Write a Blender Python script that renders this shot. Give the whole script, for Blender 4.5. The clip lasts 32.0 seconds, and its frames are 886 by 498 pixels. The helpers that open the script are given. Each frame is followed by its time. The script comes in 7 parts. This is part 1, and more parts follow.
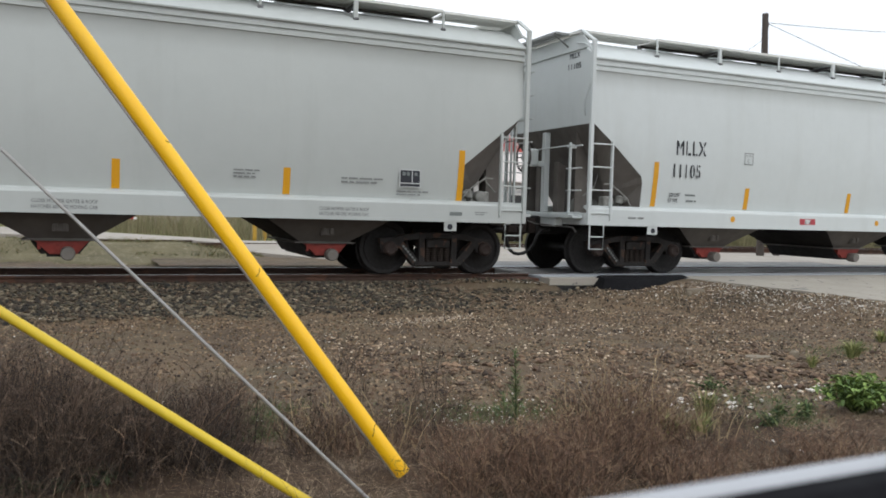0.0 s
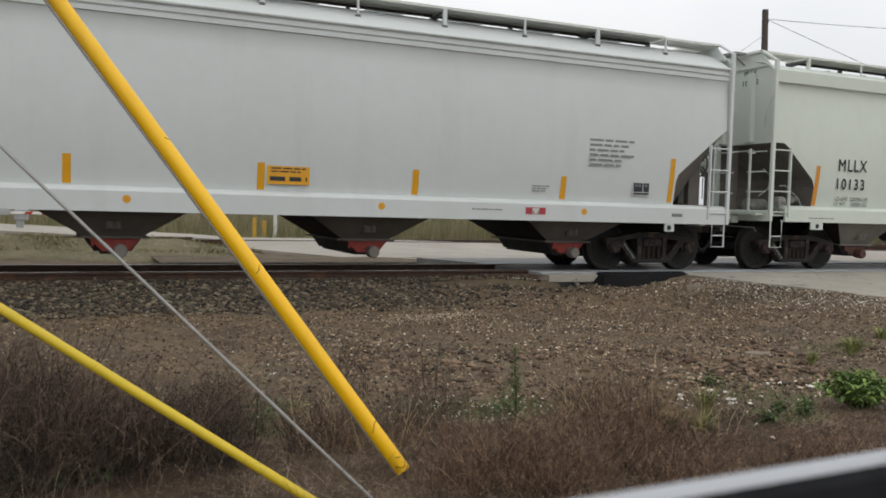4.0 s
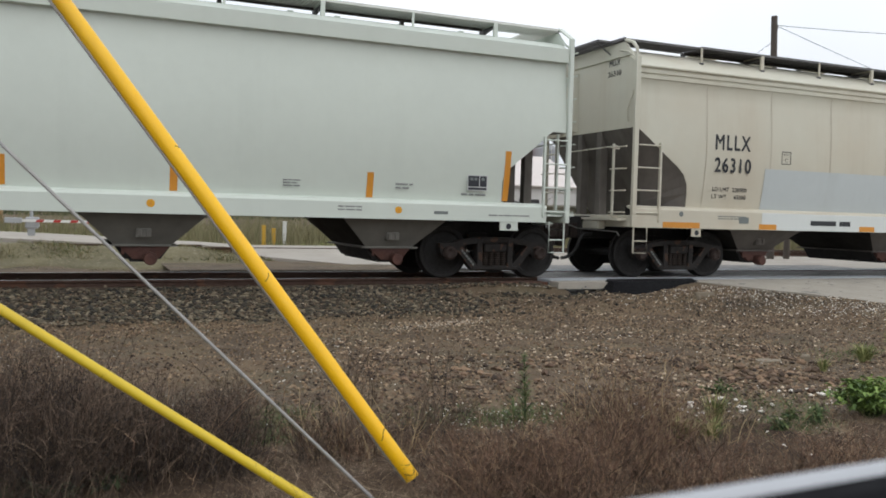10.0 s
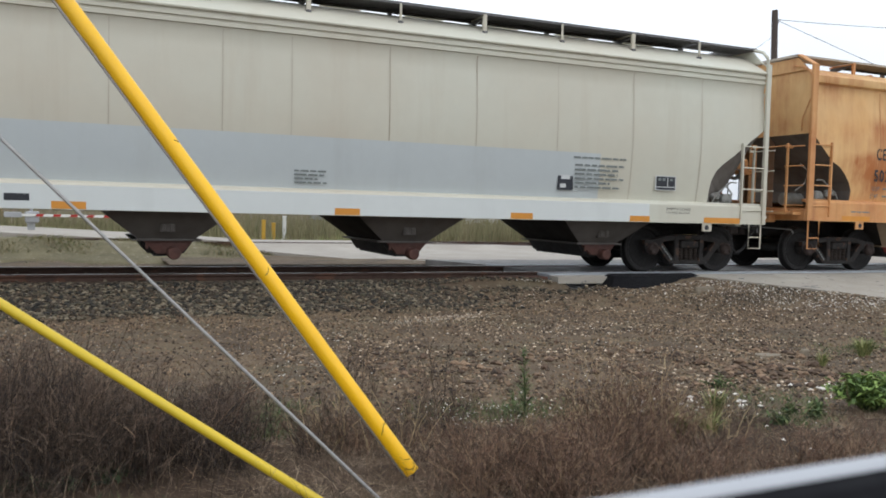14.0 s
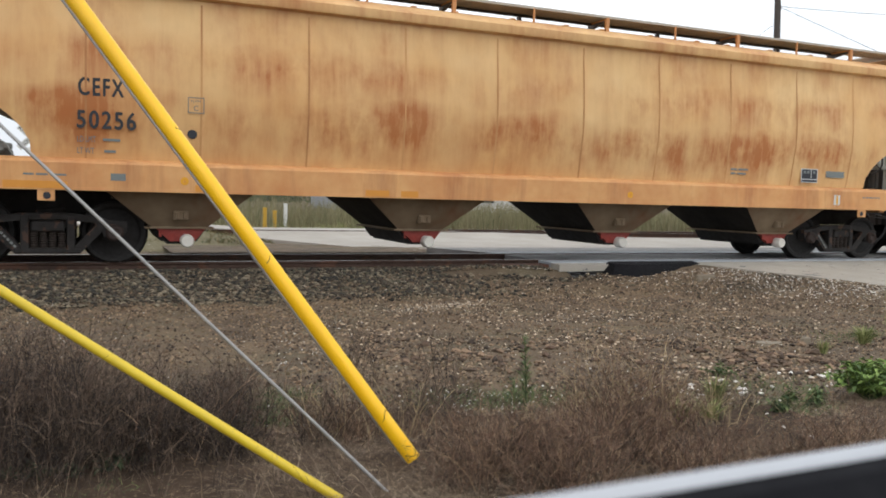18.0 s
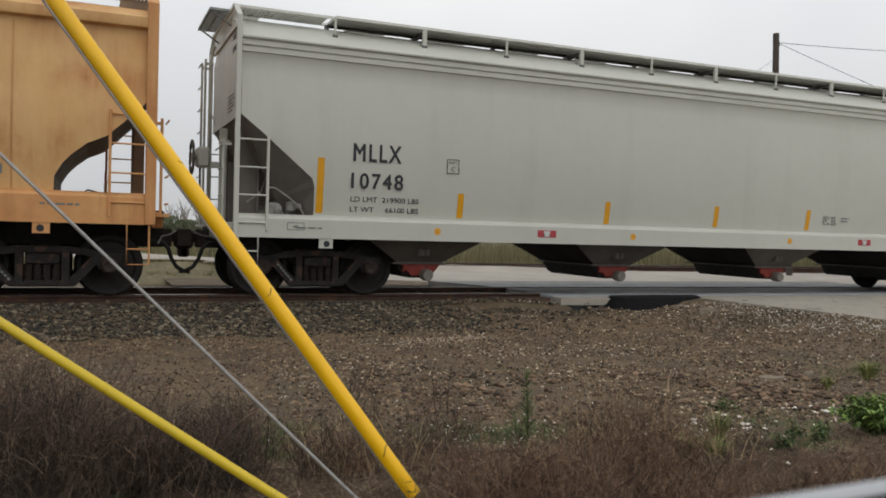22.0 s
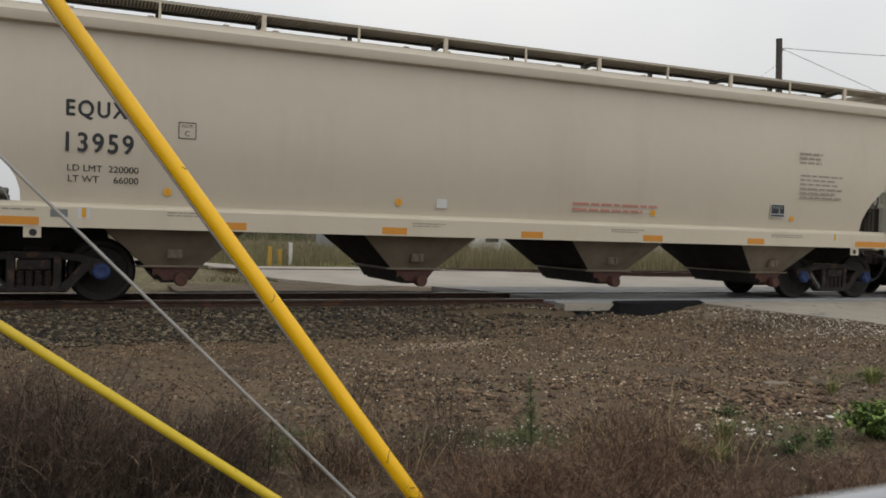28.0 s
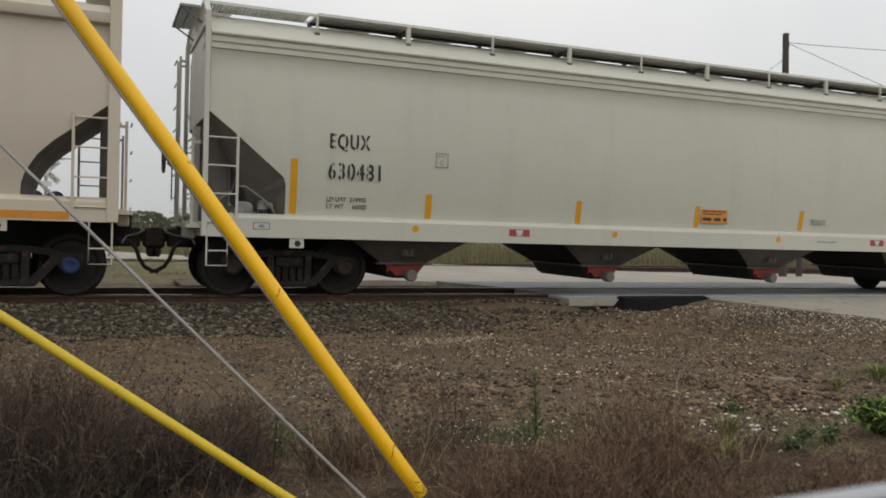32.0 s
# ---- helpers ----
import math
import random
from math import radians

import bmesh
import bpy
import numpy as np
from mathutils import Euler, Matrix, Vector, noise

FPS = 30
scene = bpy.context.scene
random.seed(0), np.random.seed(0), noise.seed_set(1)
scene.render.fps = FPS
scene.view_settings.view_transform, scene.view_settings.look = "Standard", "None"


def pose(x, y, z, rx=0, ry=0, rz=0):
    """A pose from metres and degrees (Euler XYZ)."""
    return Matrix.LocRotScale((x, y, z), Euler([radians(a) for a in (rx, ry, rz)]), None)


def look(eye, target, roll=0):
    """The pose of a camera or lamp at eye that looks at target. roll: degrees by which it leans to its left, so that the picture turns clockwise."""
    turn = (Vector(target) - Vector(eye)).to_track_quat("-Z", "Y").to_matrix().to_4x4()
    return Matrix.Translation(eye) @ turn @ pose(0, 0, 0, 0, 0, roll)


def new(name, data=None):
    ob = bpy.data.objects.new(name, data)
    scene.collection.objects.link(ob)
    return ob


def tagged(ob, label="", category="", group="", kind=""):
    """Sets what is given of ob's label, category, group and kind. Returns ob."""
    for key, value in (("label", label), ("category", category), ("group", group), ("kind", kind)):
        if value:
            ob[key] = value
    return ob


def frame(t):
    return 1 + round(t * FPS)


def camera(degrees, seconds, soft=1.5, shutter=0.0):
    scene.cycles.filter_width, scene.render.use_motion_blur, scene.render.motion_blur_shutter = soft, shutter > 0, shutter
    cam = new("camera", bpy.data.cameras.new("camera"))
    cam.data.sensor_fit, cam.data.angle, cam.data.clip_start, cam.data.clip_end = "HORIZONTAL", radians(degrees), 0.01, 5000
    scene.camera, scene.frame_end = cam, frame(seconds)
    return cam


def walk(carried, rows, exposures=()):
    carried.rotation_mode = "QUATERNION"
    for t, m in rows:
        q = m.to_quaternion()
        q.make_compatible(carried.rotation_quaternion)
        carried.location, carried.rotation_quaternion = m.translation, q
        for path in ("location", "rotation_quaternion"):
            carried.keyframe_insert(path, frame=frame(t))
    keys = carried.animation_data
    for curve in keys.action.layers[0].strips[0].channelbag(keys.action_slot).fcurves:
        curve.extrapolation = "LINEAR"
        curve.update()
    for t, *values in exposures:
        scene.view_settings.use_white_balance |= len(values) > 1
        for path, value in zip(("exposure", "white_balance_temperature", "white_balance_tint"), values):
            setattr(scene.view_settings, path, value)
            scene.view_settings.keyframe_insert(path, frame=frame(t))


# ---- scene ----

EXPOSURES = ((0, 0.04, 6250, 10), (1, -0.12, 6350, 10), (2, -0.18, 6450, 10), (3, -0.28, 6550, 10), (6, -0.25, 6500, 10), (9, -0.2, 6450, 10), (10, -0.1, 6300, 10), (11, 0.03, 6150, 10), (12, -0.25, 6800, 10), (13, -0.1, 6400, 10),
             (14, 0.03, 6100, 10), (17, 0.14, 6150, 10), (18, 0.15, 6300, 10), (20, 0.1, 6150, 10), (21, -0.08, 5850, 10), (22, -0.45, 6600, 10), (23, -0.42, 6500, 10), (25, -0.55, 6500, 10), (28, -0.52, 6700, 10), (32, -0.52, 6700, 10))
CLOUD, SUN_POWER = 11.2, 0.5

# Camera: held by hand inside a parked vehicle; it turns a little but does not travel.
EYE = Vector((0, 0, 1.12))
cam = camera(56.2, 32.0, soft=1.75)
cam.data.dof.use_dof, cam.data.dof.focus_distance, cam.data.dof.aperture_fstop = True, 8.5, 3.8


def aim(yaw, pitch, roll):
    """The held camera, turned yaw degrees to the right of the track's normal, tipped by pitch and leaning by roll."""
    a, b = radians(yaw), radians(pitch)
    return look(EYE, EYE + Vector((math.sin(a) * math.cos(b), math.cos(a) * math.cos(b), math.sin(b))), roll)


walk(cam, [(t, aim(a, b, c)) for t, a, b, c in (
    (0, 23.81, -2.66, 1.66), (0.5, 23.85, -2.70, 1.67), (1, 23.86, -2.74, 1.64), (1.5, 23.88, -2.94, 1.57),
    (2, 23.85, -2.83, 1.61), (2.5, 23.89, -2.75, 1.65), (3, 23.88, -2.83, 1.56), (3.5, 23.86, -2.92, 1.62),
    (5.5, 23.72, -2.69, 1.50), (6, 23.63, -2.59, 1.57), (6.5, 23.52, -2.22, 1.58), (7, 23.41, -2.08, 1.59),
    (7.5, 23.35, -2.26, 1.58), (8, 23.32, -2.14, 1.50), (8.5, 23.26, -2.33, 1.57), (9, 23.20, -2.62, 1.53),
    (9.5, 23.18, -2.57, 1.53), (10, 23.20, -2.40, 1.50), (10.5, 23.15, -2.43, 1.52), (11, 23.20, -2.61, 1.47),
    (11.5, 23.26, -2.44, 1.46), (12, 23.25, -2.25, 1.51), (12.5, 23.25, -2.52, 1.51), (13, 23.26, -2.70, 1.51),
    (13.5, 23.26, -2.53, 1.51), (14, 23.22, -2.78, 1.52), (14.5, 23.20, -3.31, 1.53), (16.5, 23.16, -3.56, 1.51),
    (17, 23.16, -3.69, 1.44), (17.5, 23.16, -3.74, 1.51), (18, 23.16, -3.62, 1.53), (18.5, 23.15, -3.08, 1.52),
    (19, 23.10, -2.45, 1.54), (19.5, 23.10, -2.35, 1.53), (20, 23.06, -2.20, 1.53), (20.5, 23.05, -2.04, 1.55),
    (21, 23.04, -1.76, 1.60), (21.5, 23.04, -1.55, 1.60), (22, 23.00, -1.32, 1.62), (22.5, 23.00, -1.40, 1.60),
    (23, 23.02, -1.67, 1.60), (23.5, 23.02, -1.53, 1.59), (24, 23.07, -1.35, 1.66), (24.5, 23.11, -1.02, 1.64),
    (25, 23.08, -0.91, 1.72), (25.5, 23.08, -1.03, 1.63), (27.5, 22.87, -0.72, 1.61), (28, 22.76, -0.94, 1.56),
    (28.5, 22.69, -0.95, 1.56), (29, 22.65, -0.84, 1.58), (29.5, 22.60, -0.83, 1.62), (30, 22.56, -1.05, 1.61),
    (30.5, 22.55, -1.14, 1.63), (31, 22.48, -1.16, 1.55), (31.5, 22.45, -1.34, 1.59), (32, 22.43, -1.30, 1.67))],
    exposures=EXPOSURES)

# How far the train has rolled (metres) at each time.
ROLLED = (
    (0, -11.219), (1, -7.454), (2, -3.682), (3, 0.096), (4, 3.881), (5, 7.672), (6, 11.470), (7, 15.275),
    (8, 19.086), (9, 22.903), (10, 26.727), (11, 30.558), (12, 34.396), (13, 38.241), (14, 42.092), (15, 45.950),
    (16, 49.815), (17, 53.687), (18, 57.565), (19, 61.451), (20, 65.344), (21, 69.243), (22, 73.150), (23, 77.064),
    (24, 80.985), (25, 84.913), (26, 88.848), (27, 92.790), (28, 96.740), (29, 100.697), (30, 104.661), (31, 108.633),
    (32, 112.611))

# ---- light ----
SUN_EL, SUN_AZ = 52, 160          # degrees; azimuth clockwise from the far side of the track
world = bpy.data.worlds.new("overcast_sky")
scene.world = world
world.use_nodes = True
wn, wl = world.node_tree.nodes, world.node_tree.links
wn.clear()
w_out, w_bg = wn.new("ShaderNodeOutputWorld"), wn.new("ShaderNodeBackground")
w_sky = wn.new("ShaderNodeTexSky")
w_sky.sky_type, w_sky.sun_disc = "NISHITA", False
w_sky.sun_elevation, w_sky.sun_rotation = radians(SUN_EL), radians(SUN_AZ)
w_sky.air_density, w_sky.dust_density = 1.0, 4.0
w_mix, w_noise, w_ramp = wn.new("ShaderNodeMix"), wn.new("ShaderNodeTexNoise"), wn.new("ShaderNodeValToRGB")
w_mix.data_type = "RGBA"
w_mix.inputs["Factor"].default_value = 0.93
w_noise.inputs["Scale"].default_value, w_noise.inputs["Detail"].default_value = 2.2, 3
w_ramp.color_ramp.elements[0].color = (CLOUD * 0.90, CLOUD * 0.935, CLOUD * 0.97, 1)
w_ramp.color_ramp.elements[1].color = (CLOUD * 1.06, CLOUD * 1.07, CLOUD * 1.08, 1)
w_ramp.color_ramp.elements[0].position, w_ramp.color_ramp.elements[1].position = 0.3, 0.7
wl.new(w_noise.outputs["Fac"], w_ramp.inputs["Fac"])
wl.new(w_sky.outputs["Color"], w_mix.inputs["A"])
wl.new(w_ramp.outputs["Color"], w_mix.inputs["B"])
# an overcast sky is dimmer towards the horizon
w_tc, w_sep, w_up, w_dim = wn.new("ShaderNodeTexCoord"), wn.new("ShaderNodeSeparateXYZ"), wn.new("ShaderNodeMapRange"), wn.new("ShaderNodeMix")
w_dim.data_type, w_dim.blend_type = "RGBA", "MULTIPLY"
w_dim.inputs["Factor"].default_value = 1.0
wl.new(w_tc.outputs["Generated"], w_sep.inputs[0])
wl.new(w_sep.outputs["Z"], w_up.inputs[0])
for i, v in zip((1, 2, 3, 4), (0.0, 0.3, 0.74, 1.15)):
    w_up.inputs[i].default_value = v
wl.new(w_mix.outputs["Result"], w_dim.inputs["A"])
wl.new(w_up.outputs[0], w_dim.inputs["B"])
wl.new(w_dim.outputs["Result"], w_bg.inputs["Color"])
w_bg.inputs["Strength"].default_value = 0.1
wl.new(w_bg.outputs["Background"], w_out.inputs["Surface"])

sun_data = bpy.data.lights.new("sun", "SUN")
sun_data.energy, sun_data.angle, sun_data.color = SUN_POWER, radians(70), (1.0, 0.97, 0.92)
sun = new("sun", sun_data)
_e, _a = radians(SUN_EL), radians(SUN_AZ)
sun.matrix_world = look(Vector((math.sin(_a) * math.cos(_e), math.cos(_a) * math.cos(_e), math.sin(_e))) * 60, (0, 0, 0))


# ---- materials ----
def srgb(r, g, b):
    return tuple(((c / 255 / 12.92) if c < 10 else ((c / 255 + 0.055) / 1.055) ** 2.4) for c in (r, g, b)) + (1,)


def material(name, colour, second=None, rough=0.6, metal=0.0, scale=3.0, contrast=0.5, bump=0.0, bump_scale=40.0,
             stretch=(1, 1, 1), streak=None, streak_amount=0.0, streak_scale=(2.2, 2.2, 0.25), streak_edge=(0.5, 0.72),
             grain=0.08, spot=None, spot_scale=60, spot_at=0.72, vary=0.0, coat=0.0, gloss=0.5, rust=None):
    """Two colours mixed by a large stain pattern, fine grain over it, optional vertical streaks and small spots."""
    m = bpy.data.materials.new(name)
    m.use_nodes = True
    n, l = m.node_tree.nodes, m.node_tree.links
    bsdf = n["Principled BSDF"]
    bsdf.inputs["Roughness"].default_value, bsdf.inputs["Metallic"].default_value = rough, metal
    bsdf.inputs["Coat Weight"].default_value, bsdf.inputs["Specular IOR Level"].default_value = coat, gloss
    coord, place = n.new("ShaderNodeTexCoord"), n.new("ShaderNodeMapping")
    place.inputs["Scale"].default_value = stretch
    l.new(coord.outputs["Object"], place.inputs["Vector"])
    vec = place.outputs["Vector"]

    def noise_of(sc, detail=4, vector=None, rough_=0.55):
        t = n.new("ShaderNodeTexNoise")
        t.inputs["Scale"].default_value, t.inputs["Detail"].default_value = sc, detail
        t.inputs["Roughness"].default_value = rough_
        l.new(vector or vec, t.inputs["Vector"])
        return t.outputs["Fac"]

    def span(value, a, b, lo=0.0, hi=1.0):
        t = n.new("ShaderNodeMapRange")
        for i, v in zip((1, 2, 3, 4), (a, b, lo, hi)):
            t.inputs[i].default_value = v
        l.new(value, t.inputs[0])
        return t.outputs[0]

    def mixed(fac, a, b, kind="MIX"):
        t = n.new("ShaderNodeMix")
        t.data_type, t.blend_type = "RGBA", kind
        for sock, v in ((t.inputs["Factor"], fac), (t.inputs["A"], a), (t.inputs["B"], b)):
            if hasattr(v, "is_linked"):
                l.new(v, sock)
            else:
                sock.default_value = v
        return t.outputs["Result"]

    second = second or tuple(c * 0.8 for c in colour[:3]) + (1,)
    out = mixed(span(noise_of(scale), 0.5 - 0.25 / max(contrast, 0.01), 0.5 + 0.25 / max(contrast, 0.01)), colour, second)
    if streak:
        sm = n.new("ShaderNodeMapping")
        sm.inputs["Scale"].default_value = streak_scale
        l.new(coord.outputs["Object"], sm.inputs["Vector"])
        out = mixed(span(noise_of(1.0, 6, sm.outputs["Vector"], 0.65), *streak_edge, 0, streak_amount), out, streak)
    if rust:
        # blotches low on each side panel and again at mid height, in fine runs, with cleaner paint between panels
        cut_, wob = n.new("ShaderNodeSeparateXYZ"), n.new("ShaderNodeMath")
        l.new(coord.outputs["Object"], cut_.inputs[0])
        wob.operation = "MULTIPLY_ADD"
        l.new(noise_of(0.8, 3), wob.inputs[0])
        wob.inputs[1].default_value = 0.9
        l.new(cut_.outputs["Z"], wob.inputs[2])
        ramp = n.new("ShaderNodeValToRGB")
        el = ramp.color_ramp.elements
        for _ in range(6):
            el.new(0.5)
        for e_, (at_, v_) in zip(el, ((0.0, 0.35), (0.10, 0.5), (0.20, 0.95), (0.34, 0.9), (0.44, 0.35), (0.60, 0.68), (0.72, 0.28), (1.0, 0.5))):
            e_.position, e_.color = at_, (v_, v_, v_, 1)
        l.new(span(wob.outputs[0], 1.95, 4.4), ramp.inputs["Fac"])

        def far_noise(size, detail, rough_, shift=(0, 0, 0)):
            mp = n.new("ShaderNodeMapping")
            mp.inputs["Scale"].default_value, mp.inputs["Location"].default_value = size, shift
            l.new(coord.outputs["Object"], mp.inputs["Vector"])
            return noise_of(1.0, detail, mp.outputs["Vector"], rough_)

        def times(a, b, how="MULTIPLY"):
            t = n.new("ShaderNodeMath")
            t.operation = how
            l.new(a, t.inputs[0])
            l.new(b, t.inputs[1])
            return t.outputs[0]

        panels = span(far_noise((0.66, 0.66, 0.45), 2, 0.5, (0.4, 0, 0.35)), 0.34, 0.56, 0.3, 1.0)
        runs = span(far_noise((11, 11, 0.7), 4, 0.6), 0.3, 0.7, 0.55, 1.15)
        cloud = span(far_noise((1.7, 1.7, 1.0), 7, 0.64), 0.30, 0.66)
        out = mixed(span(times(times(ramp.outputs["Color"], panels), times(cloud, runs)), 0.04, 0.58, 0, 0.95), out, rust)
    if spot:
        out = mixed(span(noise_of(spot_scale, 2), spot_at, spot_at + 0.04), out, spot)
    if grain:
        out = mixed(span(noise_of(bump_scale * 2.5, 3), 0.3, 0.7, 0, grain * 2), out, tuple(c * 0.55 for c in colour[:3]) + (1,))
    if vary:
        info, hsv = n.new("ShaderNodeObjectInfo"), n.new("ShaderNodeHueSaturation")
        l.new(span(info.outputs["Random"], 0, 1, 1 - vary, 1 + vary), hsv.inputs["Value"])
        l.new(out, hsv.inputs["Color"])
        out = hsv.outputs["Color"]
    l.new(out, bsdf.inputs["Base Color"])
    l.new(span(noise_of(scale * 4), 0.3, 0.7, max(rough - 0.1, 0.05), min(rough + 0.12, 1)), bsdf.inputs["Roughness"])
    if bump:
        b = n.new("ShaderNodeBump")
        b.inputs["Strength"].default_value, b.inputs["Distance"].default_value = bump, 0.02
        l.new(noise_of(bump_scale, 5), b.inputs["Height"])
        l.new(b.outputs["Normal"], bsdf.inputs["Normal"])
    return m


def islands(name, colours, rough=0.9, bump=0.4, bump_scale=90, translucent=False):
    """For joined small pieces: every piece takes its own tint from the ramp."""
    m = bpy.data.materials.new(name)
    m.use_nodes = True
    n, l = m.node_tree.nodes, m.node_tree.links
    bsdf = n["Principled BSDF"]
    bsdf.inputs["Roughness"].default_value = rough
    geo, ramp = n.new("ShaderNodeNewGeometry"), n.new("ShaderNodeValToRGB")
    ramp.color_ramp.interpolation = "CONSTANT" if len(colours) > 3 else "LINEAR"
    el = ramp.color_ramp.elements
    while len(el) < len(colours):
        el.new(0.5)
    for i, c in enumerate(colours):
        el[i].position, el[i].color = i / len(colours), c
    l.new(geo.outputs["Random Per Island"], ramp.inputs["Fac"])
    l.new(ramp.outputs["Color"], bsdf.inputs["Base Color"])
    if bump:
        t, b = n.new("ShaderNodeTexNoise"), n.new("ShaderNodeBump")
        t.inputs["Scale"].default_value = bump_scale
        b.inputs["Strength"].default_value, b.inputs["Distance"].default_value = bump, 0.01
        l.new(t.outputs["Fac"], b.inputs["Height"])
        l.new(b.outputs["Normal"], bsdf.inputs["Normal"])
    if translucent:
        bsdf.inputs["Subsurface Weight"].default_value = 0.0
    return m


def glow(name, colour, strength):
    m = bpy.data.materials.new(name)
    m.use_nodes = True
    b = m.node_tree.nodes["Principled BSDF"]
    b.inputs["Base Color"].default_value = colour
    b.inputs["Emission Color"].default_value, b.inputs["Emission Strength"].default_value = colour, strength
    return m


# ---- mesh tools ----
class Build:
    """Collects vertices and faces of one mesh."""

    def __init__(self):
        self.v, self.f, self.smooth = [], [], []

    def add(self, verts, faces, smooth=False):
        o = len(self.v)
        self.v += [tuple(p) for p in verts]
        self.f += [tuple(i + o for i in q) for q in faces]
        self.smooth += [smooth] * len(faces)
        return self

    def box(self, x0, x1, y0, y1, z0, z1, b=0.0):
        """A box; b rounds its edges by a chamfer."""
        if not b:
            v = [(x, y, z) for x in (x0, x1) for y in (y0, y1) for z in (z0, z1)]
            return self.add(v, [(0, 1, 3, 2), (4, 6, 7, 5), (0, 4, 5, 1), (2, 3, 7, 6), (0, 2, 6, 4), (1, 5, 7, 3)])
        lo, hi, v, idx = (x0, y0, z0), (x1, y1, z1), [], {}
        for s in range(8):
            c = [(hi if s >> k & 1 else lo)[k] for k in range(3)]
            i = [(-b if s >> k & 1 else b) for k in range(3)]
            for k in range(3):
                p = [c[j] + (0 if j == k else i[j]) for j in range(3)]
                idx[s, k] = len(v)
                v.append(p)
        f = []
        for k in range(3):
            a, c = (k + 1) % 3, (k + 2) % 3
            for side in (0, 1):
                q = [side << k | i << a | j << c for i, j in ((0, 0), (1, 0), (1, 1), (0, 1))]
                f.append([idx[s, k] for s in (q if side else q[::-1])])
            for i in (0, 1):
                for j in (0, 1):
                    s0 = i << a | j << c
                    s1 = s0 | 1 << k
                    q = [idx[s0, a], idx[s1, a], idx[s1, c], idx[s0, c]]
                    f.append(q if i != j else q[::-1])
        for s in range(8):
            q = [idx[s, 0], idx[s, 1], idx[s, 2]]
            f.append(q if bin(s).count("1") % 2 else q[::-1])
        return self.add(v, f)

    def prism(self, poly, axis, a, b, smooth=False):
        """A flat outline pushed from a to b along an axis ('x', 'y' or 'z'); the outline holds the other two coordinates in order."""
        put = {"x": lambda p, w: (w, p[0], p[1]), "y": lambda p, w: (p[0], w, p[1]), "z": lambda p, w: (p[0], p[1], w)}[axis]
        n = len(poly)
        v = [put(p, a) for p in poly] + [put(p, b) for p in poly]
        f = [(i, (i + 1) % n, n + (i + 1) % n, n + i) for i in range(n)]
        self.add(v, f, smooth)
        o = len(self.v) - 2 * n
        self.f += [tuple(o + i for i in range(n))[::-1], tuple(o + n + i for i in range(n))]
        self.smooth += [False, False]
        return self

    def tube(self, pts, r, n=8, caps=True, r_end=None):
        pts = [Vector(p) for p in pts]
        v, m = [], len(pts)
        up = Vector((0, 0, 1))
        for i, p in enumerate(pts):
            d = (pts[min(i + 1, m - 1)] - pts[max(i - 1, 0)]).normalized()
            s = d.cross(up if abs(d.z) < 0.9 else Vector((1, 0, 0))).normalized()
            t = s.cross(d)
            rr = r if r_end is None else r + (r_end - r) * i / (m - 1)
            v += [p + (s * math.cos(k * math.tau / n) + t * math.sin(k * math.tau / n)) * rr for k in range(n)]
        f = [(i * n + k, i * n + (k + 1) % n, (i + 1) * n + (k + 1) % n, (i + 1) * n + k) for i in range(m - 1) for k in range(n)]
        self.add(v, f, n > 4)
        if caps:
            o = len(self.v) - m * n
            self.f += [tuple(o + k for k in range(n))[::-1], tuple(o + (m - 1) * n + k for k in range(n))]
            self.smooth += [False, False]
        return self

    def lathe(self, profile, axis="y", centre=(0, 0, 0), n=24):
        """Turns (radius, along) pairs about an axis."""
        cx, cy, cz = centre
        v = []
        for r, w in profile:
            for k in range(n):
                c, s = r * math.cos(k * math.tau / n), r * math.sin(k * math.tau / n)
                v.append({"y": (cx + c, cy + w, cz + s), "z": (cx + c, cy + s, cz + w), "x": (cx + w, cy + c, cz + s)}[axis])
        m = len(profile)
        self.add(v, [(i * n + k, i * n + (k + 1) % n, (i + 1) * n + (k + 1) % n, (i + 1) * n + k) for i in range(m - 1) for k in range(n)], True)
        o = len(self.v) - m * n
        self.f += [tuple(o + k for k in range(n))[::-1], tuple(o + (m - 1) * n + k for k in range(n))]
        self.smooth += [False, False]
        return self

    def mesh(self, name, mat):
        me = bpy.data.meshes.new(name)
        me.from_pydata(self.v, [], self.f)
        me.polygons.foreach_set("use_smooth", self.smooth)
        me.materials.append(mat)
        bm = bmesh.new()
        bm.from_mesh(me)
        bmesh.ops.recalc_face_normals(bm, faces=bm.faces)
        bm.to_mesh(me)
        bm.free()
        if any(self.smooth):
            me.set_sharp_from_angle(angle=radians(38))
        return me


def put(name, mesh, parent=None, at=(0, 0, 0), label="", turn=None):
    """One object on a mesh, under a thing or a part."""
    ob = new(name, mesh)
    ob.parent = parent
    ob.matrix_basis = Matrix.Translation(at) @ (turn or Matrix())
    if label:
        ob["label"] = label
    return ob


def part(name, build, mat, parent=None, label="", at=(0, 0, 0)):
    return put(name, build.mesh(name, mat), parent, at, label)


def thing(name, label, category, at=(0, 0, 0), group="", kind=""):
    ob = new(name)
    ob.empty_display_size = 0.2
    ob.location = at
    return tagged(ob, label, category, group, kind)


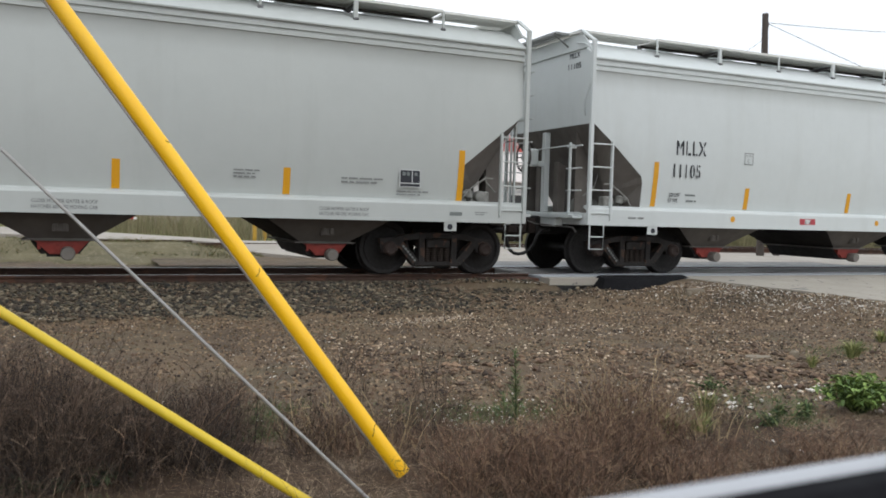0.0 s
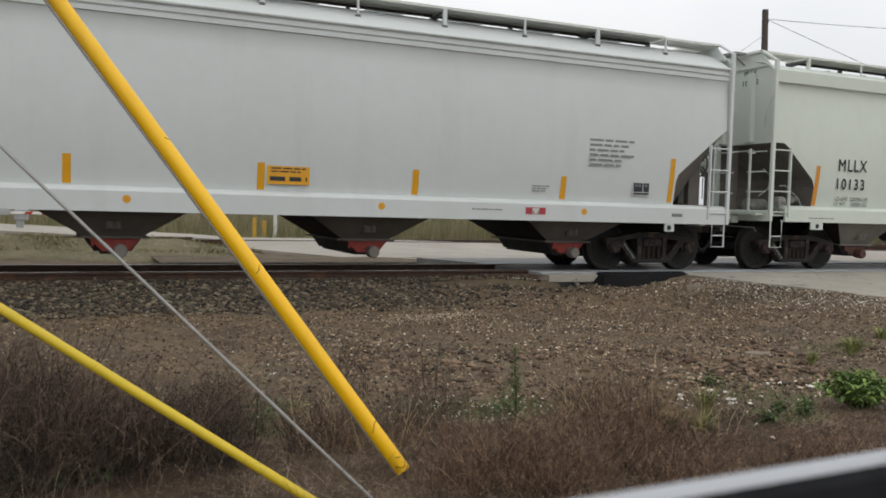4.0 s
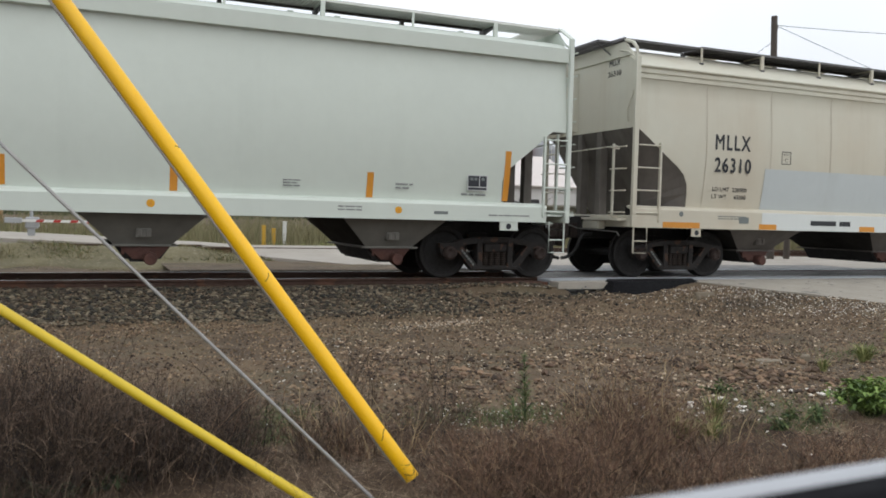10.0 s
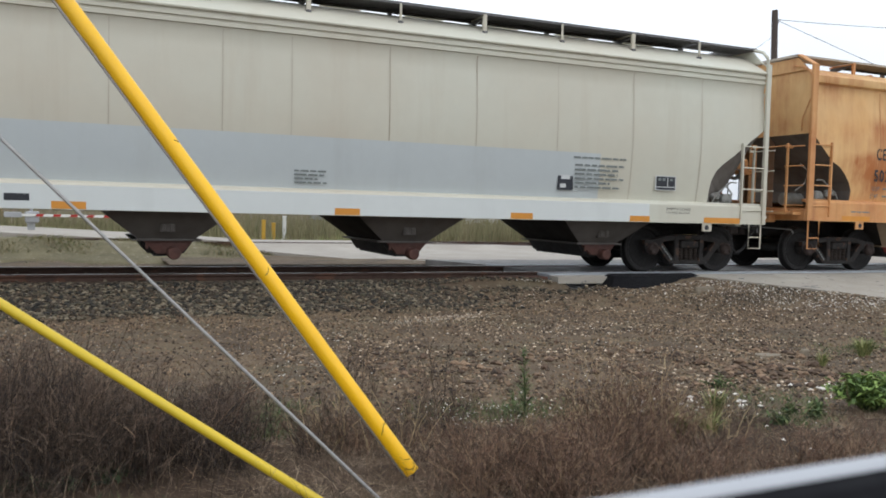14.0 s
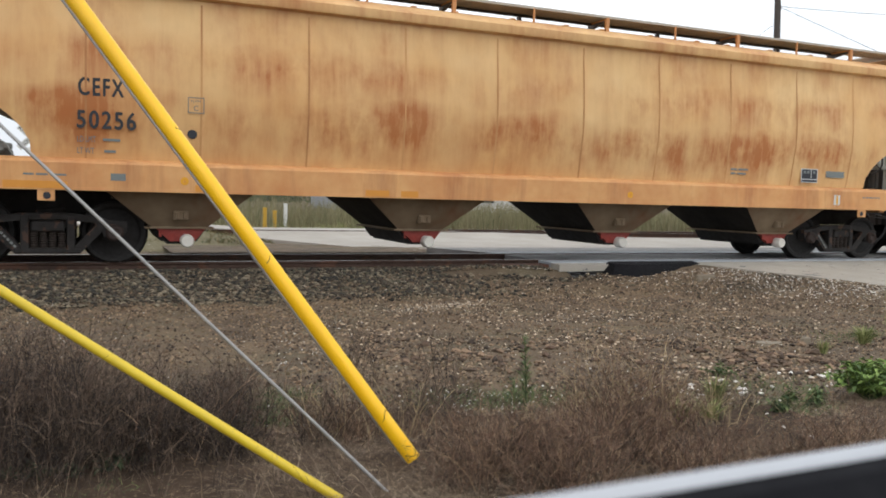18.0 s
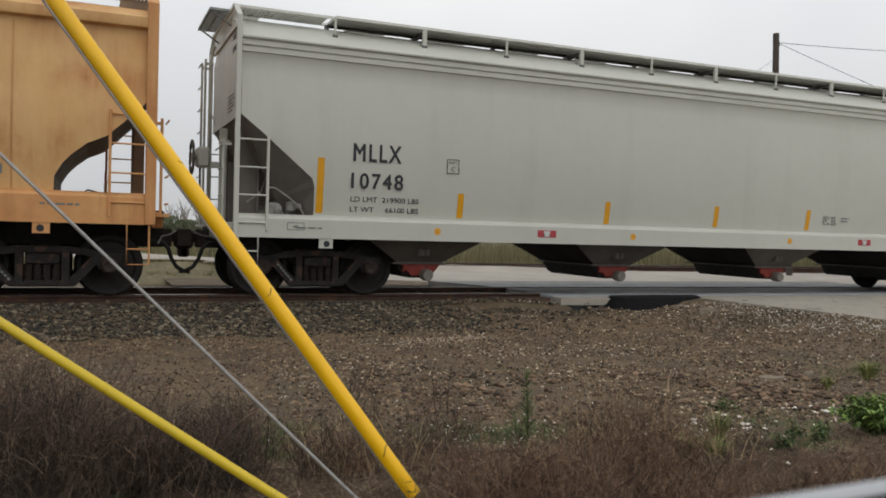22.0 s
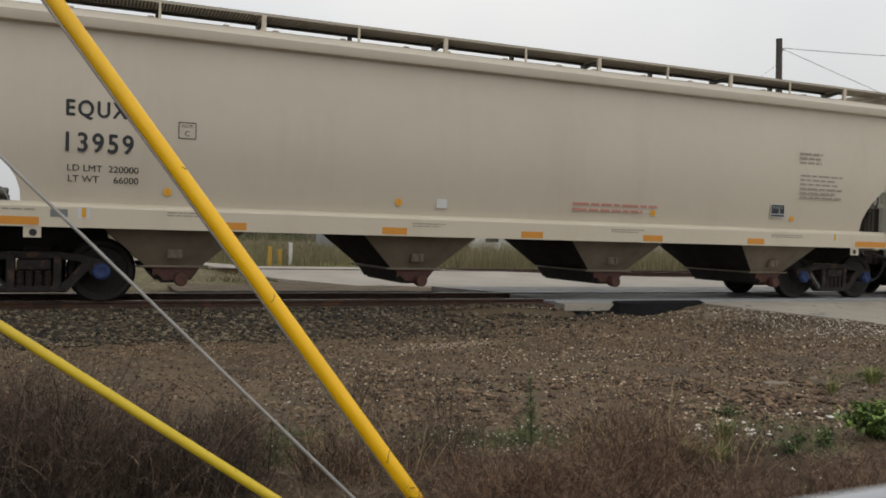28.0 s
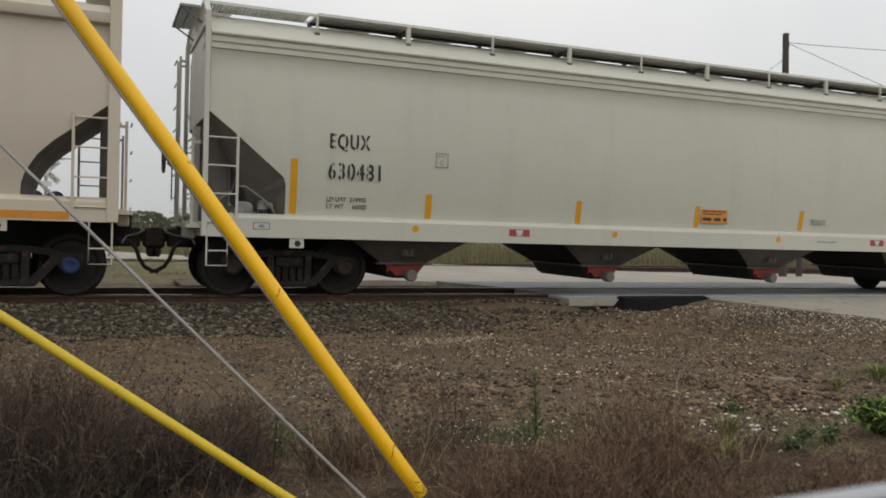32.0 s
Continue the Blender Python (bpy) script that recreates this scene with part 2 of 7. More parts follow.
def lettering(words, mat, parent, x, y, z, height, width=0, name="lettering", label="", far=False, bold=0.0):
    """Upright writing on a wall that faces the camera's side of the track; x and z are its lower left corner."""
    cu = bpy.data.curves.new(name, "FONT")
    cu.body, cu.size, cu.extrude = words, 1.0, 0.0
    cu.space_character = 1.22 if bold >= 0.03 and height > 0.2 else 1.0
    ob = bpy.data.objects.new(name, cu)
    scene.collection.objects.link(ob)
    bpy.context.view_layer.update()
    me = bpy.data.meshes.new_from_object(ob.evaluated_get(bpy.context.evaluated_depsgraph_get()))
    bpy.data.objects.remove(ob)
    co = np.empty(len(me.vertices) * 3)
    me.vertices.foreach_get("co", co)
    co = co.reshape(-1, 3)
    lo, hi = co.min(0), co.max(0)
    sz = height / (hi[1] - lo[1])
    sx = width / (hi[0] - lo[0]) if width else sz
    out = np.stack([(co[:, 0] - lo[0]) * sx, -co[:, 2], (co[:, 1] - lo[1]) * sz], 1)
    faces = [tuple(q.vertices) for q in me.polygons]
    bpy.data.meshes.remove(me)
    thick = bold * height          # heavier strokes: the same letters again, a hair aside and a hair in front

    def shape(nm, keep):
        n, vs, fs = len(out), [], []
        for k, (dx, dz) in enumerate(((0, 0), (thick, 0), (-thick, 0), (0, thick), (0, -thick)) if bold else ((0, 0),)):
            vs += [(a + dx, b - 0.0004 * k, c + dz) for a, b, c in out.tolist()]
            fs += [tuple(i + n * k for i in q) for q in keep]
        used = sorted({i for q in fs for i in q})
        new_id = {i: j for j, i in enumerate(used)}
        m2 = bpy.data.meshes.new(nm)
        m2.from_pydata([vs[i] for i in used], [], [tuple(new_id[i] for i in q) for q in fs])
        m2.materials.append(mat)
        return m2

    if height < 0.2:
        return tagged(put(name, shape(name, faces), parent, (x, y, z), label), kind="stuff")
    # large writing: each letter is a part of its own
    root = list(range(len(out)))

    def find(i):
        while root[i] != i:
            i = root[i]
        return i

    for q in faces:
        for i in q[1:]:
            root[find(i)] = find(q[0])
    groups = {}
    for q in faces:
        groups.setdefault(find(q[0]), []).append(q)
    for letter in groups.values():
        ob = put("letter", shape("letter", letter), parent, (x, y, z), label)
    return ob


def bars(rows, mat, parent, x0, x1, y, z0, z1, name="small_print", seed=0):
    """Unreadable small print: lines of plain bars."""
    rnd, b = random.Random(seed), Build()
    h = (z1 - z0) / rows
    for r in range(rows):
        x, end = x0, x1 - (0 if r % 3 == 0 else rnd.uniform(0, 0.3) * (x1 - x0))
        zc = z1 - (r + 0.5) * h
        while x < end - 0.02:
            w = min(rnd.uniform(1.2, 4.5) * h * 0.8, end - x)
            b.box(x, x + w, y - 0.002, y + 0.001, zc - 0.22 * h, zc + 0.22 * h)
            x += w + 0.45 * h
    return tagged(part(name, b, mat, parent), kind="stuff")

# ---- plan ----
TY = 14.2            # centre line of the main track; its rail tops are at z = 0
MOUND = 0.52         # height of the grassy bank between the tracks
TY2 = 24.95          # centre line of the second track


def road_left(y):
    """Left edge of the paved road where it climbs to the crossing."""
    if y <= 12.5:
        return 10.6 + (12.5 - y) * 0.52
    return 7.6 - max(0, y - 15.4) * 0.36


def near_height(x, y):
    """Height of the open ground on the camera's side."""
    pts = ((-30, -0.35), (1.0, -0.30), (4.0, -0.31), (6.5, -0.38), (9.0, -0.42), (11.0, -0.40), (11.6, -0.32), (12.75, -0.11), (15.65, -0.11), (17.0, -0.24), (20, -0.28))
    h = pts[-1][1]
    for (a, p), (b, q) in zip(pts, pts[1:]):
        if y < b:
            h = p + (q - p) * min(max((y - a) / (b - a), 0), 1)
            break
    return h


def ground_height(x, y):
    h = near_height(x, y)
    if y < 12.9:
        d = road_left(y) - x
        rise = max(0.0, min(1.0, 1 - d / 3.6))
        target = -0.035 - max(0, 12.6 - y) * 0.042
        h = h + (max(target, -0.42) - h) * rise * rise * (3 - 2 * rise)
        h -= 0.09 * math.exp(-((x - 8.0) / 0.8) ** 2 - ((y - 12.7) / 0.6) ** 2)
        h += 0.03 * noise.noise(Vector((x * 0.9, y * 0.9, 0))) + 0.018 * noise.noise(Vector((x * 3.1, y * 3.1, 4)))
    elif y > 16:
        if TY2 - 1.5 < y < TY2 + 1.5:
            h = -0.17
        elif y > TY2 + 1.5:
            h = -0.2 - min(0.25, (y - TY2 - 1.5) * 0.05)
        h += 0.05 * noise.noise(Vector((x * 0.5, y * 0.5, 2))) * (0 if TY2 - 2 < y < TY2 + 2 else 1)
        # the low grassy mound between the track and the pale road
        h += MOUND * math.exp(-((y - 21.3) / 1.5) ** 2) * max(0, min(1, (4.9 - x) / 2.6)) * (0.8 + 0.5 * noise.noise(Vector((x * 0.35, 1, 6))))
    return h


def under_road(x, y):
    """How far the ground is dug out beneath paving and the pale road."""
    if 9.0 <= y <= 17.5 and x > road_left(y) + 0.15 and x < 19.0:
        return 0.16
    if y < 9.0 and x > road_left(y) + 0.15 and x < road_left(y) + 9:
        return 0.16
    if y > 17 and pale_span(y)[0] + 0.3 < x < pale_span(y)[1] - 0.3:
        return 0.10
    return 0.0


def pale_span(y):
    """Left and right edge of the pale shell road beyond the main track."""
    left = ((17.0, 6.9), (22.0, 4.6), (25.9, 3.0), (29, 0.6), (33.1, -3.2), (45, -17), (60, -38), (90, -82))
    right = ((17.0, 40.0), (23.2, 40.0), (23.7, 12.0), (26.5, 6.8), (28.4, 5.2), (30.8, 4.0), (38.2, -1.3), (50, -13), (70, -38), (90, -66))

    def run(pts):
        for (a, p), (b, q) in zip(pts, pts[1:]):
            if y < b:
                return p + (q - p) * max(0, (y - a) / (b - a))
        return pts[-1][1]
    return run(left), run(right)


# ---- materials of the place ----
M_GROUND = material("dirt_and_crushed_shell", srgb(113, 94, 71), srgb(69, 57, 44), rough=0.95, scale=1.6, contrast=1.3, bump=1.0, bump_scale=34,
                    grain=0.25, spot=srgb(196, 188, 176), spot_scale=34, spot_at=0.69, streak=srgb(96, 92, 68), streak_amount=0.4, streak_scale=(0.8, 1.5, 1), streak_edge=(0.48, 0.62))
M_PALE = material("pale_crushed_shell", srgb(178, 171, 160), srgb(146, 139, 129), rough=0.95, scale=0.7, contrast=0.7, bump=0.6, bump_scale=20, grain=0.12)
M_ASPHALT = material("worn_asphalt", srgb(176, 169, 156), srgb(148, 142, 132), rough=0.85, scale=0.8, contrast=0.8, bump=0.35, bump_scale=60, grain=0.15,
                     spot=srgb(90, 90, 92), spot_scale=5, spot_at=0.66)
M_CROSS = material("dark_grey_asphalt", srgb(138, 136, 132), srgb(98, 97, 96), rough=0.7, scale=0.9, contrast=0.9, bump=0.3, bump_scale=60, grain=0.15)
M_PATCH = material("fresh_black_asphalt", srgb(26, 26, 28), srgb(17, 17, 19), rough=0.95, gloss=0.15, scale=4, bump=0.8, bump_scale=50, grain=0.1)
M_CONCRETE = material("concrete_panel", srgb(176, 180, 184), srgb(150, 154, 158), rough=0.85, scale=2.0, bump=0.3, bump_scale=50, grain=0.1)
M_RAIL = material("rusty_rail", srgb(84, 60, 47), srgb(56, 43, 37), rough=0.8, metal=0.1, scale=2.5, bump=0.2, grain=0.15, spot=srgb(92, 62, 46), spot_scale=3, spot_at=0.6)
M_RAILTOP = material("worn_rail_head", srgb(150, 148, 145), srgb(120, 116, 112), rough=0.3, metal=0.9, scale=3, grain=0.05)
M_TIE = material("creosoted_wood", srgb(76, 60, 48), srgb(50, 40, 34), rough=0.9, scale=4, stretch=(6, 1, 6), bump=0.5, bump_scale=14, grain=0.2, vary=0.2)
M_STEELD = material("dark_steel", srgb(70, 66, 62), srgb(52, 48, 45), rough=0.65, metal=0.5, scale=3, bump=0.15, grain=0.1)
M_YELLOW = material("yellow_plastic_guard", srgb(255, 202, 20), srgb(246, 186, 12), rough=0.38, scale=2.5, contrast=0.5, bump=0.05, bump_scale=30, grain=0.04, streak=srgb(190, 140, 20), streak_amount=0.25)
M_YELLOWP = material("faded_yellow_guard", srgb(218, 190, 42), srgb(200, 170, 32), rough=0.42, scale=2.5, contrast=0.5, grain=0.04, streak=srgb(150, 130, 40), streak_amount=0.35)
M_CABLE = material("galvanised_strand", srgb(170, 168, 164), srgb(132, 130, 128), rough=0.45, metal=0.6, scale=14, grain=0.1)
M_WIRE = material("weathered_wire", srgb(44, 44, 46), srgb(34, 34, 36), rough=0.8, gloss=0.1)
M_WOODPOLE = material("weathered_pole_wood", srgb(92, 84, 78), srgb(64, 58, 54), rough=0.9, scale=3, stretch=(5, 5, 0.5), bump=0.4, bump_scale=18, grain=0.15)
M_SCUFF = material("black_scuffs", srgb(84, 62, 16), rough=0.7)
M_WHITE = material("white_paint", srgb(226, 226, 222), srgb(205, 204, 198), rough=0.55, scale=3, grain=0.05)
M_SILVER = material("silver_paint", srgb(180, 182, 184), srgb(150, 152, 154), rough=0.45, metal=0.4, scale=4, grain=0.06)
M_BLACK = material("black_paint", srgb(30, 30, 32), srgb(22, 22, 24), rough=0.6, scale=4, grain=0.05)
M_RED = material("red_paint", srgb(176, 40, 34), srgb(150, 34, 30), rough=0.55, scale=4, grain=0.06)
M_LAMP = glow("lit_red_lens", srgb(255, 40, 46), 2.2)
M_LENS = material("dark_red_lens", srgb(90, 16, 18), srgb(70, 12, 14), rough=0.2)
M_POSTY = material("yellow_post_paint", srgb(206, 166, 60), srgb(170, 132, 44), rough=0.7, scale=4, grain=0.1)

# ---- ground sheet, out to the horizon ----


def steps(a, b, d):
    return [a + (b - a) * i / max(1, round((b - a) / d)) for i in range(max(1, round((b - a) / d)))]


gx = [-900, -300, -120, -60] + steps(-40, -12, 4) + steps(-12, 20, 0.25) + steps(20, 44, 1.5) + [44, 60, 120, 300, 900]
gy = [-600, -150, -40, -15, -6] + steps(-3, 2, 0.5) + steps(2, 13, 0.2) + steps(13, 60, 0.6) + [60, 66, 74, 85, 110, 150, 300, 700, 1500]
gv = [(x, y, ground_height(x, y) - under_road(x, y)) for y in gy for x in gx]
nx = len(gx)
gb = Build()
gb.add(gv, [(j * nx + i, j * nx + i + 1, (j + 1) * nx + i + 1, (j + 1) * nx + i) for j in range(len(gy) - 1) for i in range(nx - 1)], True)
ground = part("ground", gb, M_GROUND)
tagged(ground, "brown dirt and gravel ground beside the railway", "ground", kind="structure")

# paved road: climbs to the crossing from the camera's side
rb = Build()
ys = steps(-30, 9, 1.5) + steps(9, 12.95, 0.1) + [12.86]
for a, b in zip(ys, ys[1:]):
    q = []
    for y in (a, b):
        z = -0.02 - max(0, 12.6 - y) * 0.042
        z = max(z, -0.42)
        w = 0.12 * noise.noise(Vector((0, y * 1.9, 7))) + 0.07 * noise.noise(Vector((0, y * 6, 3)))
        q += [(road_left(y) + w, y, z), (road_left(y) + 8.6, y, z)]
    zs = [p[2] for p in q]
    rb.add([*q, *[(p[0], p[1], p[2] - 0.12) for p in q]], [(0, 1, 3, 2), (0, 2, 6, 4), (1, 5, 7, 3), (4, 6, 7, 5)])
road = part("road", rb, M_ASPHALT)
tagged(road, "worn grey asphalt road climbing to the rail crossing", "road", kind="structure")

# asphalt between and beyond the rails at the crossing, and the black patch beside the panels
cb = Build()
cb.box(7.7, 19.0, TY - 0.64, TY + 0.64, -0.14, -0.012, 0.01)
cb.prism([(7.7, 15.75), (19.0, 15.75), (19.0, 17.3), (7.0, 17.3)], "z", -0.2, -0.035)
crossing = part("road_crossing", cb, M_CROSS)
tagged(crossing, "grey asphalt of the level crossing between the rails", "road crossing", kind="structure")
pb = Build()
outline = [(8.7, 12.86), (8.45, 12.5), (8.45, 12.15), (8.75, 11.9), (9.25, 11.88), (9.8, 12.05), (10.3, 12.25), (10.75, 12.45), (10.95, 12.86)]
top = [(x * 0.86 + 0.14 * 9.7, y * 0.72 + 0.28 * 12.86) for x, y in outline]
no = len(outline)
pb.add([(x, y, ground_height(x, y) - 0.03) for x, y in outline] + [(x, y, 0.004) for x, y in top],
       [(i, (i + 1) % no, no + (i + 1) % no, no + i) for i in range(no)] + [tuple(range(no, 2 * no))], True)
patch = part("asphalt_patch", pb, M_PATCH)
tagged(patch, "lumpy fresh black asphalt patch beside concrete crossing panels", "asphalt patch", kind="structure")

# pale shell road that swings away beyond the tracks
sb = Build()
ys = steps(17.3, 60, 0.7) + steps(60, 90, 3)
for a, b in zip(ys, ys[1:]):
    q = []
    for y in (a, b):
        l_, r_ = pale_span(y)
        w = 0.25 * noise.noise(Vector((0, y * 1.3, 1)))
        z = -0.11 if y > 23 else -0.15
        if abs(y - TY2) < 1.3:
            z = 0.022
        q += [(l_ + w, y, z), (r_ + w * 0.6, y, z)]
    sb.add([*q, *[(p[0], p[1], p[2] - 0.25) for p in q]], [(0, 1, 3, 2), (0, 2, 6, 4), (1, 5, 7, 3), (4, 6, 7, 5)])
pale = part("shell_road", sb, M_PALE)
tagged(pale, "pale crushed shell road curving away beyond the tracks", "road", kind="structure")

# brown dirt tracked out over the near edge of the shell road
db, dx_, dy_ = Build(), steps(1.5, 9.0, 0.15), steps(17.2, 20.4, 0.10)
db.v = [(x, y, -0.142 + 0.03 * max(-1.5, min(0.25, 0.75 - (y - 17.3) / 2.2 - max(0, x - 6.6) * 0.5 + 1.1 * noise.noise(Vector((x * 0.7, y * 2.4, 5))) + 0.4 * noise.noise(Vector((x * 2.5, y * 6, 8)))))) for y in dy_ for x in dx_]
nd = len(dx_)
db.f = [(j * nd + i, j * nd + i + 1, (j + 1) * nd + i + 1, (j + 1) * nd + i) for j in range(len(dy_) - 1) for i in range(nd - 1)]
db.smooth = [True] * len(db.f)
tagged(part("dirt_spill", db, M_GROUND), "brown dirt spread over the edge of the pale road", "dirt", kind="stuff")

# ---- tracks ----
RAIL = [(-0.07, -0.172), (0.07, -0.172), (0.07, -0.16), (0.012, -0.14), (0.010, -0.05), (0.036, -0.036), (0.036, -0.006), (0.028, -0.001),
        (-0.028, -0.001), (-0.036, -0.006), (-0.036, -0.036), (-0.010, -0.05), (-0.012, -0.14), (-0.07, -0.16)]


def track(name, cy, x0, x1, label, dz=0.0, tie_from=-14, tie_to=9):
    t = thing(name, label, "railway track", (0, cy, 0), kind="structure")
    for s in (-1, 1):
        r = part("rail", Build().prism([(y + s * 0.753, z + dz) for y, z in RAIL], "x", x0, x1), M_RAIL, t, "brown rusty steel rail")
        part("rail_head", Build().box(x0, x1, s * 0.753 - 0.026, s * 0.753 + 0.026, dz - 0.002, dz + 0.0008), M_RAILTOP, r, "polished running surface")
    tie = Build().box(-0.115, 0.115, -1.29, 1.29, dz - 0.35, dz - 0.185, 0.012).mesh("tie", M_TIE)
    plate = Build().box(-0.1, 0.1, -0.16, 0.16, dz - 0.19, dz - 0.168, 0.004).mesh("tie_plate", M_RAIL)
    rnd, x = random.Random(3), tie_from
    while x < tie_to:
        k = put("tie", tie, t, (x, rnd.uniform(-0.04, 0.04), rnd.uniform(-0.012, 0.006)), turn=Euler((0, 0, rnd.uniform(-0.015, 0.015))).to_matrix().to_4x4())
        for s in (-1, 1):
            put("tie_plate", plate, k, (0, s * 0.753, 0))
        x += 0.5
    return t


track("main_track", TY, -260, 260, "railway track of rusty rails on dark wooden ties", tie_from=-12, tie_to=7.4)
track("second_track", TY2, -260, 260, "second railway track with brown rails on pale ballast", dz=0.02, tie_from=8.5, tie_to=40)

# concrete crossing panels outside the near rail, and between the rails
panel = Build().box(0, 2.4, 0, 0.46, -0.34, 0, 0.012).mesh("crossing_panel", M_CONCRETE)
for i in range(5):
    tagged(put("crossing_panel", panel, None, (7.62 + i * 2.42, 12.88, -0.002)), "pale grey concrete crossing panel flush with the rail", "crossing panel", "crossing panels", "structure")
for i in range(5):
    tagged(put("crossing_panel", panel, None, (7.62 + i * 2.42, TY + 0.86, -0.002)), "pale grey concrete crossing panel flush with the rail", "crossing panel", "crossing panels", "structure")
# dark timber header at the panels' end
hb = Build().prism([(6.5, 12.94), (7.6, 12.9), (7.6, 13.36), (6.5, 13.36)], "z", -0.2, -0.05)
M_RUSTW = material("rust_stained_timber", srgb(104, 70, 54), srgb(66, 48, 40), rough=0.9, scale=2, stretch=(0.6, 4, 4), contrast=1.0, bump=0.5, bump_scale=20, grain=0.2)
tagged(part("end_ramp", hb, M_RUSTW), "rust-stained timber end ramp of the crossing panels", "end ramp", kind="structure")


# ---- loose stones ----
def stones(name, count, area, size, mat, label, seed, sink=0.35, keep=None, category="gravel", fine=False):
    """Many small faceted stones in one mesh of kind stuff."""
    rng = np.random.default_rng(seed)
    base = np.array([(1, 0, 0), (-1, 0, 0), (0, 1, 0), (0, -1, 0), (0, 0, 1), (0, 0, -1), (.6, .6, .5), (-.6, .6, .5), (.6, -.6, .5), (-.6, -.6, .5)], float)
    faces0 = np.array([(4, 6, 7), (4, 7, 9), (4, 9, 8), (4, 8, 6), (0, 2, 6), (2, 1, 7), (1, 3, 9), (3, 0, 8), (6, 2, 7), (7, 1, 9), (9, 3, 8), (8, 0, 6), (2, 0, 5), (1, 2, 5), (3, 1, 5), (0, 3, 5)])
    if fine:
        base, faces0 = base[:6], np.array([(0, 2, 4), (2, 1, 4), (1, 3, 4), (3, 0, 4), (2, 0, 5), (1, 2, 5), (3, 1, 5), (0, 3, 5)])
    nb = len(base)
    x0, x1, y0, y1 = area
    vs, fs, k = [], [], 0
    while k < count:
        x, y = rng.uniform(x0, x1), rng.uniform(y0, y1)
        if keep and rng.random() > keep(x, y):
            count -= 0.25
            continue
        s = size[0] + (size[1] - size[0]) * rng.random() ** 2.2
        a = rng.uniform(0, math.tau)
        v = base * (1 + rng.uniform(-0.3, 0.3, (nb, 3))) * np.array([s, s * rng.uniform(0.6, 1), s * rng.uniform(0.45, 0.85)])
        c, sn = math.cos(a), math.sin(a)
        v = np.stack([v[:, 0] * c - v[:, 1] * sn + x, v[:, 0] * sn + v[:, 1] * c + y, v[:, 2] + ground_height(x, y) + s * (0.5 - sink)], 1)
        vs.append(v)
        fs.append(faces0 + nb * k)
        k += 1
    me = bpy.data.meshes.new(name)
    me.from_pydata(np.concatenate(vs), [], np.concatenate(fs).tolist())
    me.materials.append(mat)
    return tagged(new(name, me), label, category, kind="stuff")


M_BALLAST = islands("ballast_stone", [srgb(76, 71, 57), srgb(52, 48, 40), srgb(93, 84, 68), srgb(33, 32, 27), srgb(69, 59, 48), srgb(121, 110, 91), srgb(57, 48, 37)])
M_GRAVEL = islands("brown_gravel", [srgb(122, 102, 80), srgb(88, 72, 56), srgb(138, 115, 90), srgb(46, 36, 30), srgb(107, 86, 66), srgb(155, 134, 109), srgb(65, 53, 41), srgb(98, 84, 60)])
M_CLOD = islands("brown_clods", [srgb(102, 84, 67), srgb(80, 64, 50), srgb(121, 99, 79), srgb(59, 48, 39), srgb(94, 74, 59), srgb(140, 116, 93), srgb(69, 55, 44)])
M_GRAVELP = islands("pale_grit", [srgb(190, 178, 160), srgb(168, 155, 138), srgb(206, 194, 177)], bump=0)
M_SHELLS = islands("white_shell", [srgb(240, 236, 228), srgb(216, 210, 200), srgb(228, 222, 212)], bump=0.2)


def off_road(x, y):
    return 1.0 if x < road_left(y) - 0.12 and not (8.6 < x < 10.85 and y > 12.05) else 0.0


stones("ballast", 20000, (-9.5, 8.9, 11.05, 12.95), (0.018, 0.050), M_BALLAST, "grey crushed stone ballast along the near rail", 1,
       keep=lambda x, y: off_road(x, y) * (1 if y > 11.5 else max(0.05, (y - 11.05) / 0.45)) * max(0.3 if y > 12.0 and x < 8.4 else 0.05, min(1, (6.6 - x) / 2.2)))
stones("ballast", 2200, (-9.5, 7.4, 13.0, 15.6), (0.024, 0.05), M_BALLAST, "grey crushed stone ballast between the rails", 2, sink=0.6)
stones("gravel", 78000, (-4.5, 15, 4.2, 12.9), (0.007, 0.025), M_GRAVEL, "fine brown gravel spread on the bare ground", 3, sink=0.3,
       keep=lambda x, y: off_road(x, y) * max(0.3, min(1, 0.6 + 0.9 * noise.noise(Vector((x * 0.6, y * 0.6, 1))))), fine=True)
stones("gravel", 3600, (-6, 15, 4.6, 12.0), (0.010, 0.026), M_CLOD, "larger brown stones lying in the gravel", 8, keep=lambda x, y: off_road(x, y) * max(0.05, min(1, 0.3 + 1.2 * noise.noise(Vector((x * 0.8, y * 0.8, 12))))))
stones("shell_bits", 6500, (-4, 14.5, 4.0, 12.2), (0.003, 0.011), M_SHELLS, "white shell fragments scattered over the dirt", 4,
       keep=lambda x, y: off_road(x, y) * max(0.04, min(1, 0.15 + 1.8 * noise.noise(Vector((x * 0.7, y * 0.7, 8))))), category="shell fragments")
# a broken band of clods, placed to fit the camera's view
stones("clods", 3600, (2.5, 10, 4.8, 8.6), (0.013, 0.054), M_CLOD, "brown clods of earth in a broken band", 5, sink=0.3,
       keep=lambda x, y: off_road(x, y) * math.exp(-((y - 6.6 + 0.25 * (x - 5)) / 0.9) ** 2) * max(0.04, min(1, 0.35 + 1.5 * noise.noise(Vector((x * 1.1, y * 1.1, 5))))), category="clods")

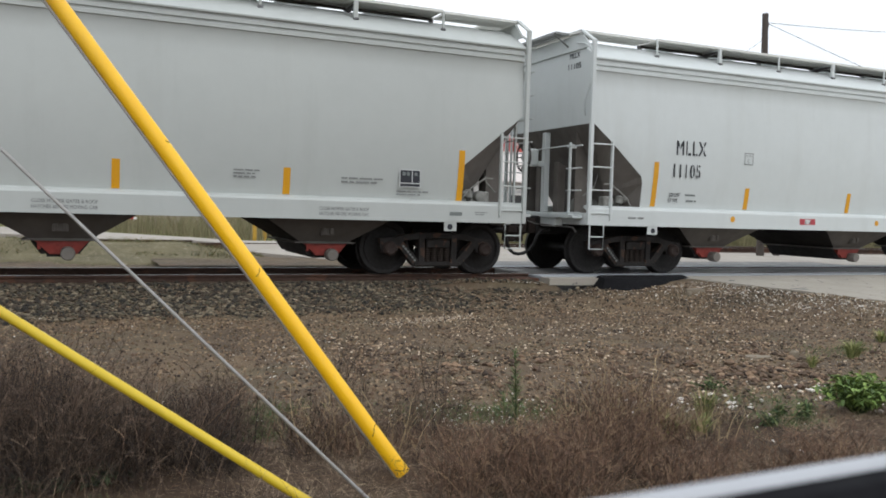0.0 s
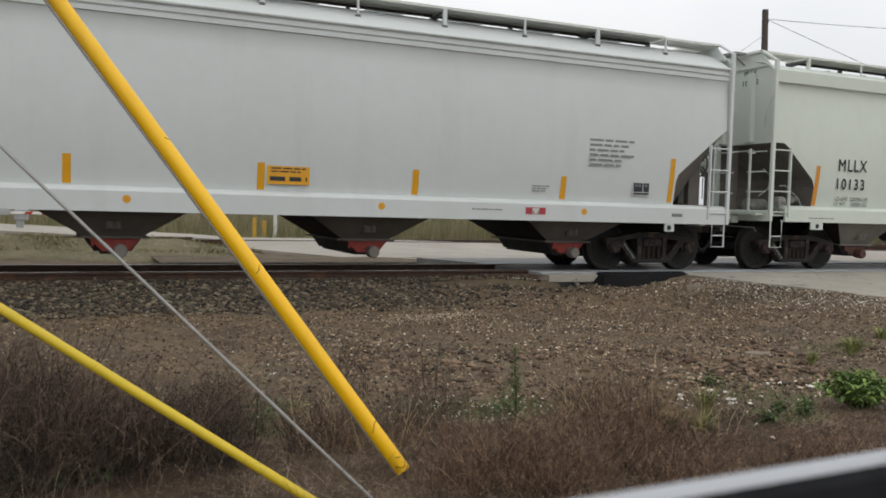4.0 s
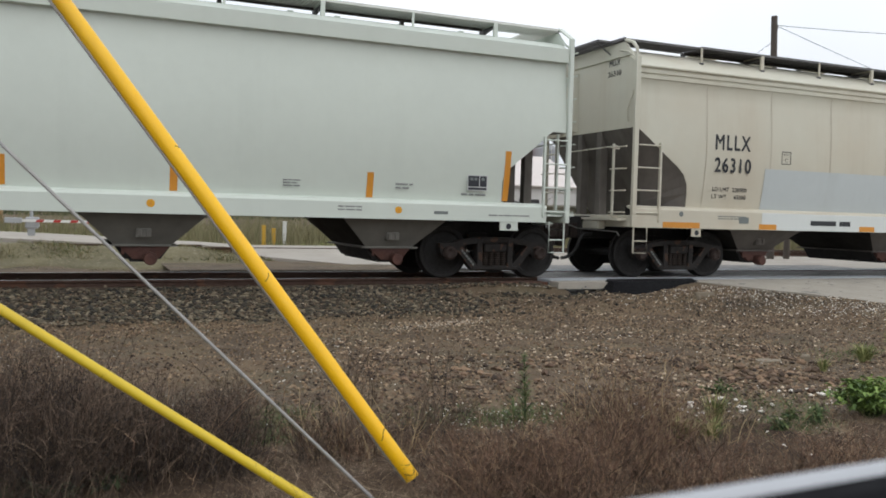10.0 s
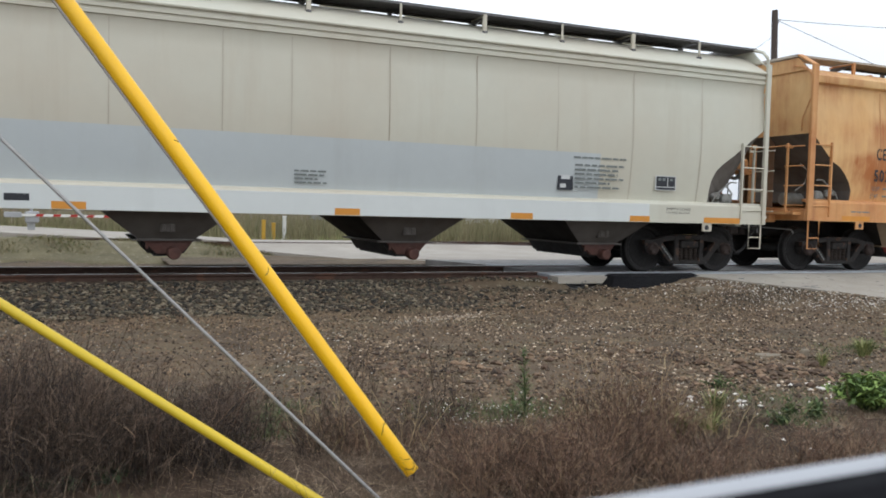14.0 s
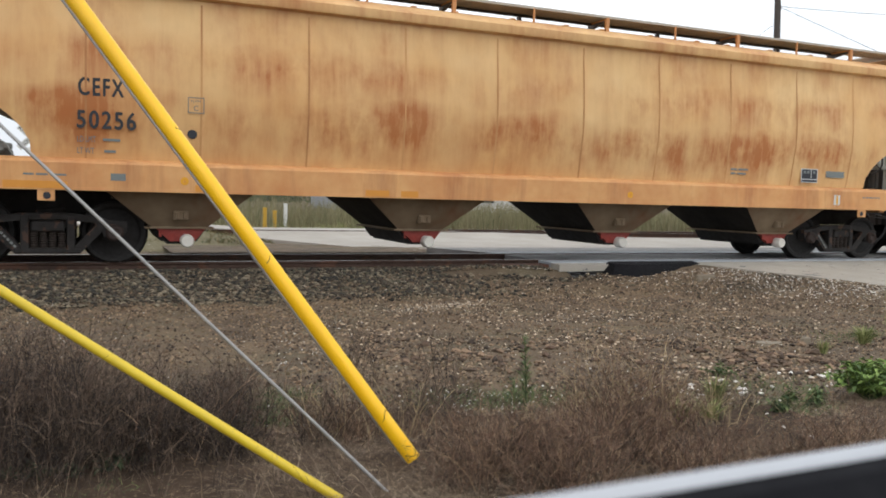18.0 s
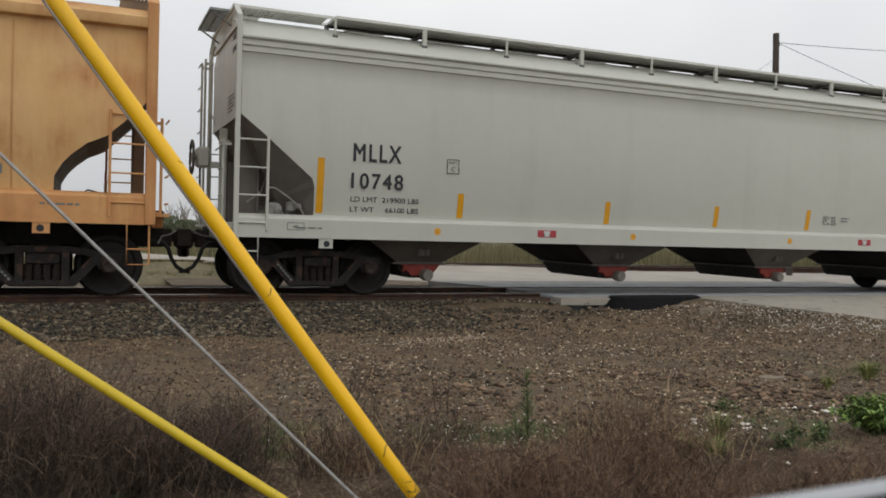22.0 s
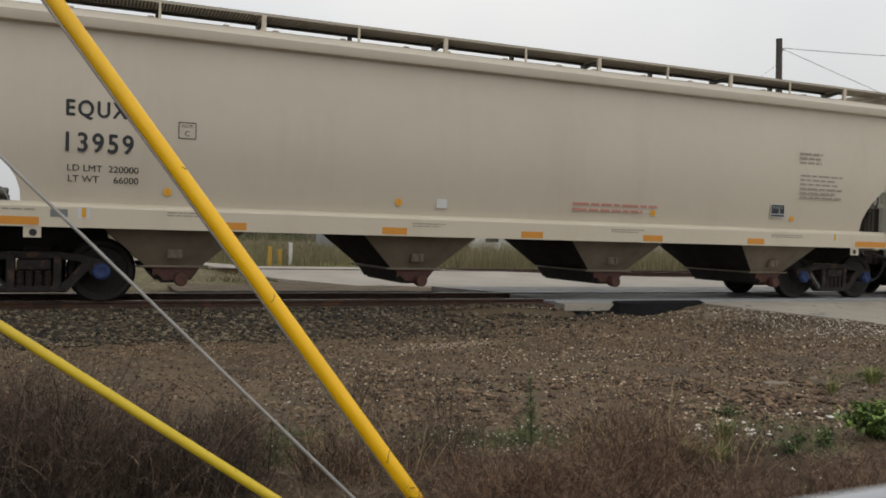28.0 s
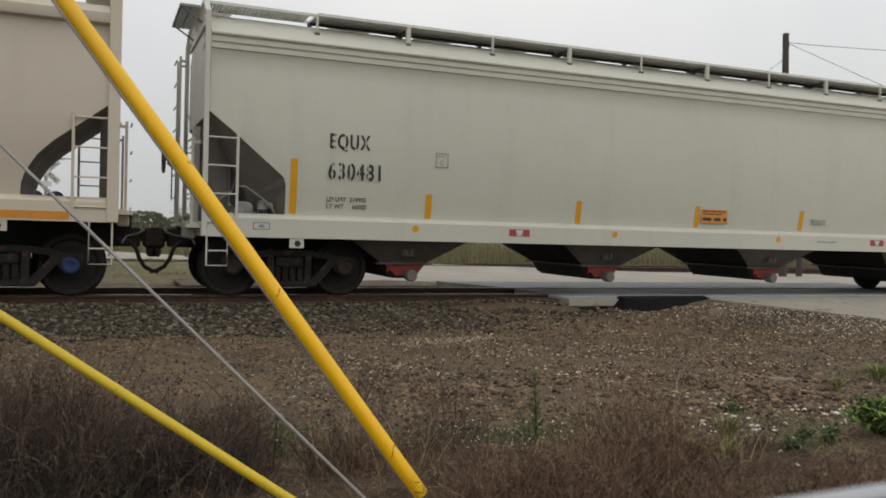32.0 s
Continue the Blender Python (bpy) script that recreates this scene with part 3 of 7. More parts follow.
# a pale worn streak in the gravel, and shell washed up along the road's edge
stones("shell_bits", 2600, (3.2, 6.2, 10.0, 11.2), (0.004, 0.012), M_GRAVELP, "pale fine grit in a worn streak of the gravel", 6, sink=0.2,
       keep=lambda x, y: math.exp(-((x - 4.6) / 0.75) ** 2 - ((y - 10.62 - 0.25 * (x - 4.6)) / 0.2) ** 2), category="grit")
stones("shell_bits", 8500, (6.5, 15, 5.5, 12.6), (0.003, 0.018), M_SHELLS, "white shell washed up along the edge of the road", 7,
       keep=lambda x, y: off_road(x, y) * math.exp(-((road_left(y) - x - 0.6) / 1.3) ** 2), category="shell fragments")
M_FLAG = material("pale_flat_stone", srgb(142, 131, 113), srgb(112, 102, 88), rough=0.9, scale=8, bump=0.5, bump_scale=30, grain=0.12)
for kind_, label_, x, y, w, d, h in (("flat_stone", "pale flat slab of broken concrete on the gravel", 9.85, 11.40, 0.42, 0.26, 0.05), ("rock", "small pale rock beside a flat slab", 9.62, 11.28, 0.11, 0.09, 0.06),
                                     ("flat_stone", "low pale flat stone half sunk in gravel", 6.8, 6.82, 0.36, 0.22, 0.02), ("rock", "pale brown rock among gravel", 7.27, 6.76, 0.13, 0.11, 0.07)):
    rk, n_ = random.Random(int(x * 100)), 9
    ring_ = [(math.cos(math.tau * i / n_) * w / 2 * rk.uniform(0.75, 1.1), math.sin(math.tau * i / n_) * d / 2 * rk.uniform(0.75, 1.1)) for i in range(n_)]
    b = Build().add([(p, q, -0.04) for p, q in ring_] + [(p * 0.96, q * 0.96, h * rk.uniform(0.7, 0.9)) for p, q in ring_] + [(p * 0.7, q * 0.7, h * rk.uniform(0.95, 1.1)) for p, q in ring_] + [(0, 0, h)],
                    [(i, (i + 1) % n_, n_ + (i + 1) % n_, n_ + i) for i in range(n_)] + [(n_ + i, n_ + (i + 1) % n_, 2 * n_ + (i + 1) % n_, 2 * n_ + i) for i in range(n_)] + [(2 * n_ + i, 2 * n_ + (i + 1) % n_, 3 * n_) for i in range(n_)])
    tagged(part(kind_, b, M_FLAG, None, at=(x, y, ground_height(x, y))), label_, "stone")
M_MIXED = islands("mixed_gravel", [srgb(65, 54, 44), srgb(151, 131, 108), srgb(92, 76, 61), srgb(188, 169, 145), srgb(76, 63, 50), srgb(122, 103, 83), srgb(54, 44, 37), srgb(210, 192, 169)])
stones("gravel", 12000, (2.5, 14.5, 5.0, 12.4), (0.006, 0.024), M_MIXED, "coarse mixed gravel between light and dark stones", 9, sink=0.25,
       keep=lambda x, y: off_road(x, y) * max(0.05, min(1, 0.45 + 1.5 * noise.noise(Vector((x * 0.9, y * 0.9, 15))))))
stones("gravel", 3600, (8.4, 13.0, 9.2, 11.9), (0.008, 0.024), M_BALLAST, "dark gravel spilled beside the road", 10, sink=0.2,
       keep=lambda x, y: off_road(x, y) * math.exp(-((x - 10.3) / 1.2) ** 2 - ((y - 10.6) / 0.55) ** 2))
stones("shell_bits", 140, (3.5, 6.2, 3.6, 5.4), (0.012, 0.034), M_SHELLS, "pale lumps of shell among the verge weeds", 14, sink=0.1,
       keep=lambda x, y: max(0.0, min(1, 0.4 + 2 * noise.noise(Vector((x * 1.1, y * 1.1, 17))))), category="shell fragments")
stones("shell_bits", 330, (2.2, 3.4, 4.9, 5.9), (0.006, 0.014), M_SHELLS, "white shell bits showing between low green weeds", 15, sink=0.05,
       keep=lambda x, y: math.exp(-((x - 2.75) / 0.4) ** 2 - ((y - 5.35) / 0.3) ** 2), category="shell fragments")

# ---- covered hopper cars ----
M_TRUCK = material("truck_grime", srgb(42, 38, 35), srgb(28, 25, 24), rough=0.8, metal=0.1, scale=2.2, bump=0.3, bump_scale=30, grain=0.2, spot=srgb(82, 58, 45), spot_scale=7, spot_at=0.58)
M_WHEEL = material("dark_wheel_steel", srgb(34, 31, 29), srgb(24, 22, 21), rough=0.7, metal=0.2, scale=5, bump=0.15, grain=0.12)
M_CAPR = material("rusty_bearing_cap", srgb(62, 48, 42), srgb(44, 36, 33), rough=0.75, metal=0.2, scale=8)
M_CAPB = material("blue_bearing_cap", srgb(42, 64, 112), srgb(34, 50, 88), rough=0.7, scale=8)
M_SPRING = material("rusty_spring", srgb(58, 48, 41), srgb(40, 34, 30), rough=0.8, metal=0.2, scale=8)
M_HOSE = material("black_rubber_hose", srgb(34, 33, 33), srgb(26, 25, 25), rough=0.7, scale=6)
M_COUPLER = material("rusty_coupler", srgb(56, 44, 38), srgb(38, 32, 29), rough=0.8, metal=0.3, scale=4, bump=0.3)
# Grime plus the shade under the car ends, both put into the colour.
M_SLOPE = material("grimy_shaded_slope_sheet", srgb(118, 112, 106), srgb(88, 83, 78), rough=0.8, scale=1.1, contrast=0.9, grain=0.1, streak=srgb(70, 64, 58), streak_amount=0.5)
M_VALVE = material("pale_valve_paint", srgb(158, 158, 152), srgb(116, 114, 108), rough=0.7, scale=9, contrast=1.0, grain=0.15)
M_DARKG = material("dark_iron", srgb(104, 102, 99), srgb(84, 82, 79), rough=0.7, scale=6, grain=0.1)
# Near-black tone that stands in for shade on the hoppers' cross slopes.
M_UNDERSHADE = material("painted_hopper_shade", srgb(54, 50, 46), srgb(36, 33, 31), rough=0.95, gloss=0.2, scale=1.6, contrast=0.9, grain=0.15)
M_DARK = material("grimy_shaded_underframe", srgb(40, 37, 35), srgb(27, 25, 24), rough=0.85, scale=2, grain=0.15)
M_GRATEG = material("galvanised_grating", srgb(150, 152, 150), srgb(124, 126, 124), rough=0.55, metal=0.5, scale=3)
M_GRATED = material("dark_grating", srgb(112, 111, 112), srgb(88, 87, 88), rough=0.7, metal=0.2, scale=3)
M_BARS = material("light_grating_bars", srgb(226, 226, 221), srgb(208, 208, 202), rough=0.6, scale=3, grain=0.05)
M_BACKING = material("dark_grating_backing", srgb(122, 121, 118), srgb(100, 99, 96), rough=0.8, scale=3)
M_BARST = material("tan_grating_bars", srgb(186, 178, 164), srgb(158, 150, 138), rough=0.6, scale=3, grain=0.05)
M_BACKING = material("dark_grating_backing", srgb(84, 83, 80), srgb(66, 65, 62), rough=0.8, scale=3)
M_STRIP = material("yellow_reflector", srgb(226, 164, 28), srgb(206, 146, 24), rough=0.35, scale=6, grain=0.05)
M_STRIPO = material("orange_reflector", srgb(214, 146, 52), srgb(196, 130, 44), rough=0.4, scale=6, grain=0.05)
M_INK = material("black_stencil_ink", srgb(48, 50, 54), srgb(38, 40, 44), rough=0.7, scale=10)
M_INKL = material("faded_stencil_ink", srgb(136, 138, 136), srgb(120, 122, 120), rough=0.7, scale=10)
M_INKR = material("red_stencil_ink", srgb(186, 130, 115), srgb(174, 120, 106), rough=0.7, scale=10)
M_DECALK = material("black_decal", srgb(34, 38, 46), srgb(28, 30, 38), rough=0.5, scale=10)
M_DECALW = material("white_decal", srgb(206, 208, 206), srgb(190, 192, 190), rough=0.5, scale=10)
M_DECALR = material("red_decal", srgb(178, 62, 70), srgb(158, 54, 62), rough=0.5, scale=10)
M_DECALG = material("grey_plate", srgb(120, 126, 124), srgb(104, 110, 108), rough=0.6, scale=10)
M_GATER = material("red_gate_paint", srgb(160, 58, 46), srgb(98, 44, 38), rough=0.7, scale=6, contrast=0.9, bump=0.2, grain=0.15)
M_GATEB = material("rusty_gate", srgb(98, 62, 52), srgb(66, 48, 43), rough=0.8, scale=6, contrast=0.9, bump=0.2, grain=0.2)
M_CAPW = material("white_outlet_cap", srgb(224, 220, 210), srgb(200, 194, 184), rough=0.5, scale=9)
M_CAPG = material("grey_outlet_cap", srgb(128, 122, 114), srgb(104, 98, 92), rough=0.6, scale=9)


def paint(name, a, b, streak, amount=0.25, edge=(0.52, 0.75), contrast=0.5, rough=0.5, scale=0.5, sscale=(1.6, 1.6, 0.16)):
    return material(name, a, b, rough=rough, scale=scale, contrast=contrast, streak=streak, streak_amount=amount, streak_edge=edge, streak_scale=sscale,
                    bump=0.06, bump_scale=2.2, grain=0.03)


RIBS = [(1.545, 3.68), (1.55, 3.70), (1.575, 3.71), (1.575, 3.76), (1.55, 3.77), (1.55, 3.80), (1.58, 3.81), (1.58, 3.86), (1.555, 3.87), (1.555, 3.90), (1.598, 3.912), (1.602, 3.936)]
LIP = [(1.503, 3.80), (1.505, 3.855), (1.60, 3.88), (1.612, 3.92), (1.61, 4.02)]
BAND = [(1.507, 3.78), (1.510, 3.80), (1.595, 3.815), (1.60, 4.05)]
ROOF = [(1.54, 4.06), (1.38, 4.15), (1.05, 4.25), (0.7, 4.31), (0.35, 4.345), (0.0, 4.355)]


SLOPED = [(1.590, 3.950), (1.32, 4.11), (1.05, 4.27), (0.7, 4.38), (0.35, 4.43), (0.0, 4.445)]     # a flat slope instead of a rounded shoulder
WALK_Z = 4.44


def section(sill_top, chord, bulge):
    """Half of the body's outline across the car: outwards and up from the side sill to the roof's crown."""
    flat = [(1.47, sill_top - 0.02), (1.505, sill_top + 0.25), (1.53, sill_top + 0.6), (1.55, 2.3), (1.558, 2.7), (1.557, 3.1), (1.553, 3.4), (1.55, 3.6)]
    round_ = (1.45, 1.50, 1.55, 1.583, 1.585, 1.560, 1.530, 1.508)
    low = [(a + (r - a) * bulge, z) for (a, z), r in zip(flat, round_)]
    return low + chord + (SLOPED if chord is RIBS else ROOF)


def side_at(sec, z):
    for (a, p), (b, q) in zip(sec, sec[1:]):
        if z <= q:
            return a + (b - a) * max(0, (z - p) / max(q - p, 1e-6))
    return sec[-1][0]


def cut_height(cut, x):
    if x >= cut[-1][0]:
        return -9
    for (a, p), (b, q) in zip(cut, cut[1:]):
        if x <= b:
            return p + (q - p) * (x - a) / (b - a)
    return -9


def shell(sec, length, cut):
    """The closed body: both sides, roof, end walls and the sloping sheets beneath the ends."""
    b, x0, x1 = Build(), 0.09, length - 0.09
    xs = sorted({x0, *[p[0] for p in cut if p[0] > x0], *[length - p[0] for p in cut if p[0] > x0], x1, *[length * i / 12 for i in range(2, 11)]})
    rings = []
    for x in xs:
        zb = max(cut_height(cut, x), cut_height(cut, length - x), sec[0][1])
        half = [(side_at(sec, max(z, zb)) if z < zb else y, max(z, zb)) for y, z in sec]
        rings.append([(x, -y, z) for y, z in half] + [(x, y, z) for y, z in half[-2::-1]])
    n = len(rings[0])
    b.add([p for r in rings for p in r], [(i * n + k, i * n + k + 1, (i + 1) * n + k + 1, (i + 1) * n + k) for i in range(len(rings) - 1) for k in range(n - 1)], True)
    for r in (rings[0], rings[-1]):
        b.add(r, [tuple(range(n))])
    low = Build().add([p for r in rings for p in (r[0], r[-1])], [(2 * i, 2 * i + 1, 2 * i + 3, 2 * i + 2) for i in range(len(rings) - 1)])
    return b, low


def sheet(sec, x0, x1, z0, z1, lift=0.004, slant=0.0):
    """A thin painted sheet that follows the body's side between two heights."""
    zs = [z0] + [z for _, z in sec if z0 < z < z1] + [z1]
    b = Build()
    v = []
    for z in zs:
        y = -side_at(sec, z) - lift
        s = slant * (z - z0) / (z1 - z0)
        v += [(x0 + s, y, z), (x1 - s, y, z)]
    return b.add(v, [(2 * i, 2 * i + 1, 2 * i + 3, 2 * i + 2) for i in range(len(zs) - 1)], True)


# shared running gear
def frame_side():
    """One cast side frame of a truck, seen from the side: arch, columns, lower chord and bearing boxes."""
    b = Build()
    for s in (-1, 1):
        b.prism([(s * 0.30, 0.735), (s * 0.62, 0.69), (s * 0.80, 0.64), (s * 1.06, 0.62), (s * 1.06, 0.50), (s * 1.02, 0.40), (s * 0.985, 0.40), (s * 0.985, 0.55),
                 (s * 0.79, 0.55), (s * 0.79, 0.40), (s * 0.74, 0.40), (s * 0.70, 0.53), (s * 0.60, 0.60), (s * 0.30, 0.63)], "y", -0.09, 0.09)
        b.prism([(s * 0.66, 0.60), (s * 0.74, 0.50), (s * 0.44, 0.165), (s * 0.33, 0.165), (s * 0.33, 0.235)], "y", -0.085, 0.085)
        b.box(s * 0.30 - 0.055, s * 0.30 + 0.055, -0.10, 0.10, 0.20, 0.70, 0.012)
        b.box(s * 0.889 - 0.10, s * 0.889 + 0.10, -0.07, 0.105, 0.37, 0.56, 0.02)
    b.box(-0.44, 0.44, -0.10, 0.10, 0.15, 0.235, 0.02)
    b.box(-0.32, 0.32, -0.09, 0.09, 0.63, 0.735, 0.015)
    return b.mesh("side_frame", M_TRUCK)


SIDE_FRAME = frame_side()
STENCIL = Build()
for i in range(6):
    x, z = -0.66 + i * 0.042, 0.50 - i * 0.047
    STENCIL.prism([(x, z), (x + 0.028, z - 0.031), (x + 0.052, z - 0.009), (x + 0.024, z + 0.022)], "y", -0.089, -0.086)
STENCIL = STENCIL.mesh("stencil_mark", M_INKL)
# The two thin plates behind the springs are added to block bright ground.
BOLSTER = Build().box(-0.22, 0.22, -1.12, 1.12, 0.47, 0.62, 0.02).box(-0.2, 0.2, -0.35, 0.35, 0.62, 0.80, 0.02).box(-0.28, 0.28, -0.96, -0.92, 0.22, 0.47).box(-0.28, 0.28, 0.92, 0.96, 0.22, 0.47).mesh("truck", M_TRUCK)
SPRING = Build().lathe([(0.046 if i % 2 else 0.061, 0.235 + i * 0.235 / 14) for i in range(15)], "z", n=10).mesh("spring", M_SPRING)
WHEEL_PROFILE = [(0.10, -0.075), (0.16, -0.07), (0.20, -0.045), (0.35, -0.03), (0.385, -0.06), (0.440, -0.062), (0.455, -0.05), (0.4575, 0.03), (0.463, 0.045), (0.486, 0.055), (0.486, 0.075), (0.40, 0.078), (0.37, 0.03), (0.2, 0.03), (0.12, 0.08)]


def wheel_mesh(s):
    b = Build().lathe([(r, s * w) for r, w in WHEEL_PROFILE], "y", (0, -s * -0.0 + 0, 0), 36)
    return b.mesh("wheel", M_WHEEL)


WHEELS = {s: wheel_mesh(s) for s in (-1, 1)}
AXLE = Build().lathe([(0.075, -1.12), (0.085, -0.9), (0.10, -0.8), (0.085, -0.5), (0.085, 0.5), (0.10, 0.8), (0.085, 0.9), (0.075, 1.12)], "y", n=14).mesh("wheelset", M_WHEEL)


def cap_mesh(mat, s):
    b = Build().lathe([(0.12, s * 1.08), (0.125, s * 1.14), (0.10, s * 1.17), (0.075, s * 1.175), (0.05, s * 1.16)], "y", n=16)
    for k in range(3):
        a = k * math.tau / 3
        b.lathe([(0.02, s * 1.16), (0.02, s * 1.195)], "y", (0.075 * math.cos(a), 0, 0.075 * math.sin(a)), 6)
    return b.mesh("bearing_cap", mat)


CAPS = {"rust": [cap_mesh(M_CAPR, s) for s in (-1, 1)], "blue": [cap_mesh(M_CAPB, s) for s in (-1, 1)]}
COUPLER = (Build().box(-0.48, 0.3, -0.075, 0.075, 0.80, 0.94, 0.02).box(-0.66, -0.40, -0.18, 0.15, 0.70, 1.02, 0.045).box(-0.62, -0.46, -0.15, 0.15, 0.56, 0.72, 0.03).box(-0.36, -0.18, -0.16, 0.16, 0.72, 1.02, 0.02)
           .mesh("coupler", M_COUPLER))
SPIN = []      # wheelsets, to be turned as the train rolls


def air_hose(s):
    pts = [(0.0, -0.34, 0.82), (-0.20, -0.36, 0.80), (-0.29, -0.36, 0.70), (-0.34, -0.34, 0.54), (-0.42, -0.30, 0.41), (-0.53, -0.27, 0.345), (-0.63, -0.25, 0.33)]
    return Build().tube([(x, s * y, z) for x, y, z in pts], 0.033, 8).mesh("air_hose", M_HOSE)


HOSES = {1: air_hose(1), -1: air_hose(-1)}


LEVER = Build().tube([(-0.06, -1.35, 0.80), (-0.10, -1.32, 0.88), (-0.16, -0.7, 0.90), (-0.30, -0.3, 0.92), (-0.42, -0.14, 0.98)], 0.014, 6).mesh("uncoupling_lever", M_DARKG)


def brake_wheel(mat):
    """Brake wheel on its housing, facing away from the car's end."""
    b, n = Build(), 20
    b.tube([(-0.24, 0.27 * math.cos(k * math.tau / n), 0.27 * math.sin(k * math.tau / n)) for k in range(n + 1)], 0.022, 6, False)
    for k in range(5):
        a = k * math.tau / 5
        b.tube([(-0.2, 0, 0), (-0.24, 0.27 * math.cos(a), 0.27 * math.sin(a))], 0.011, 5)
    b.lathe([(0.03, -0.24), (0.05, -0.2), (0.03, -0.02)], "x", n=8)
    return b.mesh("brake_wheel", mat)


def chain(mat):
    b = Build()
    for i in range(13):
        z = -0.16 - i * 0.045
        w = 0.012
        b.box(-0.11 - (w if i % 2 else 0.005), -0.11 + (w if i % 2 else 0.005), -(0.005 if i % 2 else w), (0.005 if i % 2 else w), z - 0.034, z + 0.034, 0.003)
    return b.mesh("chain", mat)


def flip(length):
    """Turns a part built for the car's near left corner into its right end, half a turn round."""
    return Matrix.Translation((length, 0, 0)) @ Matrix.Diagonal((-1, 1, 1, 1))


def hopper_car(name, u0, length, look_of):
    """One covered hopper. u0: where its leading corner posts stand along the train."""
    g = look_of
    body_m, frame_m, under_m = g["body"], g["frame"], g["under"]
    s0, s1 = g["sill"]
    sec = section(s1, g["chord"], 0.7 if g["chord"] is RIBS else 1.0)
    cut = g["cut"]
    car = thing(name, g["label"], "rail car", (u0, TY, 0), "covered hopper cars of the train")
    upper, lower = shell(sec, length, cut)
    body = part("body", upper, body_m, car)
    fx = g.get("funnel", 0)
    if fx:
        # the floor sheets draw in to a steep funnel at each end
        run_of = [0]
        for (xa, za), (xb, zb) in zip(cut, cut[1:]):
            run_of.append(run_of[-1] + math.hypot(xb - xa, zb - za))
        for end in (0, 1):
            v = []
            for (x, z), d in zip(cut, run_of):
                f = d / run_of[-1]
                y0, x1, y1, z1 = side_at(sec, z) - 0.006, 0.09 + (fx - 0.09) * f, 1.5 - 0.62 * f, cut[0][1] - (cut[0][1] - s1 + 0.15) * f
                v += [(max(x, 0.09), -y0, z), (x1, -y1, z1), (x1, y1, z1), (max(x, 0.09), y0, z)]
            b = Build().add(v, [(4 * k + i, 4 * k + i + 1, 4 * k + i + 5, 4 * k + i + 4) for k in range(len(cut) - 1) for i in range(3)])
            q = put("slope_sheet", b.mesh("slope_sheet", g.get("slope", M_SLOPE)), car, label="sloping floor sheets darkened for grime and shade")
            q.matrix_basis = flip(length) if end else Matrix()
    else:
        part("slope_sheet", lower, g.get("slope", M_SLOPE), car, "sloping floor sheets darkened for grime and shade")
    # vertical weld seams
    for x in g.get("seams", ()):
        zb = max(cut_height(cut, x), cut_height(cut, length - x), s1)
        part("weld_seam", sheet(sec, x - g.get("seam_half", 0.008), x + g.get("seam_half", 0.008), zb + 0.02, sec[len(sec) - len(ROOF) - len(g["chord"])][1], g.get("seam_lift", 0.005)), g.get("seam_mat", body_m), body)
    # side sills: an outer plate with a top ledge
    e = g.get("sill_in", 0.02)
    for s in (-1, 1):
        poly = [(s * 1.60, s0), (s * 1.60, s1 - 0.05), (s * 1.575, s1 - 0.015), (s * 1.46, s1 + 0.02), (s * 1.44, s1 - 0.02), (s * 1.56, s1 - 0.07), (s * 1.56, s0 + 0.03), (s * 1.48, s0 + 0.03), (s * 1.48, s0)]
        part("side_sill", Build().prism(poly, "x", e, length - e), g.get("sill_mat", frame_m), car)
    # corner posts and end frames
    pw = g["post"]
    for end in (0, 1):
        T = flip(length) if end else Matrix()
        for s in (-1, 1):
            top = 4.24 if not g.get("curved_post") else 4.1
            b = Build().box(0, pw, s * 1.60 - 0.035, s * 1.60 + 0.035, s0, top, 0.01)
            if g.get("curved_post"):
                b.tube([(pw / 2, s * 1.58, top - 0.05), (pw / 2, s * 1.55, 4.24), (pw / 2, s * 1.42, 4.37), (pw / 2, s * 1.2, 4.44)], 0.032, 8)
            else:
                b.add([(0, s * 1.62, 4.23), (pw, s * 1.62, 4.23), (pw, s * 1.58, 4.23), (0, s * 1.58, 4.23), (0, s * 1.2, 4.49), (pw, s * 1.2, 4.49), (pw, s * 1.16, 4.47), (0, s * 1.16, 4.47)],
                      [(0, 1, 5, 4), (3, 7, 6, 2), (0, 4, 7, 3), (1, 2, 6, 5), (4, 5, 6, 7)])
            p = put("corner_post", b.mesh("corner_post", frame_m), car)
            p.matrix_basis = T
        # buffer beam, end platform, stub sill and draft gear
        b = Build().box(0.0, 0.06, -1.56, 1.56, s0, s0 + 0.22, 0.01).box(0.06, 1.25, -1.5, 1.5, s1 - 0.2, s1 - 0.17).box(-0.2, 0.0, -1.45, 1.45, s0 + 0.12, s0 + 0.17).box(-0.17, 0.0, -0.8, 0.8, s0 - 0.05, s0 + 0.12, 0.02)
        q = put("end_beam", b.mesh("end_beam", frame_m), car)
        q.matrix_basis = T
        b = Build().box(-0.22, 2.4, -0.26, 0.26, 0.72, s1 - 0.2, 0.02)
        q = put("draft_sill", b.mesh("draft_sill", M_DARK), car, label="grimy dark draft sill")
        q.matrix_basis = T
        q = put("coupler", COUPLER, car, label="rusty knuckle coupler")
        q.matrix_basis = T
        q = put("air_hose", HOSES[1], car, label="black rubber air hose")
        q.matrix_basis = T
        q = put("uncoupling_lever", LEVER, car)
        q.matrix_basis = T
        run = (lambda x: cut[0][1] - (cut[0][1] - s1 + 0.15) * (x - 0.09) / (fx - 0.09)) if fx else (lambda x: cut_height(cut, x))
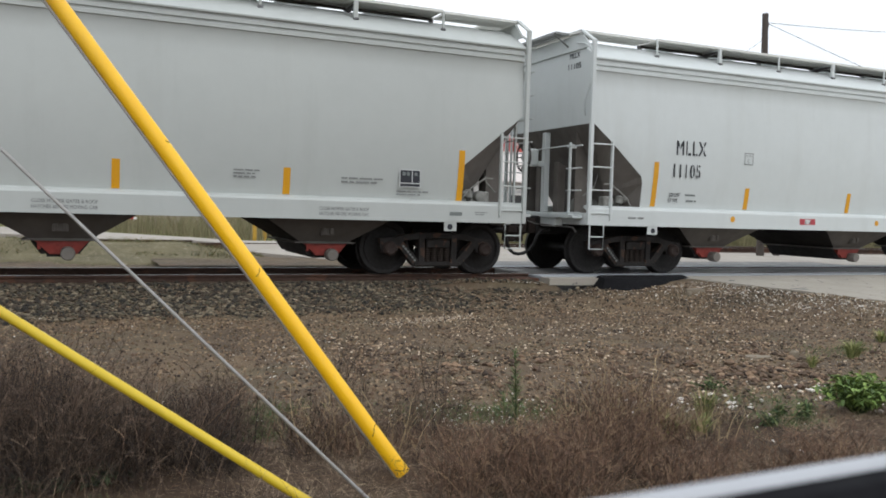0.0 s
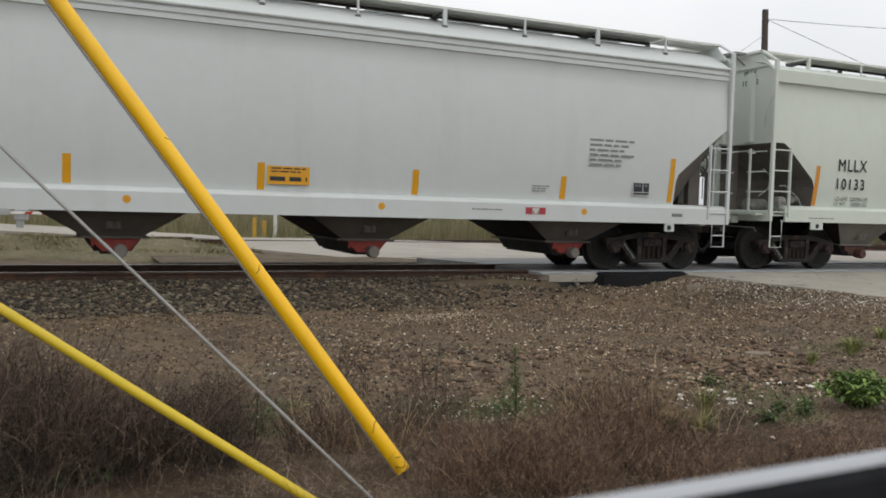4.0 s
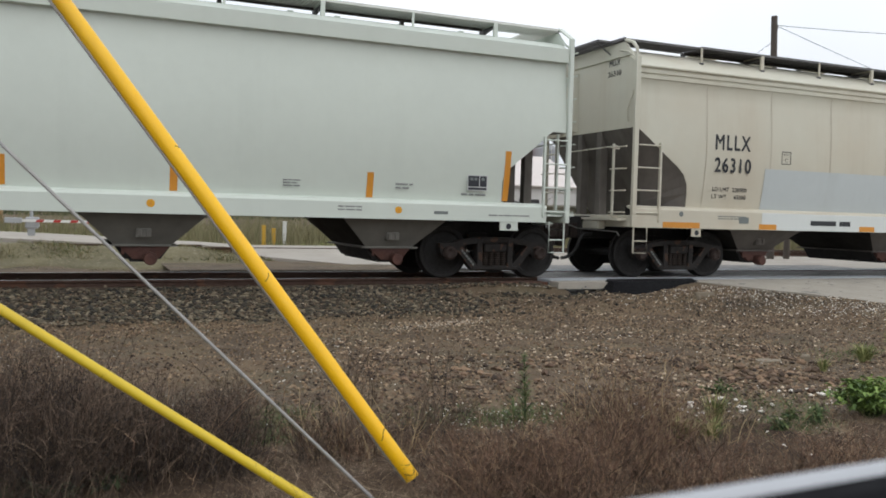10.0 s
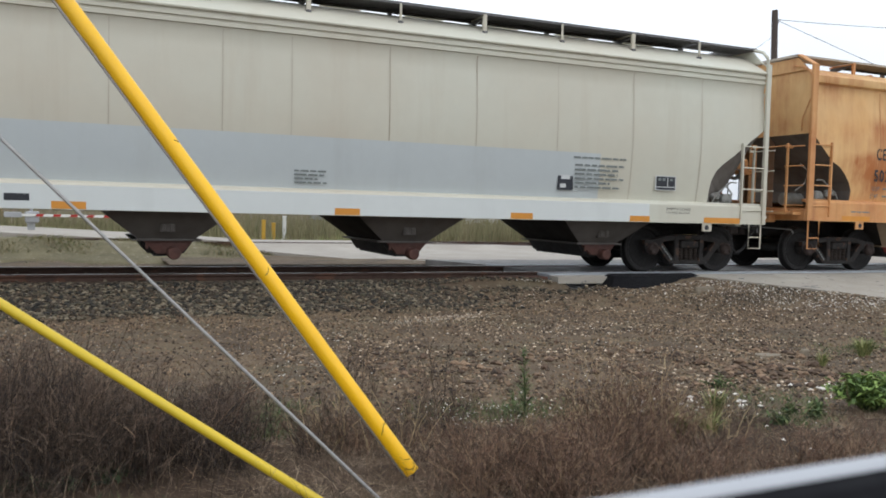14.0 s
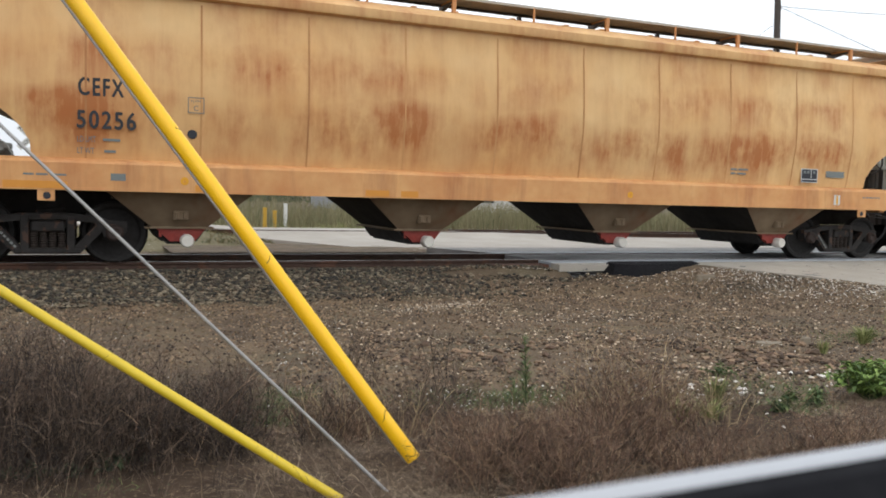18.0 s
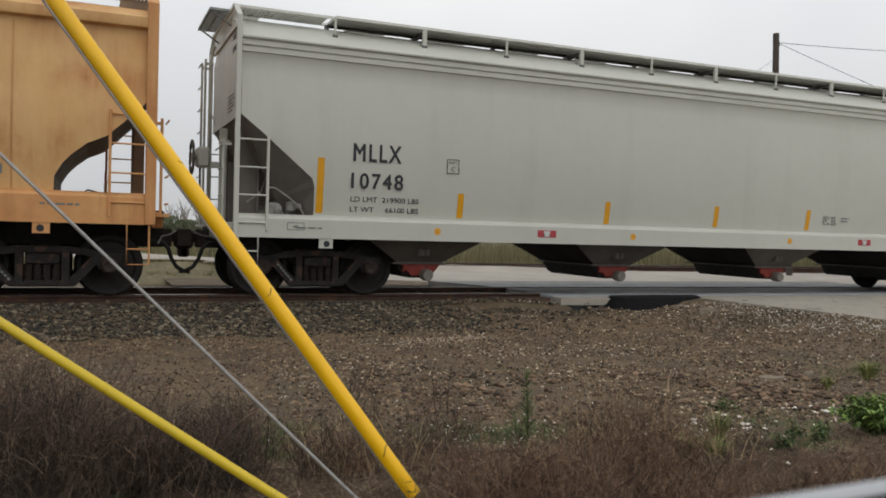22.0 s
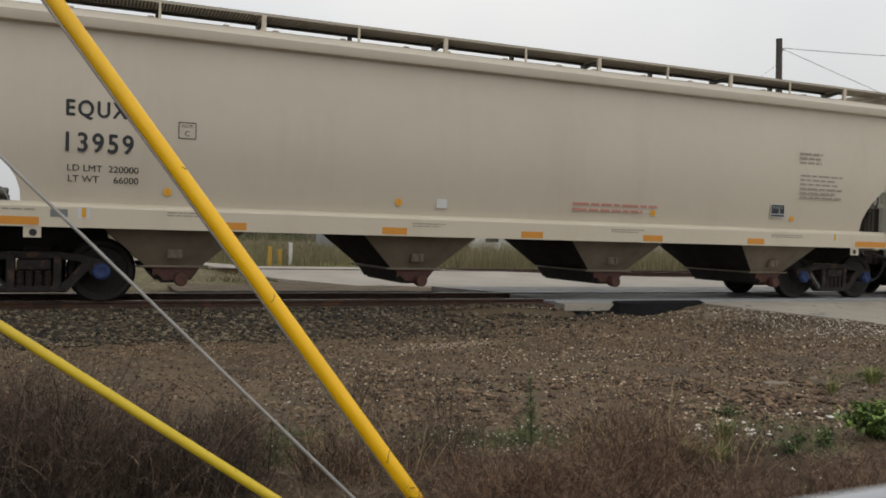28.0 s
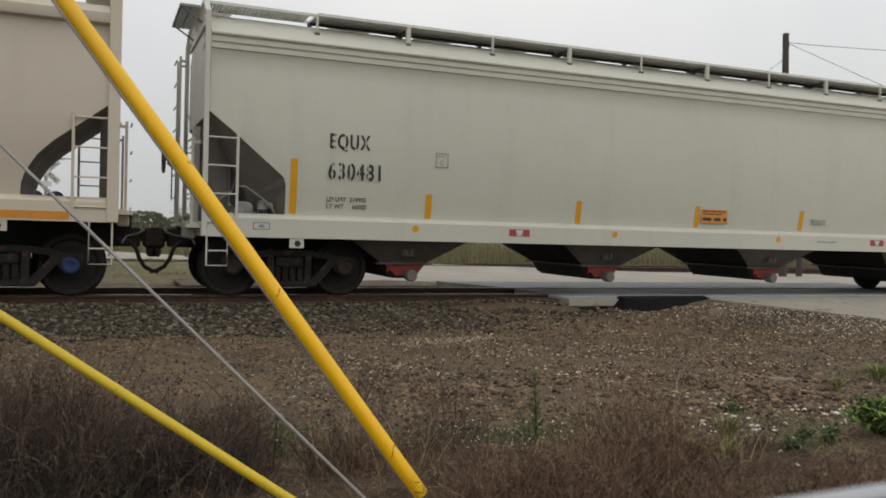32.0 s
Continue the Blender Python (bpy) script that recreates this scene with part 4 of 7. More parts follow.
        # plate that closes the end wall up to the walkway, with a brace at each corner
        b = Build().prism([(-1.44, 4.15), (1.44, 4.15), (1.16, 4.42), (-1.16, 4.42)], "x", 0.05, 0.089)
        q = put("end_top_plate", b.mesh("end_top_plate", body_m), car)
        q.matrix_basis = T
        for s in (-1, 1):
            b = Build().tube([(0.03, s * 1.58, 3.98), (0.03, s * 1.50, 4.10), (0.03, s * 1.30, 4.22), (0.03, s * 1.06, 4.27)], 0.018, 6)
            q = put("corner_brace", b.mesh("corner_brace", frame_m), car)
            q.matrix_basis = T
            b = Build().tube([(0.085, s * 1.30, 2.92), (0.02, s * 1.36, 3.15), (0.06, s * 1.52, 3.55)], 0.012, 5)
            q = put("grab_iron", b.mesh("grab_iron", frame_m), car)
            q.matrix_basis = T
            if fx and not g.get("open_end"):
                b = Build().prism([(0.16, s1 - 0.17), (0.46, s1 - 0.17), (0.46, run(0.46) - 0.01), (0.16, run(0.16) - 0.01)], "y", s * 0.92 - 0.012, s * 0.92 + 0.012)
                b.box(0.45, 0.48, s * 0.92 - 0.07, s * 0.92 + 0.07, s1 - 0.17, run(0.48) - 0.02)
                q = put("shear_plate", b.mesh("shear_plate", g.get("upright", g.get("slope", M_SLOPE))), car)
                q.matrix_basis = T
        # uprights between the platform and the sloping sheet
        short = g["chord"] is RIBS and pw < 0.09 and g["brake_end"] == end
        for y0, y1 in ((-0.42, -0.26), (0.26, 0.42)):
            za, zb = (2.12, 2.05) if short else (run(0.10), run(0.26) + 0.02)
            b = Build().prism([(0.10, s1 - 0.17), (0.26, s1 - 0.17), (0.26, zb), (0.10, za)], "y", y0, y1)
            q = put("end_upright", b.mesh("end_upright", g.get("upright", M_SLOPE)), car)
            q.matrix_basis = T
        # ladders: a short one on each side and each end corner, a tall one to the roof on one corner
        rz = [s1 - 0.12 + 0.415 * i for i in range(4)]
        rung = g["rung"]
        for s in (-1, 1):
            lx = g.get("ladder", 0.5)
            l_top = rz[-1] + 0.06
            lad = put("side_ladder", Build().box(lx - 0.02, lx + 0.02, s * 1.60 - 0.03, s * 1.60 + 0.03, s0 + 0.1, l_top, 0.006).mesh("side_ladder", frame_m), car)
            lad.matrix_basis = T
            for z in rz:
                put("rung", rung, lad, (0, s * 1.615, z))
            tall = (s == -1) == bool(end) and (pw < 0.09 or s == 1)
            out_, ly_ = ((0.03 if end else 0.12, 1.1) if pw < 0.09 else (0.0, 1.1)) if tall else (0.10, 1.14)
            zt = [rz[0] + 0.40 * i for i in range(8 if tall else 4)]
            lad = put("end_ladder", Build().box(-0.02 - out_, 0.02 - out_, s * ly_ - 0.025, s * ly_ + 0.025, s0 + 0.15, zt[-1] + 0.08, 0.006).box(-out_, 0.02, s * ly_ - 0.02, s * ly_ + 0.02, zt[-1] - 0.02, zt[-1] + 0.02).box(-out_, 0.02, s * ly_ - 0.02, s * ly_ + 0.02, s0 + 0.16, s0 + 0.20).mesh("end_ladder", frame_m), car)
            lad.matrix_basis = T
            if tall and not end:
                part("ladder_stile", Build().box(-0.02 - out_, 0.02 - out_, s * 1.585 - 0.025, s * 1.585 + 0.025, s0 + 0.15, zt[-1] + 0.08, 0.006).box(-out_, 0.02, s * 1.585 - 0.02, s * 1.585 + 0.02, zt[-1] - 0.02, zt[-1] + 0.02), frame_m, lad)
            for z in zt:
                put("rung", g["rung_end"], lad, (-0.06 - out_, s * (ly_ + 0.24), z))
            st = Build().tube([(0.08, s * 1.585, s0 + 0.02), (0.08, s * 1.585, 0.50), (0.38, s * 1.585, 0.50), (0.38, s * 1.585, s0 + 0.02)], 0.016, 6)
            st.tube([(0.08, s * 1.585, 0.72), (0.38, s * 1.585, 0.72)], 0.013, 6)
            q = put("sill_step", st.mesh("sill_step", frame_m), car)
            q.matrix_basis = T
            # jacking plate; a flat black disc stands in for its dark hole
            xp = g["truck"][end] if not end else length - g["truck"][1]
            jw = 0.17 if g["chord"] is BAND else 0.11
            b = Build().prism([(xp - jw, s0 - 0.15), (xp + jw, s0 - 0.15), (xp + jw, s0 + 0.01), (xp - jw, s0 + 0.01)], "y", s * 1.575 - 0.012, s * 1.575 + 0.012)
            q = put("jacking_plate", b.mesh("jacking_plate", g.get("sill_mat", frame_m)), car)
            q.matrix_basis = T
            b = Build().lathe([(0.05, s * 1.588), (0.05, s * 1.590)], "y", (xp + 0.01, 0, s0 - 0.08), 14)
            h = put("hole", b.mesh("hole", M_DECALK), q)
        # hand brake at one end, brake gear on the platform
        if g["brake_end"] == end:
            b = Build().box(-0.18, 0.04, -0.13, 0.13, -0.17, 0.17, 0.04).lathe([(0.09, -0.24), (0.11, -0.2)], "x", n=12).box(0.20, 0.32, -0.06, 0.06, -1.05, 0.5, 0.01).box(-0.02, 0.24, -0.05, 0.05, -0.16, -0.06, 0.01)
            q = put("hand_brake", b.mesh("hand_brake", frame_m), car)
            q.matrix_basis = T @ Matrix.Translation((g.get("brake_out", -0.2), g.get("brake_y", 0.0), 2.2))
            put("brake_wheel", brake_wheel(M_DARKG), q, label="dark iron brake wheel")
            put("chain", chain(M_DARK), q)
            b = Build().lathe([(0.12, 0.35), (0.14, 0.37), (0.14, 0.83), (0.12, 0.85)], "x", (0, -0.6, s1 + 0.02), 14)
            b.box(0.9, 1.08, -1.1, -0.85, s1 - 0.17, s1 + 0.12, 0.02).box(0.7, 0.86, -1.2, -1.02, s1 - 0.17, s1 + 0.06, 0.02)
            b.lathe([(0.05, -0.08), (0.10, -0.05), (0.11, 0.08), (0.06, 0.13)], "y", (0.70, -1.22, s1 + 0.10), 12).lathe([(0.04, 0), (0.08, 0.03), (0.08, 0.14), (0.03, 0.17)], "z", (0.94, -1.24, s1 + 0.06), 12)
            b.box(0.56, 0.66, -1.30, -1.12, s1 - 0.1, s1 + 0.2, 0.02).lathe([(0.035, 0.0), (0.05, 0.02), (0.05, 0.10), (0.03, 0.12)], "x", (0.98, -1.28, s1 + 0.15), 10)
            b.tube([(0.52, -1.34, s1 + 0.42), (0.66, -1.35, s1 + 0.43), (0.86, -1.35, s1 + 0.30), (1.04, -1.36, s1 + 0.16), (1.12, -1.36, s1 + 0.02)], 0.016, 6)
            b.tube([(0.30, -1.0, s1 + 0.2), (0.50, -1.05, s1 + 0.36), (0.58, -1.05, s1 + 0.62), (0.50, -0.9, s1 + 0.78)], 0.016, 6)
            q = put("brake_gear", b.mesh("brake_gear", g.get("gear", M_VALVE)), car, label="pale grey brake valve and cylinder")
            q.matrix_basis = T
        else:
            b = Build().box(0.5, 0.9, -1.0, -0.7, s1 - 0.17, s1 + 0.02, 0.02).tube([(0.3, -1.2, s1 - 0.1), (0.9, -1.25, s1 + 0.05), (1.1, -1.25, s1 - 0.1)], 0.014, 6)
            q = put("pipe_work", b.mesh("pipe_work", M_DARK), car)
            q.matrix_basis = T
        # railing across the end platform
        b = Build().tube([(-0.02, -1.14, rz[-1]), (0.0, 0.5, rz[-1] - 0.02)], 0.013, 6)
        q = put("end_railing", b.mesh("end_railing", frame_m), car)
        q.matrix_basis = T
    # markings and stiffeners on the leading end wall
    for words, y, z in g.get("end_mark", ()):
        q = lettering(words, M_INK, car, 0, 0, 0, 0.10, 0.085 * len(words), bold=0.03)
        q.matrix_basis = Matrix.Translation((0.085, y, z)) @ Matrix.Rotation(-math.pi / 2, 4, "Z")
    for lines, y0, y1, z0, z1 in g.get("end_print", ()):
        q = bars(lines, M_INKL, car, y0, y1, 0, z0, z1, seed=9)
        q.matrix_basis = Matrix.Translation((0.085, 0, 0)) @ Matrix.Rotation(-math.pi / 2, 4, "Z")
    for y in g.get("end_ribs", ()):
        part("end_stiffener", Build().prism([(0.09, y - 0.12), (0.02, y - 0.07), (0.02, y + 0.07), (0.09, y + 0.12)], "z", cut[0][1] + 0.04, 4.05), body_m, body)
    # hoppers with their outlet gates
    hw, hz = g["hopper"], s0 + 0.06
    gate_m, cap_m = g["gate"]
    pitch = g["pitch"]
    h_mesh = Build()
    ring = lambda a, b_, z: [(-a, -b_, z), (a, -b_, z), (a, b_, z), (-a, b_, z)]
    h_mesh.add(ring(hw, 1.40, hz) + ring(0.42, 1.02, 0.56) + ring(0.42, 1.02, 0.535), [(0, 1, 5, 4), (2, 3, 7, 6), (4, 5, 9, 8), (5, 6, 10, 9), (6, 7, 11, 10), (7, 4, 8, 11), (8, 9, 10, 11), (3, 2, 1, 0)])
    h_mesh.box(-0.5, 0.5, -1.07, 1.07, 0.525, 0.55)
    k_mesh = Build().box(-0.09, -0.03, -1.235, -1.1, 0.68, 0.78, 0.008).box(0.03, 0.09, -1.235, -1.1, 0.68, 0.78, 0.008).box(-0.11, 0.11, -1.21, -1.1, 0.66, 0.80, 0.008).mesh("latch", under_m)
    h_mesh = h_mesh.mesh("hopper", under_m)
    l_mesh = Build().add(ring(hw, 1.40, hz) + ring(0.42, 1.02, 0.56), [(1, 2, 6, 5), (3, 0, 4, 7)]).mesh("cross_slope", M_UNDERSHADE)
    # Gate body painted dark to stand in for shadow; the front keeps its colour.
    g_mesh = Build().prism([(-0.40, 0.525), (0.40, 0.525), (0.26, 0.33), (-0.26, 0.33)], "y", -0.94, 0.94).box(-0.18, 0.18, -0.98, 0.98, 0.29, 0.34).mesh("outlet_gate", M_DARK)
    p_mesh = Build().prism([(-0.36, 0.545), (0.40, 0.545), (0.22, 0.33), (-0.14, 0.33)], "y", -1.02, -0.945).box(-0.30, -0.26, -1.04, -1.01, 0.40, 0.52).mesh("gate_front", gate_m)
    c_mesh = Build().lathe([(0.085, -1.19), (0.10, -1.17), (0.10, -1.02), (0.085, -0.98)], "y", (0.10, 0, 0.345), 16).mesh("outlet_cap", cap_m)
    for i in range(4):
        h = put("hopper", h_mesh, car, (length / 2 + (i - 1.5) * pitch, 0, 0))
        put("latch", k_mesh, h)
        put("cross_slope", l_mesh, h, label="slope sheet painted dark for the shade under the car")
        put("outlet_gate", g_mesh, h)
        put("gate_front", p_mesh, h, label="worn painted gate front")
        put("outlet_cap", c_mesh, h)
    # roof: running boards on brackets, hatch covers
    nb = round((length - 2.6) / 1.53)
    xb0 = (length - nb * 1.53) / 2 + (0.13 if g["chord"] is RIBS else 0)
    bars_ = Build()
    k = 30
    for j in range(k):
        bars_.box(j * 1.53 / k, j * 1.53 / k + 0.027, 0.02, 0.53, 0, 0.026)
    for y in (0.0, 0.53):
        bars_.box(0, 1.53, y, y + 0.02, 0.002, 0.044)
    # Dark backing sheet added so the bar gaps read dark; includes the far angle.
    tread = Build().box(0, 1.53, 0.02, 0.53, 0.028, 0.036).box(0, 1.53, 0.50, 0.53, -0.045, -0.002).mesh("tread", M_BACKING)
    bars_ = bars_.mesh("running_board", g.get("bars", M_BARS))
    wide = Build().box(-0.036, 0.036, -0.03, 0.03, -0.28, 0.01, 0.006).box(-0.03, 0.03, 0, 0.62, -0.028, 0.0).mesh("bracket", g.get("bracket", frame_m))
    slim = Build().box(-0.019, 0.019, -0.03, 0.0, -0.26, 0.01, 0.005).mesh("bracket", g.get("bracket", frame_m))
    foot = Build().box(-0.04, 0.04, -0.045, 0.02, -0.31, -0.27, 0.006).mesh("bracket_foot", M_GRATED)
    sd = Build().prism([(0.03, -0.03), (0.60, -0.03), (0.60, -0.13), (0.03, -0.06)], "x", -0.024, 0.024).mesh("bracket_arm", M_GRATED)
    even = 1 if g["chord"] is RIBS else 0
    post = Build().box(-0.03, 0.03, 0.50, 0.58, -0.16, 0.0).mesh("bracket_arm", M_GRATED)
    for s in (-1, 1):
        R = Matrix() if s == -1 else Matrix.Rotation(math.pi, 4, "Z")
        for i in range(nb + 1):
            x = xb0 + i * 1.53
            q = put("bracket", slim if (i + even) % 2 else wide, car)
            put("bracket_foot", foot, q)
            put("bracket_arm", post if (i + even) % 2 else sd, q)
            q.matrix_basis = Matrix.Translation((x, s * (1.25 if g["chord"] is RIBS else 1.18), WALK_Z)) @ R
            if i < nb:
                q = tagged(put("running_board", bars_, car), kind="stuff")
                put("tread", tread, q)
                q.matrix_basis = Matrix.Translation((x if s == -1 else x + 1.53, s * (1.26 if g["chord"] is RIBS else 1.2), WALK_Z)) @ R
    for end in (0, 1):
        xe = length - xb0 - nb * 1.53 if end else xb0
        ew = Build().box(0, 0.05, -1.2, 1.2, 4.440, 4.490)
        ew.box(0.05, xe, -1.2, -1.16, 4.440, 4.480).box(0.05, xe, 1.16, 1.2, 4.440, 4.480).box(0.3, xe, -0.70, -0.66, 4.440, 4.480).box(0.3, xe, 0.66, 0.70, 4.440, 4.480)
        for j in range(int((xe - 0.12) / 0.051)):
            for s in (-1, 1):
                ew.box(0.07 + j * 0.051, 0.105 + j * 0.051, min(s * 0.68, s * 1.18), max(s * 0.68, s * 1.18), 4.445, 4.475)
        for j in range(20):
            ew.box(0.06, 0.5, -0.66 + j * 0.066, -0.63 + j * 0.066, 4.445, 4.475)
        q = tagged(put("end_running_board", ew.mesh("end_running_board", g.get("bars", M_BARS)), car), kind="stuff")
        q.matrix_basis = flip(length) if end else Matrix()
    if g["chord"] is not LIP:
        # at the leading end the crosswalk reaches out over the coupler on sloping brackets
        ow = Build()
        for j in range(22):
            ow.box(-0.27, 0.0, -0.74 + j * 0.068, -0.712 + j * 0.068, 4.455, 4.480)
        ow.box(-0.30, -0.27, -0.78, 0.78, 4.448, 4.488).box(-0.15, -0.13, -0.78, 0.78, 4.45, 4.478)
        for s in (-1, 1):
            ow.box(-0.30, 0.0, s * 0.78 - 0.014, s * 0.78 + 0.014, 4.448, 4.488)
            ow.tube([(-0.26, s * 0.70, 4.45), (0.06, s * 0.70, 4.24)], 0.016, 6)
        tagged(part("end_platform", ow, g["grate"], car, "steel grating platform over the coupler"), kind="stuff")
    if g["chord"] is RIBS:
        # a row of small hatch covers, one in each bay of the walkway
        hatch = Build().box(-0.34, 0.34, -0.40, 0.40, 4.30, 4.47, 0.02).box(-0.36, 0.36, -0.42, 0.42, 4.47, 4.49, 0.008).mesh("roof_hatch", body_m)
        for i in range(nb):
            put("roof_hatch", hatch, car, (xb0 + (i + 0.5) * 1.53, 0, 0))
    else:
        hatch = Build().box(-1.4, 1.4, -0.36, 0.36, 4.32, 4.40, 0.03).box(-1.2, -1.1, -0.42, 0.42, 4.40, 4.43, 0.01).box(1.1, 1.2, -0.42, 0.42, 4.40, 4.43, 0.01).box(-0.05, 0.05, -0.42, 0.42, 4.40, 4.43, 0.01).mesh("roof_hatch", body_m)
        for i in range(5):
            put("roof_hatch", hatch, car, (length / 2 + (i - 2) * 3.1, 0, 0))
    # trucks and wheelsets
    for xc in g["truck"]:
        tr = put("truck", BOLSTER, car, (xc, 0, 0), "grimy cast steel truck")
        for s in (-1, 1):
            f = put("side_frame", SIDE_FRAME, tr, (0, s * 1.0, 0))
            if s == -1:
                put("stencil_mark", STENCIL, f, (0, 0, 0), "slanted white stencil")
            for i in range(4):
                put("spring", SPRING, tr, (-0.18 + 0.12 * i, s * 1.04, 0))
        for dx in (-0.889, 0.889):
            w = put("wheelset", AXLE, car, (xc + dx, 0, 0.457), "dark steel wheels on an axle")
            for s in (-1, 1):
                put("wheel", WHEELS[1 if s == -1 else -1], w, (0, s * 0.79, 0))
            for cap in CAPS[g.get("caps", "rust")]:
                put("bearing_cap", cap, w)
            SPIN.append(w)
    return car, sec


def strips(car, sec, rows, mat=None):
    """Upright reflective strips: x, lower and upper end."""
    for x, z0, z1 in rows:
        part("reflector_strip", sheet(sec, x - 0.055, x + 0.055, z0, z1, 0.005), mat or M_STRIP, car, "yellow reflective strip")


def dots(car, xs, y, z):
    for x in xs:
        d = part("warning_dot", Build().lathe([(0.058, y), (0.058, y - 0.003)], "y", (x, 0, z), 18), M_STRIP, car, "round yellow sticker")
        part("mark", Build().prism([(x - 0.025, z - 0.02), (x + 0.025, z - 0.02), (x, z + 0.03)], "y", y - 0.005, y - 0.003), M_STRIPO, d)


def placard(car, sec, x0, x1, z0, z1):
    """Black tracking panel with a white border, divided in two above a strip."""
    y = -max(side_at(sec, z0), side_at(sec, z1)) - 0.004
    p = part("placard", Build().box(x0, x1, y - 0.003, y, z0, z1), M_DECALW, car, "black and white inspection placard")
    w, h = x1 - x0, z1 - z0
    for a, b, c, d in ((0.04, 0.58, 0.26, 0.95), (0.62, 0.96, 0.26, 0.95), (0.04, 0.96, 0.05, 0.20)):
        part("panel", Build().box(x0 + a * w, x0 + b * w, y - 0.005, y - 0.003, z0 + c * h, z0 + d * h), M_DECALK, p)
    for x in (0.14, 0.34, 0.70):
        part("mark", Build().box(x0 + x * w, x0 + (x + 0.14) * w, y - 0.007, y - 0.005, z0 + 0.66 * h, z0 + 0.84 * h), M_DECALG, p)


def sill_label(car, x0, x1, z0, z1, mat, inner=None):
    p = part("label_plate", Build().box(x0, x1, -1.605, -1.601, z0, z1), mat, car)
    if inner:
        w, xm = x1 - x0, (x0 + x1) / 2
        part("mark", Build().box(x0 + 0.33 * w, x0 + 0.67 * w, -1.608, -1.605, z0 + 0.012, z1 - 0.012), inner, p)
        if w > 0.3:
            for k in (-1, 1):
                part("mark", Build().prism([(xm + k * 0.05, z0 + 0.02), (xm + k * 0.065, z0 + 0.02), (xm + k * 0.062, z1 - 0.045), (xm + k * 0.03, z0 + 0.03)][::k], "y", -1.611, -1.608), M_DECALG, p)


def outline_plate(car, x0, x1, z0, z1):
    """A thin empty box stencilled on the side sill, with a mark inside."""
    t, b = 0.012, Build()
    b.box(x0, x1, -1.604, -1.601, z0, z0 + t).box(x0, x1, -1.604, -1.601, z1 - t, z1).box(x0, x0 + t, -1.604, -1.601, z0 + t, z1 - t).box(x1 - t, x1, -1.604, -1.601, z0 + t, z1 - t)
    p = part("label_outline", b, M_INKL, car)
    xm, zm = (x0 + x1) / 2, (z0 + z1) / 2
    part("mark", Build().prism([(xm - 0.05, zm - 0.02), (xm + 0.05, zm - 0.02), (xm + 0.02, zm + 0.025), (xm - 0.035, zm + 0.01)], "y", -1.604, -1.601), M_INKL, p)


def stencil_gaps(car, sec, count, x0, x1, z0, z1, mat):
    """The bridges of cut stencils: an upright gap through each letter."""
    y = -max(side_at(sec, z0), side_at(sec, z1)) - 0.0056
    w = (x1 - x0) / (count - 0.22)
    for i in range(count):
        x = x0 + (i + 0.39) * w
        part("stencil_gap", Build().box(x - 0.008, x + 0.008, y - 0.0006, y, z0 - 0.01, z1 + 0.01), mat, car)


def boxed_letter(car, sec, x0, x1, z0, z1, mat):
    """A thin square outline with a letter C in it."""
    y = -max(side_at(sec, z0), side_at(sec, z1)) - 0.004
    t, b = 0.012, Build()
    b.box(x0, x1, y - 0.002, y, z0, z0 + t).box(x0, x1, y - 0.002, y, z1 - t, z1).box(x0, x0 + t, y - 0.002, y, z0 + t, z1 - t).box(x1 - t, x1, y - 0.002, y, z0 + t, z1 - t)
    p = part("plate_mark", b, mat, car)
    lettering("C", mat, p, x0 + 0.36 * (x1 - x0), y, z0 + 0.16 * (z1 - z0), 0.32 * (z1 - z0))
    lettering("PLATE", mat, p, x0 + 0.2 * (x1 - x0), y, z0 + 0.68 * (z1 - z0), 0.16 * (z1 - z0), 0.6 * (x1 - x0))


def wording(car, sec, rows, mat=None, bold=0.006):
    """Lines of writing on the body: words, left, right, bottom, top."""
    for words, x0, x1, z0, z1 in rows:
        y = -max(side_at(sec, z0), side_at(sec, z1)) - 0.003
        lettering(words, mat or M_INK, car, x0, y, z0, z1 - z0, x1 - x0, bold=bold)


def print_block(car, sec, rows, mat=None, lift=0.003):
    """Blocks of unreadable small print: lines, left, right, bottom, top."""
    for i, (lines, x0, x1, z0, z1) in enumerate(rows):
        y = -1.602 if z1 < sec[0][1] else -max(side_at(sec, z0), side_at(sec, z1)) - lift
        bars(lines, mat or M_INKL, car, x0, x1, y, z0, z1, seed=i + int(x0 * 7))


def rungs(mat, lx=0.5):
    """The two lengths of ladder rung."""
    return (Build().tube([(0.0, 0, 0), (lx, 0, 0)], 0.014, 6).mesh("rung", mat), Build().tube([(0, -0.25, 0), (0, 0.25, 0)], 0.014, 6).mesh("rung", mat))


STRAIGHT = [(0.05, 2.80), (0.46, 2.48), (1.2, 1.86), (1.24, 1.74), (1.25, 1.2)]

M_INKT = material("thin_grey_print", srgb(156, 149, 136), srgb(144, 137, 125), rough=0.7, scale=10)
# paints
P_GREY = paint("grey_car_paint", srgb(187, 191, 187), srgb(174, 178, 175), srgb(152, 154, 148), 0.22)
P_PALE = paint("pale_grey_car_paint", srgb(206, 211, 210), srgb(196, 201, 199), srgb(170, 172, 166), 0.20)
P_MINT = paint("greenish_white_car_paint", srgb(206, 213, 203), srgb(198, 205, 196), srgb(176, 182, 172), 0.15)
P_BEIGE = paint("weathered_beige_car_paint", srgb(199, 199, 184), srgb(192, 182, 163), srgb(160, 138, 111), 0.30, (0.54, 0.8), 0.9, scale=0.32, sscale=(1.2, 1.2, 0.1))
P_BLUE = paint("blue_grey_touch_up_paint", srgb(190, 196, 196), srgb(179, 185, 185), srgb(156, 158, 154), 0.25)
